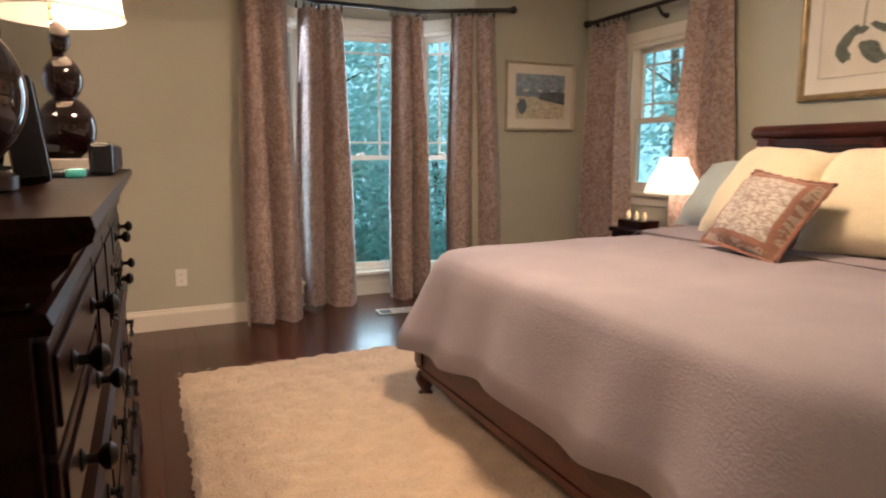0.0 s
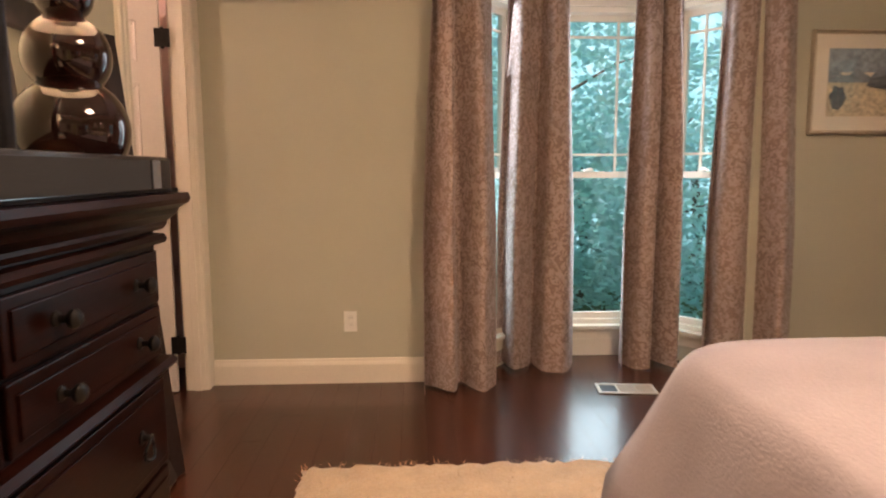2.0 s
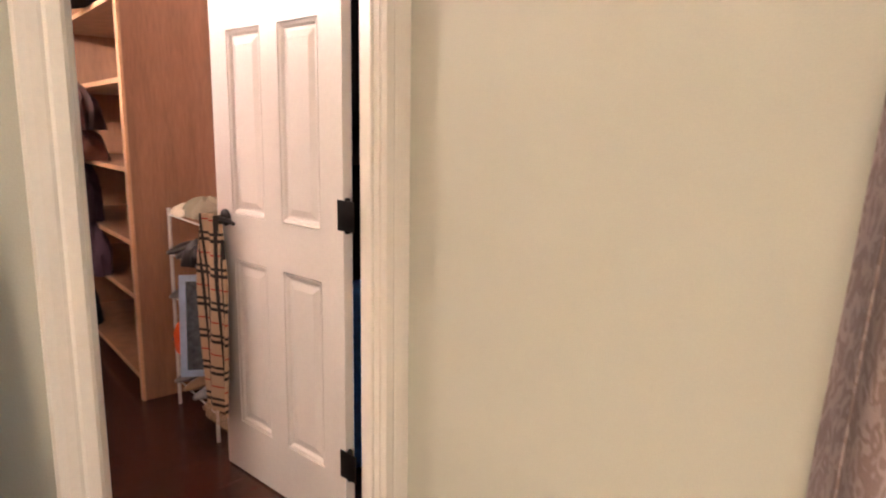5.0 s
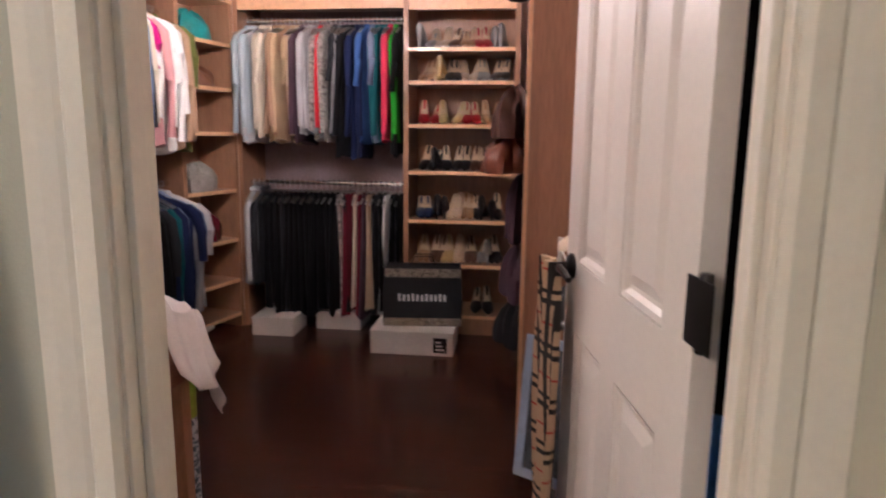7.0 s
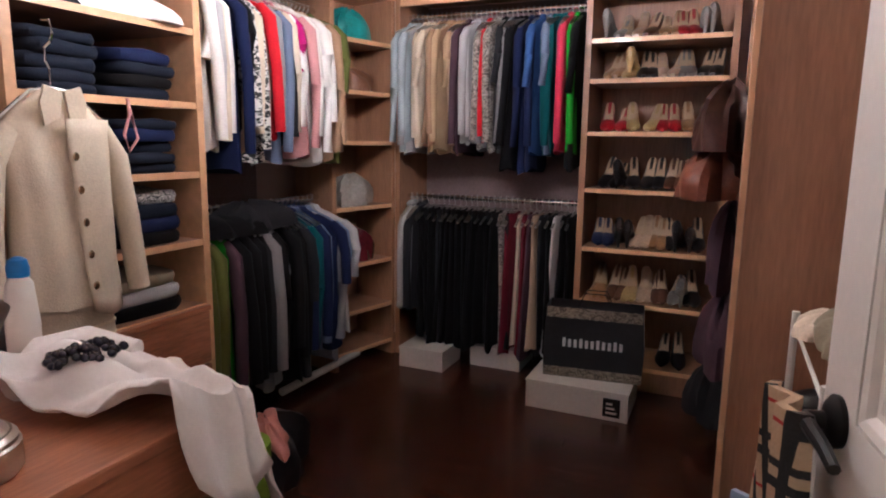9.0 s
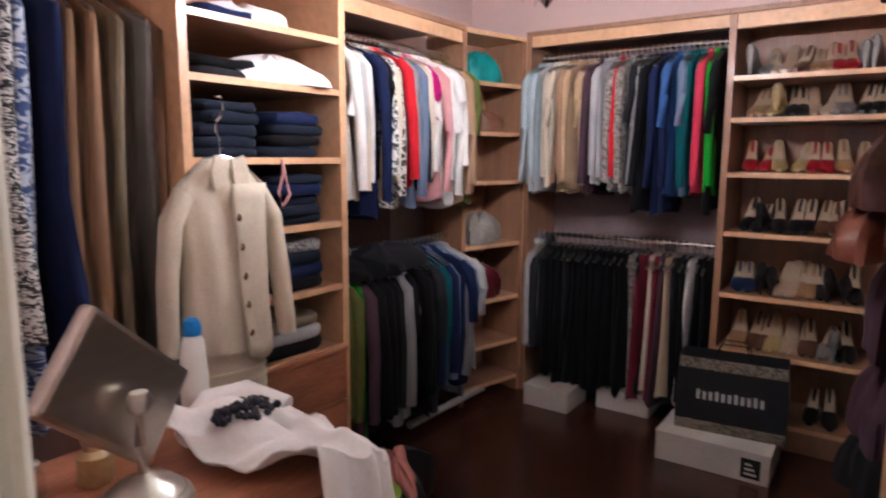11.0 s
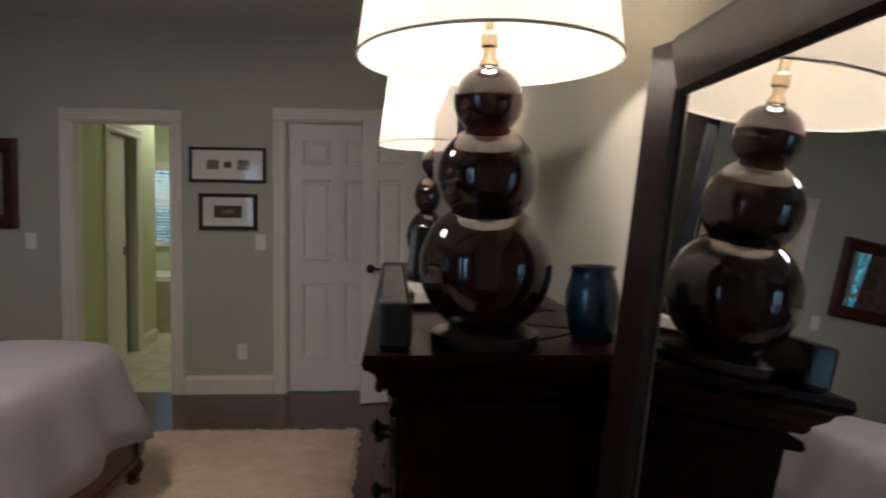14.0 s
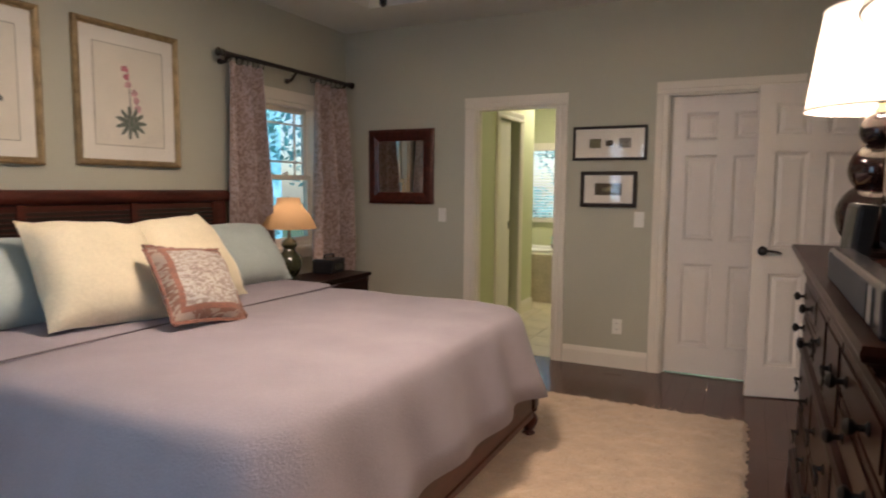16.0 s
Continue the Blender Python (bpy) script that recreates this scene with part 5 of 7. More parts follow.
lathe(bm, [(0.04, 0), (0.055, 0.07), (0.05, 0.07)], 16)
part("pot", bm, BLACKF, pt, smooth=True)
bm = bmesh.new()
r5 = random.Random(9)
for k in range(40):
    a, l, e = r5.uniform(0, math.tau), r5.uniform(0.05, 0.12), r5.uniform(0.03, 0.12)
    c, s = math.cos(a), math.sin(a)
    bm.faces.new([bm.verts.new(q) for q in ((0, 0, 0.06), (l * 0.5 * c - 0.018 * s, l * 0.5 * s + 0.018 * c, 0.06 + e), (l * c, l * s, 0.05 + e * 0.9), (l * 0.5 * c + 0.018 * s, l * 0.5 * s - 0.018 * c, 0.06 + e))])
part("leaves", bm, LEAF, pt)

# ---- outside ----
bm = bmesh.new()
box(bm, -60, 60, -60, 60, -0.6, -0.5)
struct(part("ground", bm, GRASS), "dim lawn outside the windows", "ground")


def tree(m, seed, h, spread_r, leaves, low):
    root = thing("tree", m, "leafy tree close outside the window", "tree", "garden trees")
    r = random.Random(seed)
    bm = bmesh.new()
    tube(bm, [(0, 0, 0), (0.05, 0.02, h * 0.4), (-0.03, 0.04, h * 0.7), (0.02, 0.0, h)], [0.11, 0.08, 0.05, 0.015], 10)
    for k in range(5):
        a, z = r.uniform(0, math.tau), h * r.uniform(0.15, 0.85)
        l = spread_r * r.uniform(0.6, 0.95)
        tube(bm, [(0, 0, z), (0.5 * l * math.cos(a), 0.5 * l * math.sin(a), z + 0.25), (l * math.cos(a), l * math.sin(a), z + 0.35)], [0.018, 0.010, 0.004], 6)
    part("trunk", bm, BARK, root, smooth=True)
    verts, faces = [], []
    centres = []
    for k in range(70):
        a, q = r.uniform(0, math.tau), spread_r * math.sqrt(r.uniform(0, 1))
        centres.append((q * math.cos(a), q * math.sin(a), r.uniform(low, h + 0.3), r.uniform(0.18, 0.42)))
    for k in range(leaves):
        cx, cy, cz, cr = r.choice(centres)
        x, y, z = cx + r.gauss(0, cr * 0.6), cy + r.gauss(0, cr * 0.6), cz + r.gauss(0, cr * 0.5)
        s = r.uniform(0.03, 0.065)
        u = Vector((r.uniform(-1, 1), r.uniform(-1, 1), r.uniform(-0.6, 0.6))).normalized()
        v = u.cross(Vector((r.uniform(-1, 1), r.uniform(-1, 1), r.uniform(-1, 1)))).normalized()
        c = Vector((x, y, z))
        i = len(verts)
        verts += [c - u * s, c + v * s * 0.5, c + u * s, c - v * s * 0.5]
        faces.append((i, i + 1, i + 2, i + 3))
    me = bpy.data.meshes.new("crown")
    me.from_pydata(verts, [], faces)
    me.materials.append(LEAF)
    ob = new("crown", me)
    ob.parent = root
    return root


for k, (x, y, h, sr) in enumerate(((1.0, 3.2, 3.6, 1.2), (2.6, 2.9, 3.8, 1.3), (4.0, 3.6, 4.2, 1.4), (6.9, -0.2, 3.6, 1.3), (6.7, 1.6, 4.2, 1.3), (6.6, -4.2, 3.8, 1.3), (6.9, -6.0, 4.0, 1.4), (6.4, -5.1, 2.6, 1.0), (3.4, -11.0, 3.6, 1.4))):
    tree(pose(x, y, -0.5), 60 + k, h, sr, 6500, 0.15)
for k, (x, y, h, sr) in enumerate(((0.2, 4.8, 1.9, 1.1), (1.8, 4.5, 2.2, 1.2), (3.3, 4.7, 2.0, 1.1), (4.9, 4.9, 2.2, 1.2), (8.3, 0.6, 2.0, 1.2), (8.2, -1.6, 2.2, 1.2), (8.1, -4.9, 2.2, 1.2), (8.3, -6.9, 2.0, 1.2))):
    tree(pose(x, y, -0.5), 90 + k, h, sr, 6500, 0.0)
# added sheets that glow in place of daylit distance, and backlight the leaves
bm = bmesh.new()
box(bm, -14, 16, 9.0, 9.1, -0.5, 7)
struct(part("backdrop_north", bm, FAR), "self-glowing backdrop of distant greenery and sky", "backdrop")
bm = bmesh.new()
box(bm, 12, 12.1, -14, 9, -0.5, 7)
struct(part("backdrop_east", bm, FAR), "self-glowing backdrop of distant greenery and sky", "backdrop")

# ---- floor boards ----
r6 = random.Random(12)


def boards(floor_root, x0, x1, y0, y1, w, name="board"):
    shapes = {}
    x = x0
    while x < x1 - 0.005:
        ww = min(w, x1 - x)
        y = y0 - r6.uniform(0.0, 1.2)
        while y < y1:
            L = r6.choice((1.1, 1.5, 1.9, 2.3))
            a, b = max(y, y0), min(y + L, y1)
            if b - a > 0.02:
                key = (round(ww, 4), round(b - a, 2))
                if key not in shapes:
                    bm = bmesh.new()
                    box(bm, 0.0003, key[0] - 0.0003, 0.0003, b - a - 0.0003, -0.011, 0.0)
                    bmesh.ops.bevel(bm, geom=[e for e in bm.edges if all(v.co.z > -0.001 for v in e.verts)], offset=0.0006, segments=1, affect="EDGES")
                    bmesh.ops.recalc_face_normals(bm, faces=bm.faces[:])
                    me = bpy.data.meshes.new(name)
                    bm.to_mesh(me)
                    bm.free()
                    me.materials.append(PLANK)
                    shapes[key] = me
                ob = new(name, shapes[key])
                ob.parent = floor_root
                ob.location = (x, a, 0)
            y += L
        x += w


floor_bed = struct(new("floor"), "dark walnut strip floor", "floor")
boards(floor_bed, 0.0, RX, RY - 0.06, 0.0, 0.118)
floor_bay = struct(new("floor_bay"), "dark walnut strip floor in the bay", "floor")
boards(floor_bay, 1.43, 2.99, 0.0, 0.60, 0.118)
floor_closet = struct(new("floor_closet"), "dark walnut strip floor of the closet", "floor")
boards(floor_closet, -3.68, 0.0, -2.76, 0.32, 0.118)
floor_bath = struct(new("floor_bath"), "beige stone tile floor", "floor")
bm = bmesh.new()
box(bm, 0.003, 0.327, 0.003, 0.327, -0.011, 0.0)
tile_me = bpy.data.meshes.new("tile")
bm.to_mesh(tile_me)
bm.free()
tile_me.materials.append(TILE)
for i in range(9):
    for j in range(11):
        ob = new("tile", tile_me)
        ob.parent = floor_bath
        ob.location = (1.5 + 0.33 * i, RY - 0.06 - 0.33 * (j + 1), 0)


# ---- closet built-ins ----
SX = -3.30   # front of the back units
WX = -3.68


def unit(name, label):
    return thing(name, pose(0, 0, 0), label, "closet unit", "closet built-ins")


def post(root, x0, x1, y0, y1, z1=2.09):
    boxpart("upright", MAPLE, root, (x0, x1, y0, y1, 0, z1), 0.002)


def edge_shelf(root, x0, x1, y0, y1, z, front, t=0.020):
    s = boxpart("shelf", MAPLE, root, (x0, x1, y0, y1, z - t, z))
    if front == "x":
        boxpart("edge_band", MAPLE_EDGE, s, (x1 + 0.0003, x1 + 0.003, y0, y1, z - t - 0.002, z + 0.001))
    else:
        boxpart("edge_band", MAPLE_EDGE, s, (x0, x1, y1 + 0.0003, y1 + 0.003, z - t - 0.002, z + 0.001))
    return s


def hang_rod(root, p0, p1, r=0.014):
    bm = bmesh.new()
    tube(bm, [p0, p1], r, 12)
    part("hanging_rod", bm, CHROME, root, "chrome hanging rod", True)


SHELVES_B = (0.13, 0.463, 0.747, 1.054, 1.343, 1.604, 1.80)
u1 = unit("shoe_shelves", "natural maple shelf unit full of shoes")
post(u1, WX, SX, -0.385, -0.355)
post(u1, WX, SX, -1.065, -1.033)
for z in SHELVES_B:
    edge_shelf(u1, WX + 0.012, SX - 0.004, -1.032, -0.386, z, "x")
boxpart("top", MAPLE, u1, (WX, SX + 0.004, -1.065, -0.355, 2.0905, 2.115), 0.002)
boxpart("valance", MAPLE_EDGE, u1, (SX - 0.022, SX - 0.002, -1.032, -0.386, 2.02, 2.089), 0.001)
boxpart("plinth", MAPLE, u1, (SX - 0.03, SX - 0.012, -1.032, -0.386, 0.0, 0.109))
boxpart("back", MAPLE, u1, (WX, WX + 0.010, -1.032, -0.386, 0.0, 2.08))
u2 = unit("hanging_unit", "maple double-hang unit along the back wall")
post(u2, WX, SX, -2.145, -2.115)
boxpart("top", MAPLE, u2, (WX, SX + 0.004, -2.145, -1.0655, 2.0905, 2.115), 0.002)
boxpart("valance", MAPLE_EDGE, u2, (SX - 0.022, SX - 0.002, -2.114, -1.066, 2.03, 2.089), 0.001)
# back coloured darker than the pink walls: shade behind the clothes in its colour
boxpart("back", mat("shade_toned_mauve_panel", (0.30, 0.22, 0.22), 0.7), u2, (WX, WX + 0.010, -2.114, -1.066, 0.0, 2.08))
hang_rod(u2, (-3.42, -2.114, 1.985), (-3.42, -1.066, 1.985))
hang_rod(u2, (-3.42, -2.114, 0.96), (-3.42, -1.066, 0.96))
# corner unit, turned
A, B = Vector((-2.83, -2.27, 0)), Vector((-3.30, -2.147, 0))
u3 = thing("corner_unit", pose(A.x, A.y, 0, 0, 0, math.degrees(math.atan2(B.y - A.y, B.x - A.x))), "maple corner shelf unit with a turquoise bag", "closet unit", "closet built-ins")
CW = (B - A).length
for x in (0.0, CW - 0.028):
    boxpart("upright", MAPLE, u3, (x, x + 0.028, 0.0, 0.30, 0, 2.06), 0.002)
for z in (0.10, 0.33, 0.60, 0.92, 1.28, 1.55, 1.82):
    s = boxpart("shelf", MAPLE, u3, (0.028, CW - 0.028, 0.004, 0.30, z - 0.02, z))
    boxpart("edge_band", MAPLE_EDGE, s, (0.028, CW - 0.028, 0.0, 0.0036, z - 0.022, z + 0.001))
boxpart("top", MAPLE_EDGE, u3, (0, CW, -0.004, 0.30, 2.0605, 2.085), 0.002)
boxpart("back", MAPLE, u3, (0, CW, 0.3005, 0.31, 0, 2.06))
u4 = unit("hanging_unit", "maple double-hang unit along the side wall")
boxpart("top", MAPLE, u4, (-2.83, -1.785, -2.76, -2.25, 2.062, 2.09), 0.002)
boxpart("valance", MAPLE_EDGE, u4, (-2.80, -1.79, -2.275, -2.255, 2.0, 2.061), 0.001)
# same darkened colour here, standing for the shade behind this row of clothes
boxpart("back", mat("shade_toned_back_panel", (0.30, 0.22, 0.22), 0.7), u4, (-2.80, -1.79, -2.76, -2.75, 0, 2.05))
hang_rod(u4, (-2.86, -2.39, 1.94), (-1.776, -2.39, 1.94))
hang_rod(u4, (-2.86, -2.39, 0.98), (-1.776, -2.39, 0.98))
bm = bmesh.new()
tube(bm, [(-3.02, -2.24, 0.07), (-2.35, -2.26, 0.07)], 0.02, 10)
part("foot_bar", bm, mat("pale_grey_bar", (0.55, 0.53, 0.50), 0.5), u4, smooth=True)
TY = -2.115
u5 = unit("tower", "maple shelf tower holding folded jeans above drawers")
for x in (-1.775, -1.105):
    boxpart("upright", MAPLE_EDGE, u5, (x, x + 0.032, -2.76, TY, 0, 2.10), 0.002)
TS = (0.671, 0.915, 1.163, 1.407, 1.661, 1.85)
for z in TS:
    edge_shelf(u5, -1.742, -1.106, -2.75, TY - 0.006, z, "y")
boxpart("top", MAPLE_EDGE, u5, (-1.775, -1.073, -2.76, TY + 0.004, 2.1005, 2.125), 0.002)
boxpart("valance", MAPLE_EDGE, u5, (-1.742, -1.106, TY - 0.02, TY - 0.002, 2.05, 2.099))
boxpart("back", MAPLE, u5, (-1.742, -1.106, -2.76, -2.751, 0, 2.09))
for z0, z1 in ((0.04, 0.235), (0.245, 0.44), (0.45, 0.645)):
    d = boxpart("drawer", CHERRY, u5, (-1.738, -1.076, TY - 0.001, TY + 0.018, z0, z1), 0.003)
    bm = bmesh.new()
    lathe(bm, [(0.006, 0), (0.006, 0.012), (0.014, 0.02), (0.010, 0.030), (0.001, 0.032)], 14)
    bmesh.ops.rotate(bm, verts=bm.verts[:], matrix=Matrix.Rotation(radians(-90), 3, "X"))
    bmesh.ops.translate(bm, verts=bm.verts[:], vec=(-1.42, TY + 0.018, (z0 + z1) / 2))
    part("knob", bm, CHROME, d, "small chrome knob", True)
boxpart("ledge", CHERRY, u5, (-1.742, -1.074, TY + 0.0005, TY + 0.024, 0.648, 0.668), 0.003)
u6 = unit("long_hanging_unit", "maple long-hang section beside the tower")
boxpart("top", MAPLE, u6, (-1.072, -0.12, -2.76, -2.25, 2.062, 2.09), 0.002)
hang_rod(u6, (-1.072, -2.48, 1.92), (-0.12, -2.48, 1.92))
u7 = unit("side_cabinet", "plain maple cabinet end panel behind the door")
boxpart("end_panel", MAPLE, u7, (-1.66, -1.63, -0.315, 0.32, 0, 2.30), 0.002)
boxpart("end_panel", MAPLE, u7, (-3.26, -3.23, -0.315, 0.32, 0, 2.30), 0.002)
boxpart("face_edge", MAPLE_EDGE, u7, (-1.664, -1.626, -0.330, -0.3155, 0, 2.30), 0.002)
for z in (0.10, 0.50, 0.76, 1.10, 1.50, 1.86, 2.28):
    s = boxpart("shelf", MAPLE, u7, (-3.229, -1.661, -0.308, 0.31, z - 0.02, z))
    boxpart("edge_band", MAPLE_EDGE, s, (-3.229, -1.661, -0.3125, -0.3085, z - 0.022, z + 0.001))

# ---- clothes ----
CLOTHS = {}


def cloth_mat(key):
    table = {"paleblue": (0.42, 0.48, 0.52), "white": (0.76, 0.73, 0.70), "cream": (0.66, 0.56, 0.43), "tan": (0.38, 0.24, 0.15), "sand": (0.48, 0.34, 0.20), "grey": (0.26, 0.26, 0.27), "lightgrey": (0.44, 0.43, 0.44), "red": (0.52, 0.015, 0.025), "charcoal": (0.022, 0.022, 0.025), "black": (0.006, 0.006, 0.007), "navy": (0.012, 0.018, 0.06), "blue": (0.055, 0.12, 0.33), "teal": (0.010, 0.085, 0.10), "coral": (0.56, 0.04, 0.09), "green": (0.035, 0.28, 0.02), "olive": (0.11, 0.12, 0.03), "magenta": (0.42, 0.01, 0.16), "maroon": (0.16, 0.015, 0.03), "pink": (0.60, 0.30, 0.30), "steel": (0.16, 0.20, 0.30), "denim": (0.012, 0.016, 0.028), "beige": (0.50, 0.38, 0.26), "plum": (0.075, 0.042, 0.058), "khaki": (0.26, 0.22, 0.15), "emerald": (0.0, 0.16, 0.10)}
    pats = {"houndstooth": ((0.02, 0.02, 0.02), (0.6, 0.58, 0.55), 95), "zebra": ((0.02, 0.02, 0.02), (0.68, 0.66, 0.62), 30), "leopard": ((0.10, 0.08, 0.07), (0.40, 0.36, 0.32), 60), "polka": ((0.012, 0.012, 0.015), (0.6, 0.58, 0.55), 48), "floral": ((0.03, 0.06, 0.18), (0.45, 0.48, 0.55), 22)}
    if key not in CLOTHS:
        if key in pats:
            a, b, s = pats[key]
            CLOTHS[key] = damask("cloth_" + key, a, b, s)
        else:
            CLOTHS[key] = mat("cloth_" + key, table[key], 0.85, var=0.10, scale=7, fine=160, bump=0.3, sheen=0.02)
            CLOTHS[key].node_tree.nodes["Principled BSDF"].inputs["Specular IOR Level"].default_value = 0.12
    return CLOTHS[key]


NAMES = {"paleblue": "pale blue", "lightgrey": "light grey", "coral": "coral red", "steel": "grey-blue", "emerald": "emerald green", "houndstooth": "black and white checked", "zebra": "zebra-striped", "leopard": "leopard-patterned", "polka": "black spotted", "floral": "blue floral"}
PLASTIC = glass("dry_cleaning_film", (0.86, 0.84, 0.80), 0.12)


def hanger(root):
    bm = bmesh.new()
    tube(bm, [(0, 0.0, 0.018), (0.016, 0, 0.014), (0.016, 0, -0.008), (0, 0, -0.022), (0, 0, -0.05)], 0.0025, 6)
    tube(bm, [(-0.20, 0, -0.115), (-0.10, 0, -0.072), (0, 0, -0.048), (0.10, 0, -0.072), (0.20, 0, -0.115)], 0.007, 6)
    part("hanger", bm, NICKEL, root, "metal hanger", True)


def garment(m, key, length, w=0.42, t=0.035, kind="shirt", seed=0, film=False):
    nm = {"shirt": "shirt", "jacket": "jacket", "trousers": "trousers", "dress": "dress", "skirt": "skirt"}[kind]
    look_ = NAMES.get(key, key)
    root = thing(nm, m, "%s %s hanging on the closet rod" % (look_, nm), nm, "hanging clothes")
    r = random.Random(seed)
    ph = [r.uniform(0, 6) for _ in range(4)]
    if kind in ("trousers", "skirt"):
        prof = [(0.36, 0.6, -0.062), (0.38, 1.0, -0.09), (0.39, 0.9, -0.3), (0.41, 1.0, -0.6), (0.43, 1.1, -0.9), (0.44, 1.15, -1.0)]
    else:
        flare = 1.25 if kind == "dress" else 1.02
        prof = [(0.10, 0.55, -0.035), (0.13, 0.8, -0.055), (0.30, 0.9, -0.085), (0.47, 0.8, -0.125), (0.46, 1.1, -0.20), (0.43, 1.2, -0.34), (0.42, 1.15, -0.55), (0.43 * flare, 1.2, -0.80), (0.44 * flare, 1.25, -1.0)]
    n, rows = 30, []
    for hw, ht, f in prof:
        z = -0.125 + (f + 0.125) / 0.875 * (length - 0.125) if f < -0.126 else f
        row = []
        for k in range(n):
            a = k * math.tau / n
            c, s = math.cos(a), math.sin(a)
            low = max(0, min(1, (-z - 0.1) / length))
            x = w * hw * (1 if abs(c) < 1e-9 else math.copysign(abs(c) ** 0.75, c))
            fold = 0.55 * math.sin(x * 46 + ph[0] + 2 * low) * low + 0.3 * math.sin(x * 90 + ph[1]) * low
            y = t * ht * (math.copysign(abs(s) ** 0.7, s) + fold * 0.8) * 0.9
            row.append((x + 0.008 * math.sin(5 * z + ph[2]), y + 0.01 * low * math.sin(ph[3]), z + (0.012 * math.sin(a * 3 + ph[1]) if f == -1.0 else 0)))
        rows.append(row)
    bm = bmesh.new()
    rings(bm, rows)
    part("body", bm, cloth_mat(key), root, smooth=True)
    if kind in ("shirt", "jacket"):
        for s in (-1, 1):
            L = min(0.60, length * (0.78 if r.random() < 0.75 else 0.4))
            bm = bmesh.new()
            p = [(s * w * 0.40, 0, -0.12), (s * w * 0.50, 0.004, -0.17), (s * w * 0.54, 0.006, -0.12 - L * 0.5), (s * w * 0.53, 0.012 * math.sin(ph[0]), -0.12 - L)]
            tube(bm, p, [t * 0.9, t * 1.15, t * 1.0, t * 0.95], 10)
            part("sleeve", bm, cloth_mat(key), root, smooth=True)
        bm = bmesh.new()
        tube(bm, [(0.052 * math.cos(a * math.tau / 12), 0.022 * math.sin(a * math.tau / 12), -0.042 - 0.012 * math.cos(a * math.tau / 12)) for a in range(13)], 0.010, 6)
        part("collar", bm, cloth_mat(key), root, smooth=True)
    hanger(root)
    if film:
        bm = bmesh.new()
        rings(bm, [[(w * hw * 1.12 * math.cos(k * math.tau / 20), t * 1.8 * (math.sin(k * math.tau / 20) + 0.3 * math.sin(k * 2.1 + f * 9)), f * length * 1.05) for k in range(20)] for hw, ht, f in ((0.1, 1, -0.02), (0.46, 1, -0.10), (0.50, 1, -0.4), (0.50, 1, -0.7), (0.52, 1, -1.0))])
        part("film", bm, PLASTIC, root, "clear dry-cleaning film", True)
    return root


rg = random.Random(77)
top_back = "paleblue paleblue lightgrey cream cream cream tan tan sand tan sand beige plum lightgrey lightgrey grey red leopard leopard charcoal grey charcoal black black navy navy blue steel teal teal teal coral green black".split()
for k, c in enumerate(top_back):
    f = k / (len(top_back) - 1)
    garment(pose(-3.42, -2.085 + 0.985 * f, 1.985, rg.uniform(-2, 2), rg.uniform(-2, 2), rg.uniform(-9, 9)), c, rg.uniform(0.70, 0.77) + (0.09 if c in ('black', 'navy') else 0.0), rg.uniform(0.42, 0.48), 0.021, "jacket" if k % 3 == 0 else "shirt", k)
low_back = "lightgrey grey charcoal black black black charcoal black black black black black black black black black black leopard charcoal maroon cream maroon plum beige charcoal black white black black".split()
for k, c in enumerate(low_back):
    f = k / (len(low_back) - 1)
    garment(pose(-3.42, -2.09 + 0.985 * f, 0.96, rg.uniform(-2, 2), rg.uniform(-2, 2), rg.uniform(-8, 8)), c, rg.uniform(0.80, 0.88) if k > 2 else 0.66, rg.uniform(0.36, 0.44), 0.023, "shirt" if k < 3 else ("trousers" if k % 4 else "skirt"), 100 + k)
top_left = "white lightgrey white cream white navy black sand zebra zebra cream pink red grey charcoal steel white cream magenta pink white white white white white tan beige tan olive olive".split()
for k, c in enumerate(top_left):
    f = k / (len(top_left) - 1)
    garment(pose(-1.82 - 0.975 * f, -2.39, 1.94, rg.uniform(-2, 2), rg.uniform(-2, 2), 90 + rg.uniform(-10, 10)), c, rg.uniform(0.58, 0.80), rg.uniform(0.42, 0.52), 0.024, "shirt", 200 + k)
low_left = "olive olive green plum black plum black black charcoal grey lightgrey black black black black black charcoal navy teal navy steel navy steel grey lightgrey".split()
for k, c in enumerate(low_left):
    f = k / (len(low_left) - 1)
    garment(pose(-1.82 - 0.975 * f, -2.39, 0.98, rg.uniform(-2, 2), rg.uniform(-2, 2), 90 + rg.uniform(-8, 8)), c, rg.uniform(0.68, 0.86), rg.uniform(0.42, 0.52), 0.027, "jacket" if k > 12 else "shirt", 300 + k)
long_left = "emerald charcoal polka navy polka floral navy tan tan khaki grey".split()
for k, c in enumerate(long_left):
    f = k / (len(long_left) - 1)
    garment(pose(-0.42 - 0.60 * f, -2.40, 1.92, rg.uniform(-2, 2), rg.uniform(-2, 2), 90 + rg.uniform(-9, 9)), c, (0.85, 1.2, 1.35, 1.3, 1.0, 1.25, 1.15, 1.2, 1.25, 1.2, 1.3)[k], 0.46, 0.030, "dress", 400 + k, film=k in (7, 8, 9, 10))

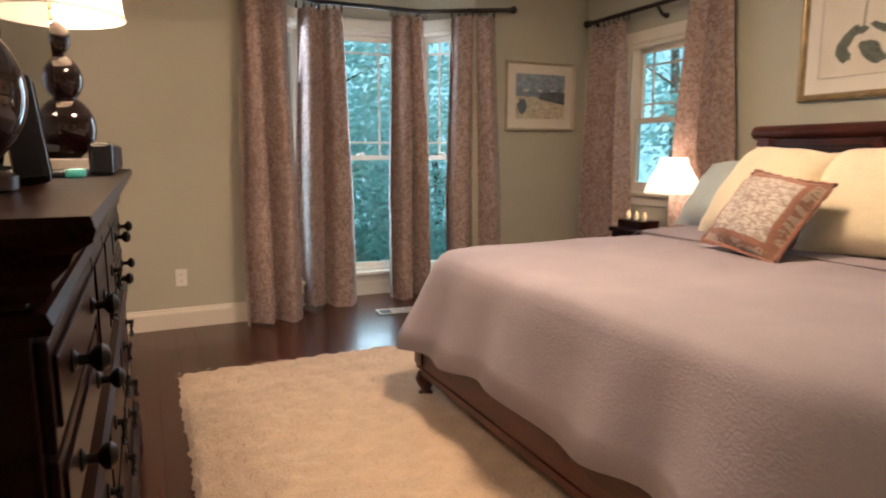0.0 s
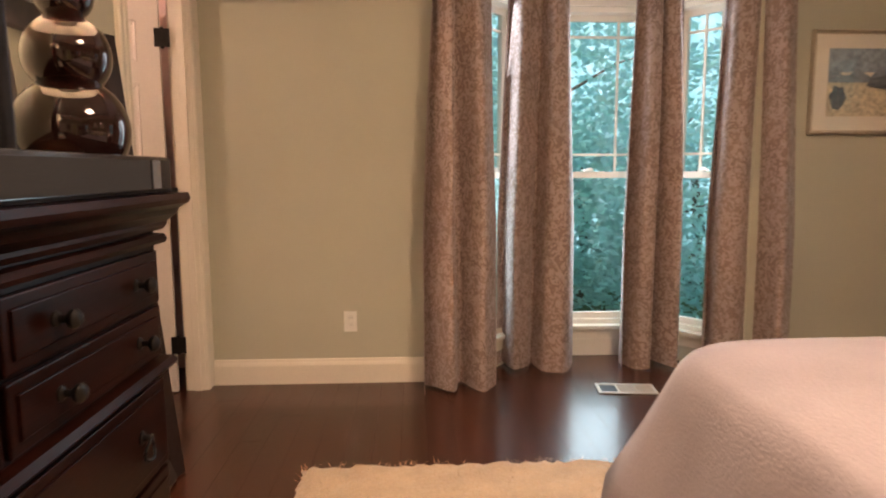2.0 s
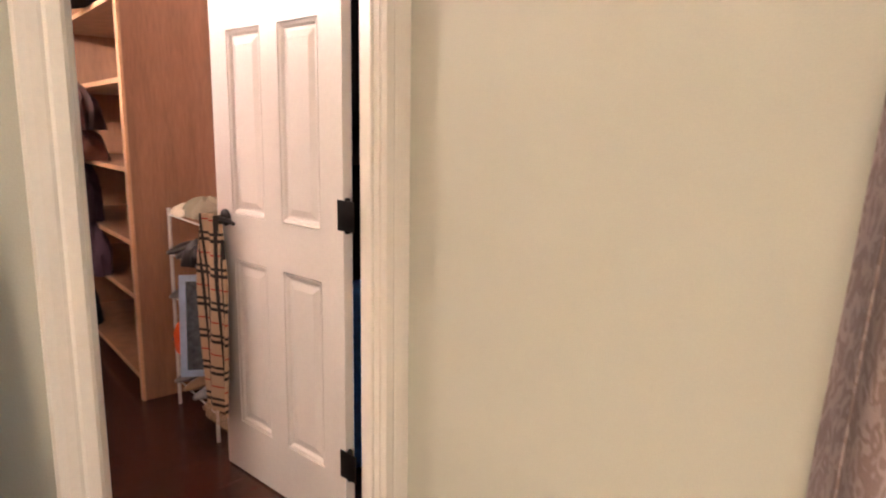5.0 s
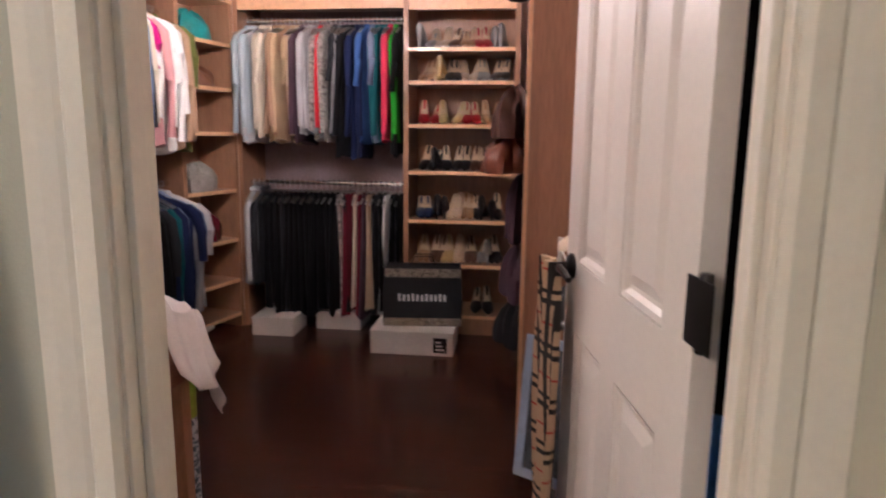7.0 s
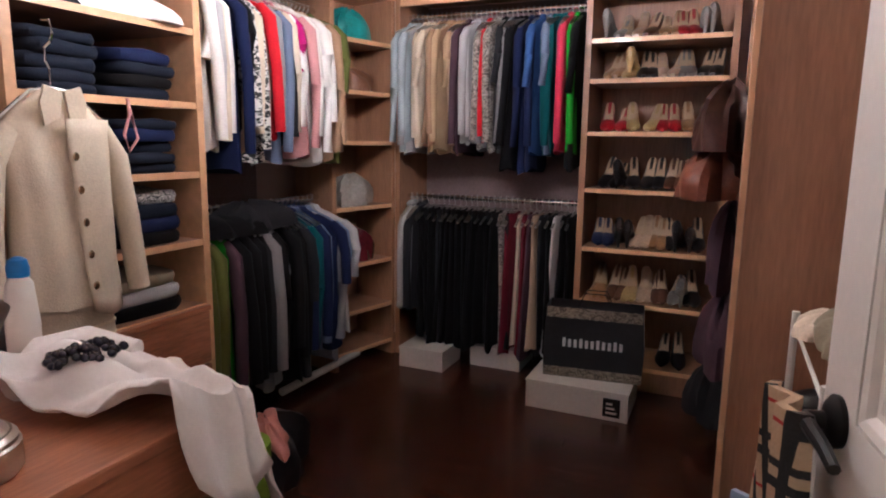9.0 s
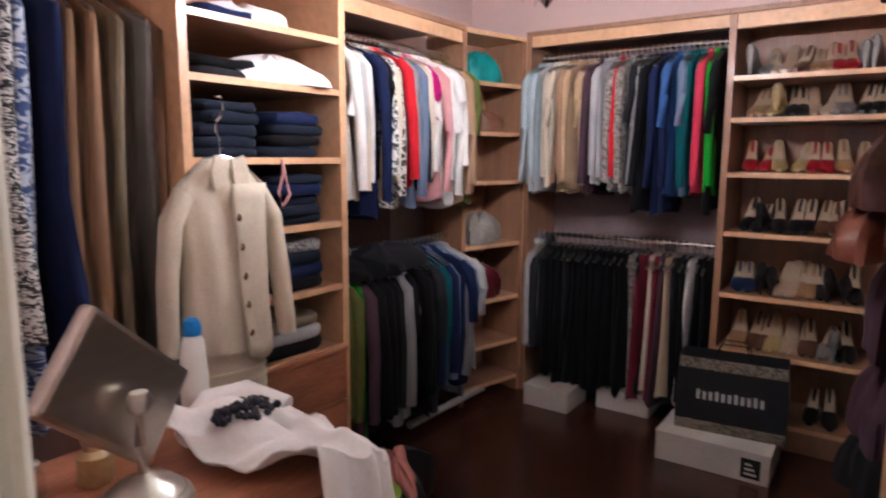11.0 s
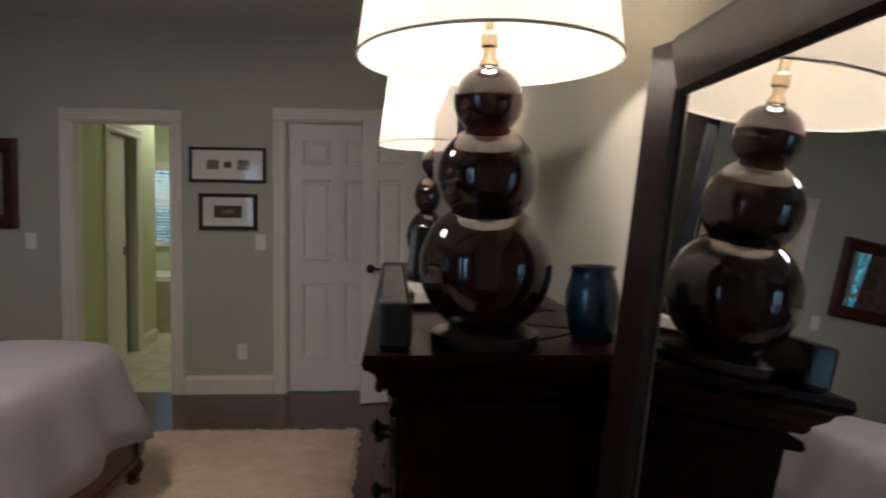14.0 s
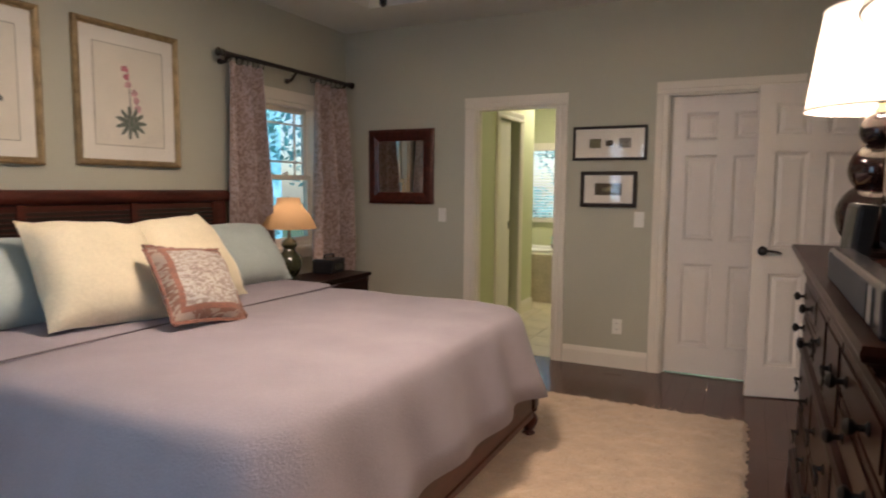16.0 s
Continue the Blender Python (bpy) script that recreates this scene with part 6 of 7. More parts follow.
# ---- cream suit on the tower post ----
jk = thing("suit", pose(-1.150, -2.045, 1.50, 0, 0, -8), "cream wool jacket with skirt hung on the tower", "suit")
WOOL = mat("cream_boucle", (0.66, 0.58, 0.45), 0.95, var=0.08, scale=9, fine=140, bump=0.35, bscale=210)
rows = []
for hw, ht, z in ((0.05, 0.02, -0.10), (0.08, 0.035, -0.125), (0.14, 0.045, -0.155), (0.205, 0.05, -0.215), (0.20, 0.065, -0.30), (0.19, 0.065, -0.42), (0.20, 0.07, -0.56), (0.215, 0.07, -0.68)):
    rows.append([(hw * math.copysign(abs(math.cos(k * math.tau / 36)) ** 0.8, math.cos(k * math.tau / 36)), ht * math.sin(k * math.tau / 36) * (1 + 0.12 * math.sin(k * 1.7 + z * 8)), z + 0.01 * math.cos(k * math.tau / 18)) for k in range(36)])
bm = bmesh.new()
rings(bm, rows)
part("jacket_body", bm, WOOL, jk, smooth=True)
for s in (-1, 1):
    bm = bmesh.new()
    tube(bm, [(s * 0.170, 0.0, -0.20), (s * 0.232, 0.004, -0.28), (s * 0.262, 0.010, -0.45), (s * 0.282, 0.025, -0.67)], [0.040, 0.044, 0.042, 0.038], 14)
    part("sleeve", bm, WOOL, jk, smooth=True)
    bm = bmesh.new()
    pts = [(s * 0.005, -0.10), (s * 0.065, -0.085), (s * 0.085, -0.13), (s * 0.075, -0.19), (s * 0.018, -0.17)]
    rings(bm, [[(x, y, z) for x, z in pts] for y in (0.050, 0.060)])
    part("collar", bm, WOOL, jk)
# overlapping front, its edge drifting aside towards the hem
bm = bmesh.new()
vs = []
for i in range(13):
    f = i / 12
    z = -0.17 - 0.535 * f
    hw = 0.20 - 0.012 * math.sin(f * 3.1) + 0.012 * f
    row = []
    for j in range(11):
        x = (0.012 - 0.055 * f ** 1.5) + (-hw * 0.93 - 0.012 + 0.055 * f ** 1.5) * j / 10
        y = 0.068 * math.sqrt(max(0.0, 1 - (x / hw) ** 2)) + 0.010 + 0.006 * math.sin(9 * f + 14 * x) * f
        row.append(bm.verts.new((x, y, z - 0.02 * f * math.sin(j * 0.3))))
    vs.append(row)
for a, b in zip(vs, vs[1:]):
    for j in range(10):
        bm.faces.new((a[j], b[j], b[j + 1], a[j + 1]))
fp = part("front_panel", bm, WOOL, jk, "overlapping buttoned front", True)
so = fp.modifiers.new("thick", "SOLIDIFY")
so.thickness = 0.007
for k in range(5):
    bm = bmesh.new()
    lathe(bm, [(0.011, 0), (0.012, 0.003), (0.009, 0.006), (0.003, 0.006)], 14)
    bmesh.ops.rotate(bm, verts=bm.verts[:], matrix=Matrix.Rotation(radians(-90), 3, "X"))
    bmesh.ops.translate(bm, verts=bm.verts[:], vec=(-0.012 - 0.010 * k, 0.080, -0.27 - 0.090 * k))
    part("button", bm, BRASS, jk, "brass button", True)
rows = [[(hw * math.cos(k * math.tau / 30), 0.05 * math.sin(k * math.tau / 30), z) for k in range(30)] for hw, z in ((0.16, -0.60), (0.175, -0.72), (0.185, -0.86))]
bm = bmesh.new()
rings(bm, rows)
part("skirt", bm, WOOL, jk, smooth=True)
for k in range(3):
    bm = bmesh.new()
    lathe(bm, [(1, 0), (1, 0.006)], 30, (0, 0, -0.76 - 0.035 * k))
    for v in bm.verts:
        v.co.x *= 0.184
        v.co.y *= 0.0535
    part("braid", bm, CREAM, jk)
bm = bmesh.new()
tube(bm, [(0, -0.02, 0.09), (0, 0.02, 0.085), (0, 0.03, 0.05), (0, 0.015, 0.03), (0.012, 0.0, 0.015), (0.012, 0, -0.02), (0, 0, -0.04), (0, 0, -0.10)], 0.004, 8)
tube(bm, [(-0.20, 0, -0.18), (-0.08, 0, -0.10), (0, 0, -0.09), (0.08, 0, -0.10), (0.20, 0, -0.18)], 0.008, 8)
part("hanger", bm, CHROME, jk, "chrome hanger and hook", True)
for ch in jk.children:
    for v in ch.data.vertices:
        v.co.x *= 0.71


st_ = thing("belt", pose(-1.44, -2.108, 1.40), "looped pale leather belt hanging from the shelf edge", "belt")
bm = bmesh.new()
tube(bm, [(0.0, 0.006, 0.0), (0.004, 0.014, -0.05), (0.030, 0.018, -0.11), (0.012, 0.016, -0.16), (-0.022, 0.016, -0.12), (-0.006, 0.012, -0.05), (0.0, 0.004, 0.004)], 0.005, 8)
part("strap", bm, cloth_mat("pink"), st_, smooth=True)


# ---- folded clothes in the tower ----
def folded(m, key, w, d, h, seed):
    nm = "jeans" if key == "denim" else "folded_clothes"
    root = thing(nm, m, "folded %s clothes lying on the shelf" % NAMES.get(key, key), "clothes", "folded clothes")
    r = random.Random(seed)
    p1, p2 = r.uniform(0, 6), r.uniform(0, 6)
    rows = []
    n = 28
    for f in (0, 0.12, 0.5, 0.88, 1.0):
        k = 1 - 0.06 * (abs(f - 0.5) * 2) ** 3
        row = []
        for i in range(n):
            a = i * math.tau / n
            c, s = math.cos(a), math.sin(a)
            q = (abs(c) ** 6 + abs(s) ** 6) ** (-1 / 6)
            row.append((w / 2 * c * q * k * (1 + 0.025 * math.sin(3 * a + p1)), d / 2 * s * q * k, h * f + (0.004 * math.sin(4 * a + p2) if f == 1.0 else 0)))
        rows.append(row)
    bm = bmesh.new()
    rings(bm, rows)
    part("cloth", bm, cloth_mat(key), root, smooth=True)
    return root


def stack(x, y, z, keys, w=0.27, d=0.30, h=0.036, seed=0):
    r = random.Random(seed)
    for k, c in enumerate(keys):
        hh = h * r.uniform(0.8, 1.15)
        folded(pose(x + r.uniform(-0.012, 0.012), y + r.uniform(-0.02, 0.02), z + 0.001, 0, 0, r.uniform(-5, 5)), c, w * r.uniform(0.93, 1.04), d, hh, seed * 31 + k)
        z += hh + 0.0015


yb = -2.30
stack(-1.27, yb, TS[3], ["denim"] * 5, seed=1)
stack(-1.58, yb, TS[3], ["denim", "black", "denim", "navy"], seed=2)
stack(-1.27, yb, TS[2], ["black", "denim", "black", "navy"], seed=3)
stack(-1.57, yb, TS[2], ["denim", "denim", "denim", "navy", "denim"], seed=4)
stack(-1.56, yb, TS[1], ["black", "navy", "denim", "houndstooth"], h=0.042, seed=5)
stack(-1.26, yb, TS[1], ["black", "charcoal"], seed=6)
stack(-1.50, yb, TS[0], ["black", "lightgrey", "khaki"], w=0.36, h=0.05, seed=7)
stack(-1.30, yb, TS[4], ["charcoal", "black"], seed=8)
stack(-1.30, yb, TS[5], ["navy"], seed=9)


def rumpled(name, m, key_mat, w, d, h, label, category, seed, group=""):
    """A loose heap of cloth."""
    root = thing(name, m, label, category, group)
    r = random.Random(seed)
    ph = [r.uniform(0, 6) for _ in range(6)]
    n, rows = 40, []
    for f in (0, 0.25, 0.5, 0.72, 0.88, 0.97, 1.0):
        k = max(0.04, 1 - f ** 3.2) ** 0.55
        row = []
        for i in range(n):
            a = i * math.tau / n
            q = 1 + 0.20 * math.sin(3 * a + ph[0]) + 0.12 * math.sin(5 * a + ph[1] + 3 * f) + 0.06 * math.sin(11 * a + ph[2])
            row.append((w / 2 * k * q * math.cos(a), d / 2 * k * q * math.sin(a), h * (f + 0.10 * f * math.sin(4 * a + ph[3]) + 0.06 * f * math.sin(9 * a + ph[4]))))
        rows.append(row)
    bm = bmesh.new()
    rings(bm, rows)
    part("cloth", bm, key_mat, root, smooth=True)
    return root


WHITECOT = mat("white_cotton", (0.78, 0.75, 0.74), 0.9, var=0.04, scale=6, fine=120, bump=0.5, bscale=35)
rumpled("folded_shirt", pose(-1.52, -2.26, TS[4] + 0.001), WHITECOT, 0.40, 0.30, 0.10, "rumpled white shirt on the tower shelf", "clothes", 3)
rumpled("folded_shirt", pose(-1.42, -2.28, TS[5] + 0.001), WHITECOT, 0.30, 0.24, 0.075, "rumpled white shirt on the tower shelf", "clothes", 4)
rumpled("thrown_sweater", pose(-2.22, -2.33, 0.868, 8, 0, 20), cloth_mat("charcoal"), 0.46, 0.36, 0.13, "charcoal sweater thrown over the hanging clothes", "clothes", 51)
rumpled("thrown_sweater", pose(-1.98, -2.30, 0.862, 10, 0, -10), cloth_mat("black"), 0.36, 0.34, 0.10, "black knit thrown over the hanging clothes", "clothes", 52)
rumpled("soft_bag", pose(-3.10, -2.33, 1.821), mat("turquoise_leather", (0.02, 0.24, 0.23), 0.5, var=0.2, bump=0.4, bscale=30), 0.34, 0.20, 0.16, "turquoise leather bag on the corner shelf", "bag", 5)
rumpled("soft_bag", pose(-3.10, -2.33, 0.921), mat("grey_fabric_bag", (0.30, 0.27, 0.24), 0.8, var=0.2), 0.34, 0.20, 0.16, "slack grey bag on the corner shelf", "bag", 6)
rumpled("soft_bag", pose(-3.10, -2.33, 0.601), mat("burgundy_patent", (0.10, 0.012, 0.02), 0.2, var=0.2), 0.32, 0.20, 0.17, "glossy burgundy bag on the corner shelf", "bag", 7)
rumpled("soft_bag", pose(-3.10, -2.33, 1.551), mat("brown_leather", (0.20, 0.09, 0.05), 0.45, var=0.2), 0.30, 0.20, 0.12, "tan leather bag on the corner shelf", "bag", 8)
rumpled("handbag", pose(-2.42, -0.37, 1.262), mat("dark_brown_leather", (0.045, 0.018, 0.014), 0.3, var=0.3, bump=0.3, bscale=24), 0.40, 0.24, 0.22, "dark brown leather handbag lying on a russet one", "bag", 9, "handbags")
rumpled("handbag", pose(-2.42, -0.39, 1.102), mat("russet_leather", (0.14, 0.045, 0.025), 0.35, var=0.3, bump=0.3, bscale=24), 0.42, 0.28, 0.165, "russet leather handbag on the cabinet shelf", "bag", 10, "handbags")
rumpled("handbag", pose(-2.55, -0.33, 0.762), cloth_mat("plum"), 0.36, 0.16, 0.30, "plum fabric bag on the cabinet shelf", "bag", 11, "handbags")
rumpled("handbag", pose(-2.2, -0.34, 1.862), cloth_mat("black"), 0.26, 0.20, 0.15, "black soft bag on the cabinet shelf", "bag", 12, "handbags")
rumpled("soft_bag", pose(-2.4, -0.33, 0.502), cloth_mat("plum"), 0.36, 0.16, 0.24, "plum-coloured bundle on the cabinet shelf", "clothes", 13)
rumpled("soft_bag", pose(-2.9, -0.33, 0.102), cloth_mat("charcoal"), 0.34, 0.22, 0.24, "charcoal bundle on the cabinet shelf", "clothes", 14)


# ---- shoes ----
def shoe(m, material, heel, label):
    root = thing("shoe", m, label, "shoe", "shoes on the shelves")
    sections = [(0.0, 0.004, 0.012, 0.008), (0.03, 0.004, 0.032, 0.016), (0.07, 0.004, 0.040, 0.024), (0.11, 0.010 + heel * 0.15, 0.036, 0.022), (0.15, heel * 0.55, 0.030, 0.022), (0.19, heel * 0.90, 0.028, 0.030), (0.215, heel, 0.024, 0.036), (0.228, heel + 0.004, 0.010, 0.030)]
    bm = bmesh.new()
    rings(bm, [[(x, hw * math.cos(k * math.tau / 14), z + hh + hh * math.sin(k * math.tau / 14)) for k in range(14)] for x, z, hw, hh in sections])
    part("upper", bm, material, root, smooth=True)
    bm = bmesh.new()
    tube(bm, [(0.212, 0, heel + 0.012), (0.214, 0, heel * 0.5), (0.218, 0, 0.0)], [0.022, 0.010, 0.007], 10)
    part("heel", bm, material, root, smooth=True)
    bm = bmesh.new()
    rings(bm, [[(x, hw * 0.72 * math.cos(k * math.tau / 12), z + hh * 1.85 + 0.003 * math.sin(k * math.tau / 12)) for k in range(12)] for x, z, hw, hh in sections[3:7]])
    part("insole", bm, cloth_mat("beige"), root, smooth=True)
    return root


LEATHERS = {k: mat("shoe_" + k, c, 0.3, var=0.2, bump=0.1, coat=0.3) for k, c in (("black", (0.012, 0.011, 0.012)), ("red", (0.36, 0.01, 0.02)), ("tan", (0.34, 0.19, 0.09)), ("nude", (0.50, 0.36, 0.25)), ("brown", (0.11, 0.05, 0.03)), ("gold", (0.46, 0.33, 0.14)), ("grey", (0.20, 0.19, 0.18)), ("navy", (0.02, 0.03, 0.08)))}
rows_ = {0.131: ["black"], 0.464: ["tan", "brown", "gold", "nude", "brown", "grey", "black"], 0.748: ["navy", "black", "nude", "tan", "black", "black"], 1.055: ["black", "black", "black", "brown", "black"], 1.344: ["red", "gold", "red", "tan"], 1.605: ["tan", "gold", "black", "nude", "grey", "black"], 1.801: ["grey", "nude", "brown", "tan", "red", "grey"]}
for z, cs in rows_.items():
    n = 2 * len(cs)
    for k in range(n):
        c = cs[k // 2]
        y = -0.98 + 0.54 * (k + 0.5) / n if len(cs) > 1 else -0.60 + 0.09 * k
        turn = rg.uniform(-10, 10) + (180 if rg.random() < 0.75 else 0)
        x = SX - 0.03 - rg.uniform(0, 0.03)
        m = pose(x if abs(turn) < 90 else x, y, z, 0, 0, turn)
        if abs(turn) < 90:
            m = pose(x - 0.23, y, z, 0, 0, turn)
        shoe(m, LEATHERS[c], rg.choice((0.06, 0.08, 0.09)), "%s leather high-heeled shoe on the shelf" % c)

# ---- chandelier ----
ch = thing("chandelier", pose(-1.66, -1.22, 1.835), "small chrome chandelier with lit candle bulbs", "chandelier")
bm = bmesh.new()
lathe(bm, [(0.003, 0.0), (0.012, 0.012), (0.035, 0.04), (0.045, 0.065), (0.020, 0.085), (0.012, 0.11), (0.018, 0.15), (0.010, 0.20), (0.010, 0.34), (0.02, 0.36), (0.008, 0.38)], 24)
part("column", bm, CHROME, ch, smooth=True)
bm = bmesh.new()
tube(bm, [(0, 0, 0.37), (0, 0, 0.88)], 0.005, 8)
lathe(bm, [(0.06, 0.894), (0.055, 0.87), (0.01, 0.86)], 20)
part("stem", bm, CHROME, ch, smooth=True)
BULB = glow("candle_bulb_glow", (1.0, 0.90, 0.78), 60)
for k in range(5):
    a = k * math.tau / 5
    c, s = math.cos(a), math.sin(a)
    bm = bmesh.new()
    tube(bm, [(r_ * c, r_ * s, z) for r_, z in ((0.02, 0.10), (0.06, 0.05), (0.10, 0.045), (0.135, 0.075), (0.14, 0.11))], 0.007, 8)
    arm = part("arm", bm, CHROME, ch, smooth=True)
    bm = bmesh.new()
    lathe(bm, [(0.008, 0.095), (0.044, 0.115), (0.054, 0.130), (0.018, 0.128), (0.012, 0.130), (0.012, 0.142), (0.004, 0.144)], 16, (0.14 * c, 0.14 * s, 0))
    part("candle_cup", bm, CHROME, arm, smooth=True)
    bm = bmesh.new()
    lathe(bm, [(0.009, 0.145), (0.016, 0.165), (0.014, 0.19), (0.003, 0.22)], 12, (0.14 * c, 0.14 * s, 0))
    part("bulb", bm, BULB, arm, "lit candle bulb", True).visible_shadow = False
    for q in range(3):
        bm = bmesh.new()
        b = a + (q - 1) * 0.22
        lathe(bm, [(0.001, -0.02), (0.008, -0.006), (0.004, 0.008), (0.001, 0.012)], 6, (0.195 * math.cos(b), 0.195 * math.sin(b), 0.075 - 0.012 * (q == 1)))
        part("crystal", bm, CLEAR, arm)

# ---- basket on the hanging unit ----
bk2 = thing("basket", pose(-2.02, -2.48, 2.091), "honey-coloured wicker basket on the closet unit", "basket")
bm = bmesh.new()
prof = [(0.17, 0.0), (0.18, 0.01)] + [(0.18 + 0.07 * q / 12 + 0.004 * (q % 2), 0.02 + 0.022 * q) for q in range(13)] + [(0.24, 0.285), (0.235, 0.27), (0.17, 0.02)]
lathe(bm, prof, 40)
part("weave", bm, WICKER, bk2, smooth=False)
bm = bmesh.new()
tube(bm, [(0.252 * math.cos(k * math.tau / 40), 0.252 * math.sin(k * math.tau / 40), 0.287 + 0.003 * math.sin(k * 3)) for k in range(41)], 0.014, 8)
part("rim", bm, WICKER, bk2, smooth=True)

# ---- vanity with its things ----
van = thing("vanity_table", pose(0, 0, 0), "reddish wooden vanity table just inside the closet", "table")
boxpart("top", CHERRY, van, (-0.925, -0.125, -1.80, -1.225, 0.735, 0.765), 0.006)
for x in (-0.905, -0.165):
    boxpart("side_panel", MAPLE, van, (x - 0.012, x + 0.03, -1.78, -1.245, 0.0, 0.735), 0.003)
boxpart("apron", CHERRY, van, (-0.887, -0.18, -1.255, -1.235, 0.60, 0.734), 0.003)
bm = bmesh.new()
lathe(bm, [(0.004, 0), (0.014, 0.006), (0.012, 0.02), (0.003, 0.022)], 12)
bmesh.ops.rotate(bm, verts=bm.verts[:], matrix=Matrix.Rotation(radians(-90), 3, "X"))
bmesh.ops.translate(bm, verts=bm.verts[:], vec=(-0.55, -1.234, 0.67))
part("knob", bm, BLACKMET, van, smooth=True)
mm = thing("makeup_mirror", pose(-0.495, -1.395, 0.766, 0, 0, 18), "tilted chrome makeup mirror on a round base", "mirror")
bm = bmesh.new()
lathe(bm, [(0.078, 0.0), (0.082, 0.006), (0.082, 0.046), (0.078, 0.050), (0.078, 0.056), (0.070, 0.064), (0.066, 0.064), (0.054, 0.078), (0.030, 0.088), (0.014, 0.10)], 40)
part("base", bm, NICKEL, mm, "brushed round base", True)
bm = bmesh.new()
tube(bm, [(0, 0.0, 0.09), (0, -0.004, 0.15), (0, 0.0, 0.22)], [0.012, 0.010, 0.011], 12)
lathe(bm, [(0.004, 0.205), (0.020, 0.214), (0.023, 0.232), (0.016, 0.246), (0.004, 0.250)], 16)
part("post", bm, NICKEL, mm, smooth=True)
hd = bmesh.new()
box(hd, -0.145, 0.145, -0.062, -0.030, -0.095, 0.095, 0.012)
bmesh.ops.rotate(hd, verts=hd.verts[:], matrix=Matrix.Rotation(radians(-40), 3, "Y"))
bmesh.ops.translate(hd, verts=hd.verts[:], vec=(0.0, 0.0, 0.245))
part("frame", hd, NICKEL, mm, "rectangular metal frame")
hd = bmesh.new()
box(hd, -0.132, 0.132, -0.065, -0.0625, -0.082, 0.082)
bmesh.ops.rotate(hd, verts=hd.verts[:], matrix=Matrix.Rotation(radians(-40), 3, "Y"))
bmesh.ops.translate(hd, verts=hd.verts[:], vec=(0.0, 0.0, 0.245))
part("mirror_glass", hd, MIRROR, mm)
bo = thing("bottle", pose(-0.80, -1.70, 0.766), "white lotion bottle with a blue cap", "bottle")
bm = bmesh.new()
rings(bm, [[(a * math.cos(k * math.tau / 24), b * math.sin(k * math.tau / 24), z) for k in range(24)] for a, b, z in ((0.030, 0.022, 0), (0.034, 0.025, 0.01), (0.036, 0.026, 0.12), (0.028, 0.021, 0.21), (0.020, 0.016, 0.225))])
part("body", bm, WHITEP, bo, smooth=True)
bm = bmesh.new()
lathe(bm, [(0.021, 0.226), (0.022, 0.245), (0.018, 0.262), (0.008, 0.268)], 18)
part("cap", bm, mat("blue_cap", (0.03, 0.22, 0.62), 0.35), bo, smooth=True)
for k, (x, y, s) in enumerate(((-0.30, -1.62, 1.0), (-0.42, -1.66, 0.8), (-0.52, -1.62, 1.2), (-0.24, -1.45, 0.9), (-0.55, -1.46, 0.7))):
    jr = thing("jar", pose(x, y, 0.766), "small glass jar among the cosmetics", "jar", "cosmetics")
    bm = bmesh.new()
    lathe(bm, [(0.024 * s, 0), (0.028 * s, 0.006), (0.028 * s, 0.05 * s), (0.018 * s, 0.06 * s), (0.018 * s, 0.07 * s)], 20)
    part("body", bm, CLEAR if k % 2 else LEATHERS["gold"], jr, smooth=True)
    bm = bmesh.new()
    lathe(bm, [(0.020 * s, 0.0705 * s), (0.021 * s, 0.085 * s), (0.016 * s, 0.09 * s)], 18)
    part("lid", bm, NICKEL, jr, "metal lid", True)
rumpled("pouch", pose(-0.26, -1.70, 0.766), mat("red_print_pouch", (0.40, 0.03, 0.07), 0.7, var=0.4, scale=30), 0.2, 0.14, 0.16, "red printed cosmetics pouch", "pouch", 21)
# white garment thrown over the corner of the vanity
wt = thing("white_top", pose(0, 0, 0), "white cotton top thrown over the vanity corner", "clothes")
bm = bmesh.new()
nu, nv = 34, 30
vs = []
for i in range(nu):
    row = []
    for j in range(nv):
        u, v = i / (nu - 1), j / (nv - 1)
        x = -0.70 - 0.335 * u
        y = -1.66 + 0.535 * v
        x += 0.05 * math.sin(4 * v + 1) + 0.02 * math.sin(9 * u + 3 * v)
        y += 0.04 * math.sin(5 * u)
        over = max(0, -0.925 - x) * 1.0 + max(0, y + 1.225) * 1.0
        bump = 0.035 + 0.070 * (0.5 + 0.5 * math.sin(6 * u + 3 * v)) * (0.5 + 0.5 * math.cos(7 * v - 4 * u)) + 0.016 * math.sin(17 * u + 9 * v) + 0.010 * math.sin(31 * v - 12 * u)
        z = 0.776 + bump * (1 if over == 0 else max(0.25, 1 - over * 5))
        if over > 0:
            dx, dy = max(0, -0.925 - x), max(0, y + 1.225)
            z -= 1.6 * over ** 1.05
            x += dx * 0.45
            y -= dy * 0.45
            x += 0.012 * math.sin(22 * v)
            y += 0.012 * math.sin(24 * u)
        row.append(bm.verts.new((x, y, z)))
    vs.append(row)
for i in range(nu - 1):
    for j in range(nv - 1):
        bm.faces.new((vs[i][j], vs[i + 1][j], vs[i + 1][j + 1], vs[i][j + 1]))
c = part("cloth", bm, WHITECOT, wt, smooth=True)
so = c.modifiers.new("thick", "SOLIDIFY")
so.thickness = 0.004
bm = bmesh.new()
tube(bm, [(-0.72, -1.58, 0.80), (-0.80, -1.63, 0.83), (-0.87, -1.60, 0.84), (-0.91, -1.50, 0.82)], [0.05, 0.045, 0.04, 0.03], 12)
part("sleeve", bm, WHITECOT, wt, smooth=True)
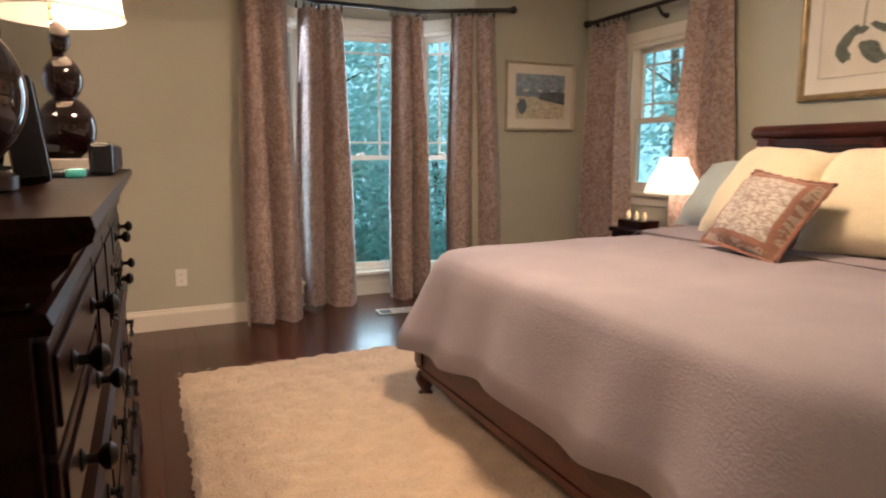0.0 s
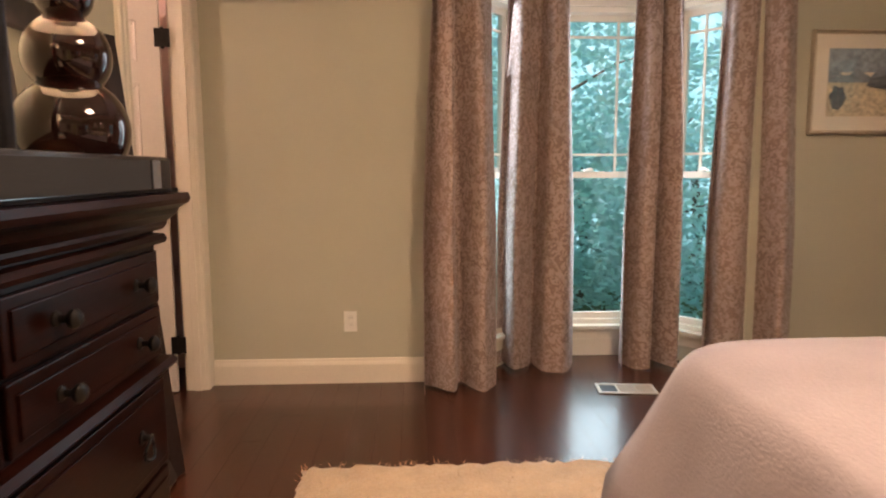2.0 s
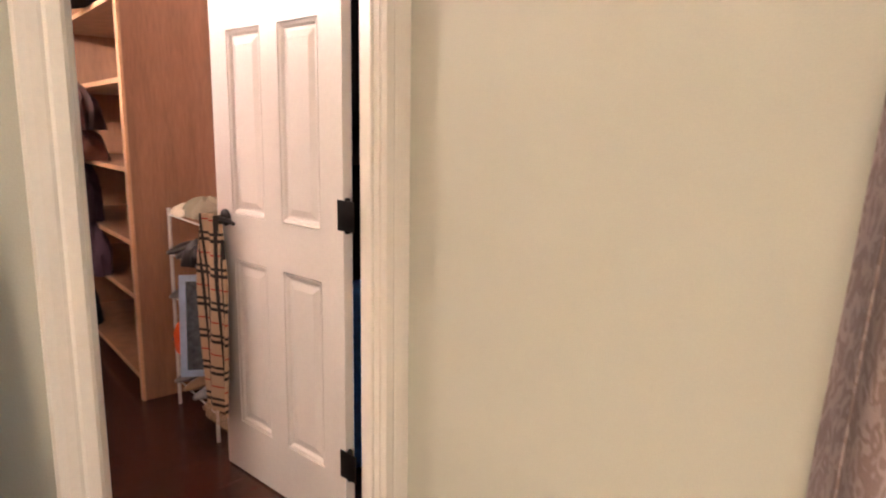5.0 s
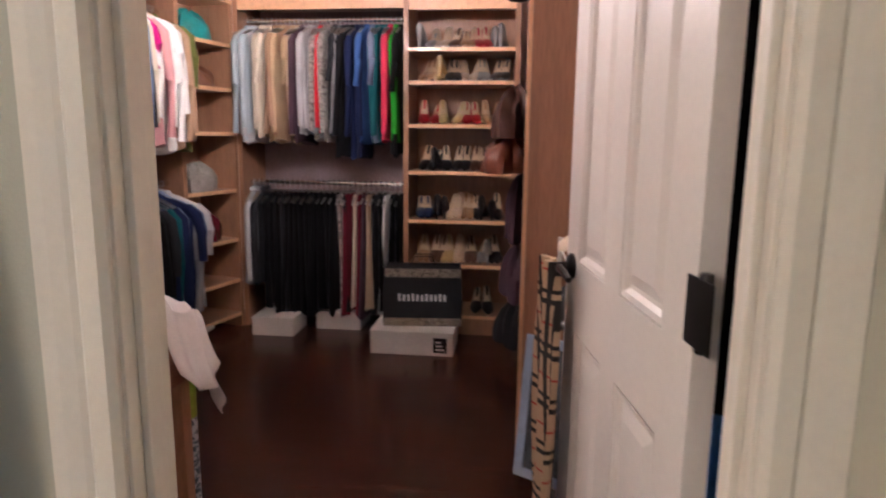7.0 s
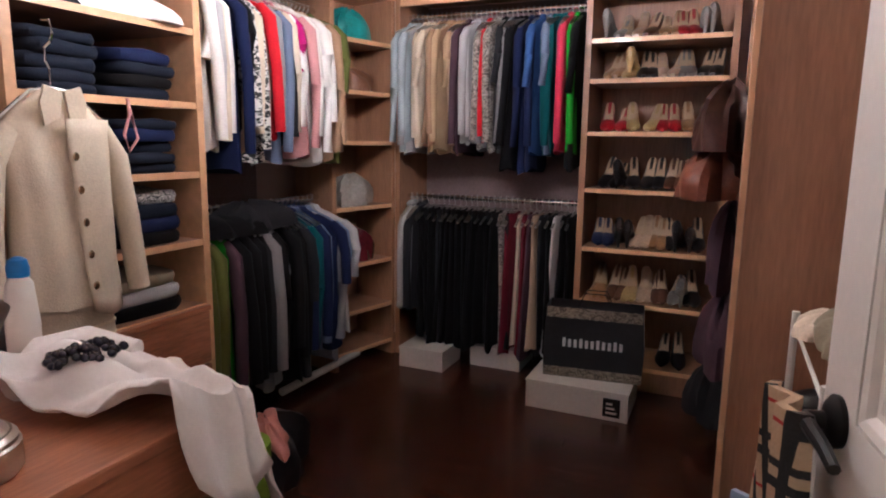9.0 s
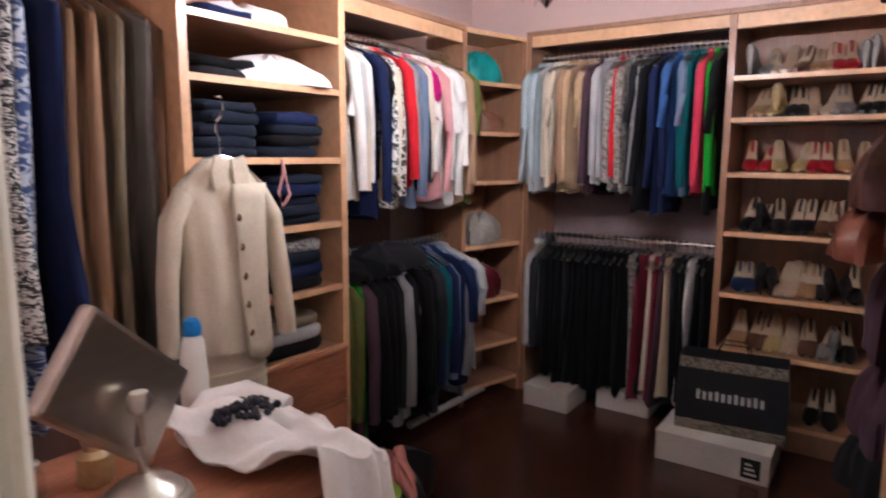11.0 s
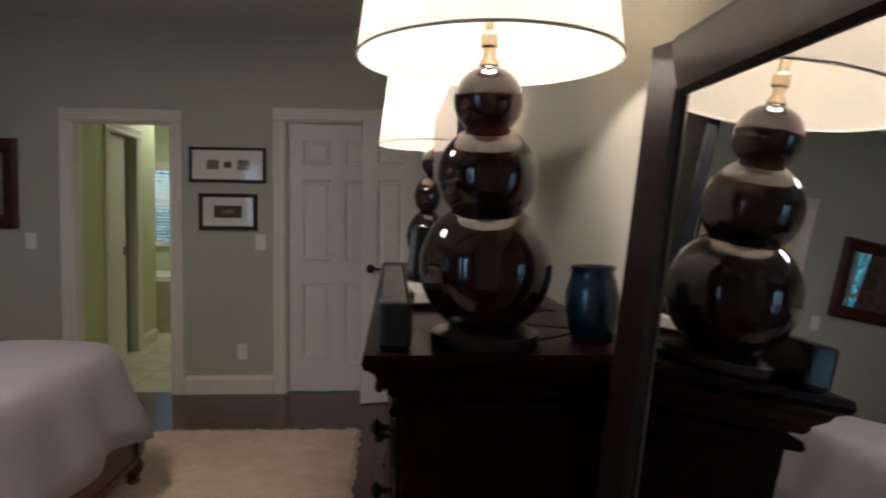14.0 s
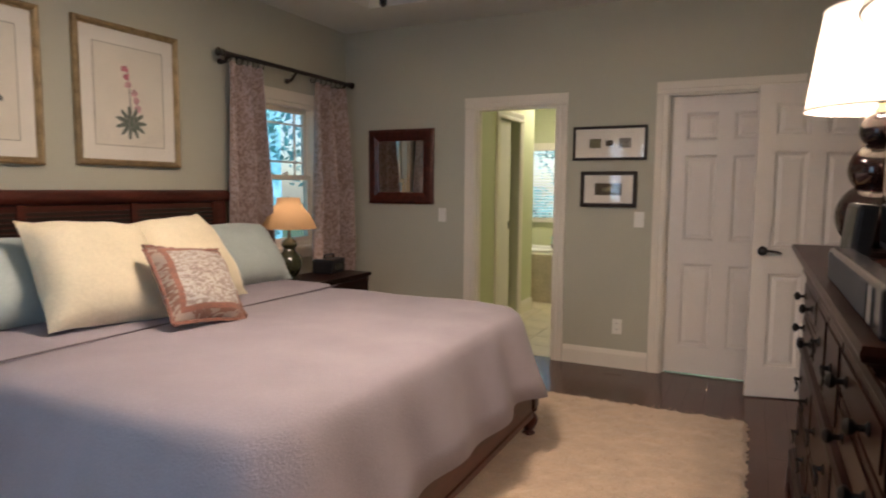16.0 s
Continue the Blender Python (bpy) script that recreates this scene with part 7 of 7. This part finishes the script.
be = thing("bead_necklace", pose(-0.775, -1.475, 0.862), "heap of dark glossy beads on the white top", "necklace")
r7 = random.Random(4)
BEAD = mat("dark_bead", (0.02, 0.02, 0.035), 0.15, var=0.2, bump=0.0)
bm = bmesh.new()
bmesh.ops.create_icosphere(bm, subdivisions=2, radius=0.009)
bead_me = bpy.data.meshes.new("bead")
bm.to_mesh(bead_me)
bm.free()
bead_me.materials.append(BEAD)
bead_me.shade_smooth()
for k in range(60):
    a, q = r7.uniform(0, math.tau), math.sqrt(r7.random())
    ob = new("bead", bead_me)
    ob.parent = be
    ob.location = (0.075 * q * math.cos(a), 0.05 * q * math.sin(a), 0.022 * (1 - q) + r7.uniform(0, 0.008))
tb = thing("tote_bag", pose(-1.13, -1.52, 0.0, 0, 0, 12), "green and blue printed tote bag beside the vanity", "bag")
for z0, z1, mt_ in ((0.0, 0.36, damask("blue_scroll_print", (0.03, 0.08, 0.12), (0.45, 0.55, 0.60), 24)), (0.3605, 0.52, mat("lime_fabric", (0.22, 0.34, 0.02), 0.8))):
    bm = bmesh.new()
    rings(bm, [[(0.09 * math.cos(k * math.tau / 24) * (1 + 0.08 * math.sin(k)), 0.16 * math.sin(k * math.tau / 24), z) for k in range(24)] for z in (z0, (z0 + z1) / 2, z1)])
    part("side", bm, mt_, tb, smooth=True)
# heap on the floor before the hanging clothes
rumpled("garment_bag", pose(-1.80, -1.93, 0.001, 0, 0, 25), mat("black_nylon", (0.012, 0.012, 0.016), 0.45, var=0.3, bump=0.3, bscale=20), 0.46, 0.36, 0.22, "slumped black nylon bag on the floor", "bag", 31)
rumpled("towel", pose(-1.74, -1.83, 0.20, 14, 0, 50), mat("salmon_towel", (0.50, 0.20, 0.17), 0.9, var=0.12, fine=160, bump=0.5), 0.36, 0.11, 0.06, "pink towel lying on the black bag", "towel", 32)

# ---- boxes and the shopping bag ----
wbx = thing("carton", pose(-3.03, -0.94, 0, 0, 0, 0), "flat white cardboard carton on the floor", "box")
CARTON = mat("white_carton", (0.62, 0.58, 0.53), 0.7, var=0.06, bump=0.1)
boxpart("body", CARTON, wbx, (-0.17, 0.165, -0.245, 0.245, 0.0, 0.135), 0.004)
boxpart("lid", CARTON, wbx, (-0.172, 0.168, -0.248, 0.248, 0.1355, 0.142), 0.002)
boxpart("printed_label", BLACKP, wbx, (0.1655, 0.1665, 0.13, 0.21, 0.02, 0.11))
for k in range(3):
    boxpart("print_bar", CARTON, wbx, (0.1668, 0.1676, 0.145, 0.195 - 0.01 * k, 0.035 + 0.022 * k, 0.045 + 0.022 * k))
sg = thing("shopping_bag", pose(-3.06, -0.90, 0.143, 0, 0, 6), "black paper shopping bag on the white carton", "bag")
PAPERBLK = mat("black_bag_paper", (0.012, 0.013, 0.016), 0.45, var=0.2, scale=10, bump=0.2, bscale=14)
rows = []
for z, k in ((0.0, 1.0), (0.16, 1.02), (0.36, 0.97)):
    rows.append([(sx * 0.075 * k, sy * 0.235 * k, z) for sx, sy in ((-1, -1), (1, -1), (1, 1), (-1, 1))])
bm = bmesh.new()
rings(bm, rows, cap=False)
bm.faces.new([v for v in list(bm.verts)[:4]])
bg = part("body", bm, PAPERBLK, sg)
LEOP = damask("leopard_print_paper", (0.10, 0.08, 0.06), (0.30, 0.26, 0.20), 70)
boxpart("print_band", LEOP, sg, (0.0755, 0.0775, -0.226, 0.226, 0.30, 0.352))
boxpart("print_band", LEOP, sg, (0.0770, 0.0790, -0.234, 0.234, 0.003, 0.05))
LETTER = mat("white_bag_print", (0.62, 0.62, 0.62), 0.6)
for k in range(11):
    hgt = 0.040 if k % 3 else 0.046
    boxpart("print_bar", LETTER, sg, (0.0772, 0.0780, -0.145 + 0.027 * k, -0.130 + 0.027 * k, 0.155, 0.155 + hgt))
for x in (-0.04, 0.04):
    bm = bmesh.new()
    tube(bm, [(x, -0.08, 0.35), (x, -0.05, 0.42), (x, 0.05, 0.42), (x, 0.08, 0.35)], 0.003, 6)
    part("handle", bm, BLACKP, sg)
for k, (x, y, w) in enumerate(((-3.22, -1.875, 0.27), (-3.42, -1.5, 0.3))):
    sbx = thing("shoe_box", pose(x, y, 0), "low white shoe box under the hanging clothes", "box", "shoe boxes")
    boxpart("body", CARTON, sbx, (-0.15, 0.12, -w / 2, w / 2, 0, 0.105), 0.003)
    boxpart("lid", CARTON, sbx, (-0.153, 0.123, -w / 2 - 0.003, w / 2 + 0.003, 0.1055, 0.12), 0.003)

# ---- things behind the closet door ----
rk = thing("wire_rack", pose(0, 0.07, 0), "white wire shoe rack behind the closet door", "rack")
for x in (-1.50, -1.02):
    for y in (-0.27, 0.02):
        bm = bmesh.new()
        tube(bm, [(x, y, 0), (x, y, 0.93)], 0.008, 8)
        part("upright", bm, WHITEP, rk, smooth=True)
for z in (0.12, 0.32, 0.52, 0.72, 0.90):
    for k in range(6):
        bm = bmesh.new()
        y = -0.27 + 0.058 * k
        tube(bm, [(-1.50, y, z), (-1.02, y, z)], 0.004, 6)
        part("wire", bm, WHITEP, rk, smooth=True)
for k, (z, ks) in enumerate(((0.126, ("grey", "tan")), (0.326, ("navy", "red")), (0.526, ("grey", "nude")), (0.726, ("black", "black")))):
    for q, c_ in enumerate(ks * 2):
        shoe(pose(-1.44 + 0.12 * q, -0.235, z, 0, 0, 90), LEATHERS[c_], 0.03, "%s low shoe on the wire rack" % c_)
rumpled("blanket", pose(-1.30, -0.10, 0.906), cloth_mat("khaki"), 0.24, 0.18, 0.08, "knotted khaki scarf heaped on the rack", "scarf", 41)
rumpled("scarf_heap", pose(-1.42, -0.15, 0.906), cloth_mat("cream"), 0.15, 0.12, 0.045, "cream knitted scarf on the rack", "scarf", 42)
rumpled("cap", pose(-1.14, -0.19, 0.732), LEATHERS["black"], 0.17, 0.12, 0.10, "black patent bag on the rack", "bag", 43)
rumpled("orange_bag", pose(-1.24, -0.20, 0.332), mat("orange_nylon", (0.70, 0.10, 0.02), 0.6), 0.2, 0.14, 0.17, "bright orange pouch on the rack", "bag", 44)
pf = thing("photo_stand", pose(-0.985, -0.225, 0.52, -8, 0, 60), "pale blue picture frame propped on the rack", "picture frame")
bm = bmesh.new()
rings_closed(bm, [[(-a, -o, -b), (a, -o, -b), (a, -o, b), (-a, -o, b)] for o, a, b in ((0, 0.11, 0.20), (0.014, 0.11, 0.20), (0.014, 0.085, 0.175), (0, 0.085, 0.175))])
part("frame", bm, mat("pale_blue_frame", (0.42, 0.55, 0.72), 0.4), pf)
boxpart("photo", INK["hill"], pf, (-0.086, 0.086, -0.006, -0.002, -0.176, 0.176))


def plaid(name):
    m = mat(name, (0.52, 0.36, 0.22), 0.85, var=0.05, fine=180, bump=0.3)
    t = m.node_tree
    b = t.nodes["Principled BSDF"]
    cur = b.inputs["Base Color"].links[0].from_socket
    tc = t.nodes.new("ShaderNodeTexCoord")
    sep = t.nodes.new("ShaderNodeSeparateXYZ")
    t.links.new(tc.outputs["Object"], sep.inputs[0])
    for axis, period, lo, hi, colr in (("Z", 0.125, 0.10, 0.20, (0.02, 0.018, 0.016)), ("Z", 0.125, 0.30, 0.38, (0.02, 0.018, 0.016)), ("Z", 0.125, 0.72, 0.76, (0.40, 0.03, 0.02)), ("X", 0.11, 0.42, 0.54, (0.02, 0.018, 0.016)), ("X", 0.11, 0.62, 0.70, (0.02, 0.018, 0.016))):
        d = t.nodes.new("ShaderNodeMath")
        d.operation = "DIVIDE"
        d.inputs[1].default_value = period
        t.links.new(sep.outputs[axis], d.inputs[0])
        f = t.nodes.new("ShaderNodeMath")
        f.operation = "FRACT"
        t.links.new(d.outputs[0], f.inputs[0])
        g = t.nodes.new("ShaderNodeMath")
        g.operation = "COMPARE"
        g.inputs[1].default_value, g.inputs[2].default_value = (lo + hi) / 2, (hi - lo) / 2
        t.links.new(f.outputs[0], g.inputs[0])
        mx = t.nodes.new("ShaderNodeMixRGB")
        mx.inputs[2].default_value = (*colr, 1)
        t.links.new(g.outputs[0], mx.inputs[0])
        t.links.new(cur, mx.inputs[1])
        cur = mx.outputs[0]
    t.links.new(cur, b.inputs["Base Color"])
    return m


sc = thing("plaid_scarf", pose(-0.80, -0.262, 0, 0, 0, 6), "tan checked wool scarf hanging from the door handle", "scarf")
PL = plaid("tan_check_wool")
rows = []
for f in range(16):
    z = 0.985 - 0.74 * f / 15
    w = 0.055 + 0.035 * min(1, f / 5)
    front = [(x * w * 1.0, -0.018 - 0.012 * math.sin(k * 1.5 + f * 0.25), z) for k, x in enumerate((-1, -0.7, -0.4, -0.1, 0.2, 0.5, 0.8, 1))]
    rows.append(front + [(x, y + 0.014, z) for x, y, z in reversed(front)])
bm = bmesh.new()
rings(bm, rows)
part("cloth", bm, PL, sc, smooth=True)
bm = bmesh.new()
for k in range(14):
    x = -0.085 + 0.013 * k
    tube(bm, [(x, -0.02, 0.245), (x + 0.003, -0.021, 0.19)], 0.002, 5)
part("fringe", bm, cloth_mat("beige"), sc)
bb = thing("storage_bag", pose(-0.62, 0.12, 0.0), "bright blue storage bag behind the open door", "bag")
bm = bmesh.new()
box(bm, -0.16, 0.16, -0.12, 0.12, 0.0, 0.75, 0.05)
part("body", bm, mat("bright_blue_plastic", (0.05, 0.28, 0.85), 0.5, var=0.15), bb)

# added black form, no known coat: keeps the gap at the door hinges dark
gb = thing("coat", pose(-0.62, 0.12, 0.751), "black coat-shaped filler added to darken the gap behind the open door", "coat")
rows = []
for f, a, b in ((0.0, 0.15, 0.14), (0.3, 0.145, 0.135), (0.7, 0.14, 0.13), (0.98, 0.15, 0.12), (1.08, 0.12, 0.06), (1.14, 0.04, 0.04)):
    rows.append([(a * math.cos(k * math.tau / 28), b * math.sin(k * math.tau / 28) * (1 + 0.15 * math.sin(k * 2.3)), f) for k in range(28)])
bm = bmesh.new()
rings(bm, rows)
part("body", bm, cloth_mat("black"), gb, smooth=True)
for s_ in (-1, 1):
    bm = bmesh.new()
    tube(bm, [(s_ * 0.13, 0, 1.02), (s_ * 0.165, 0, 0.9), (s_ * 0.17, 0.01, 0.6), (s_ * 0.165, 0.02, 0.42)], [0.045, 0.05, 0.045, 0.04], 12)
    part("sleeve", bm, cloth_mat("black"), gb, smooth=True)
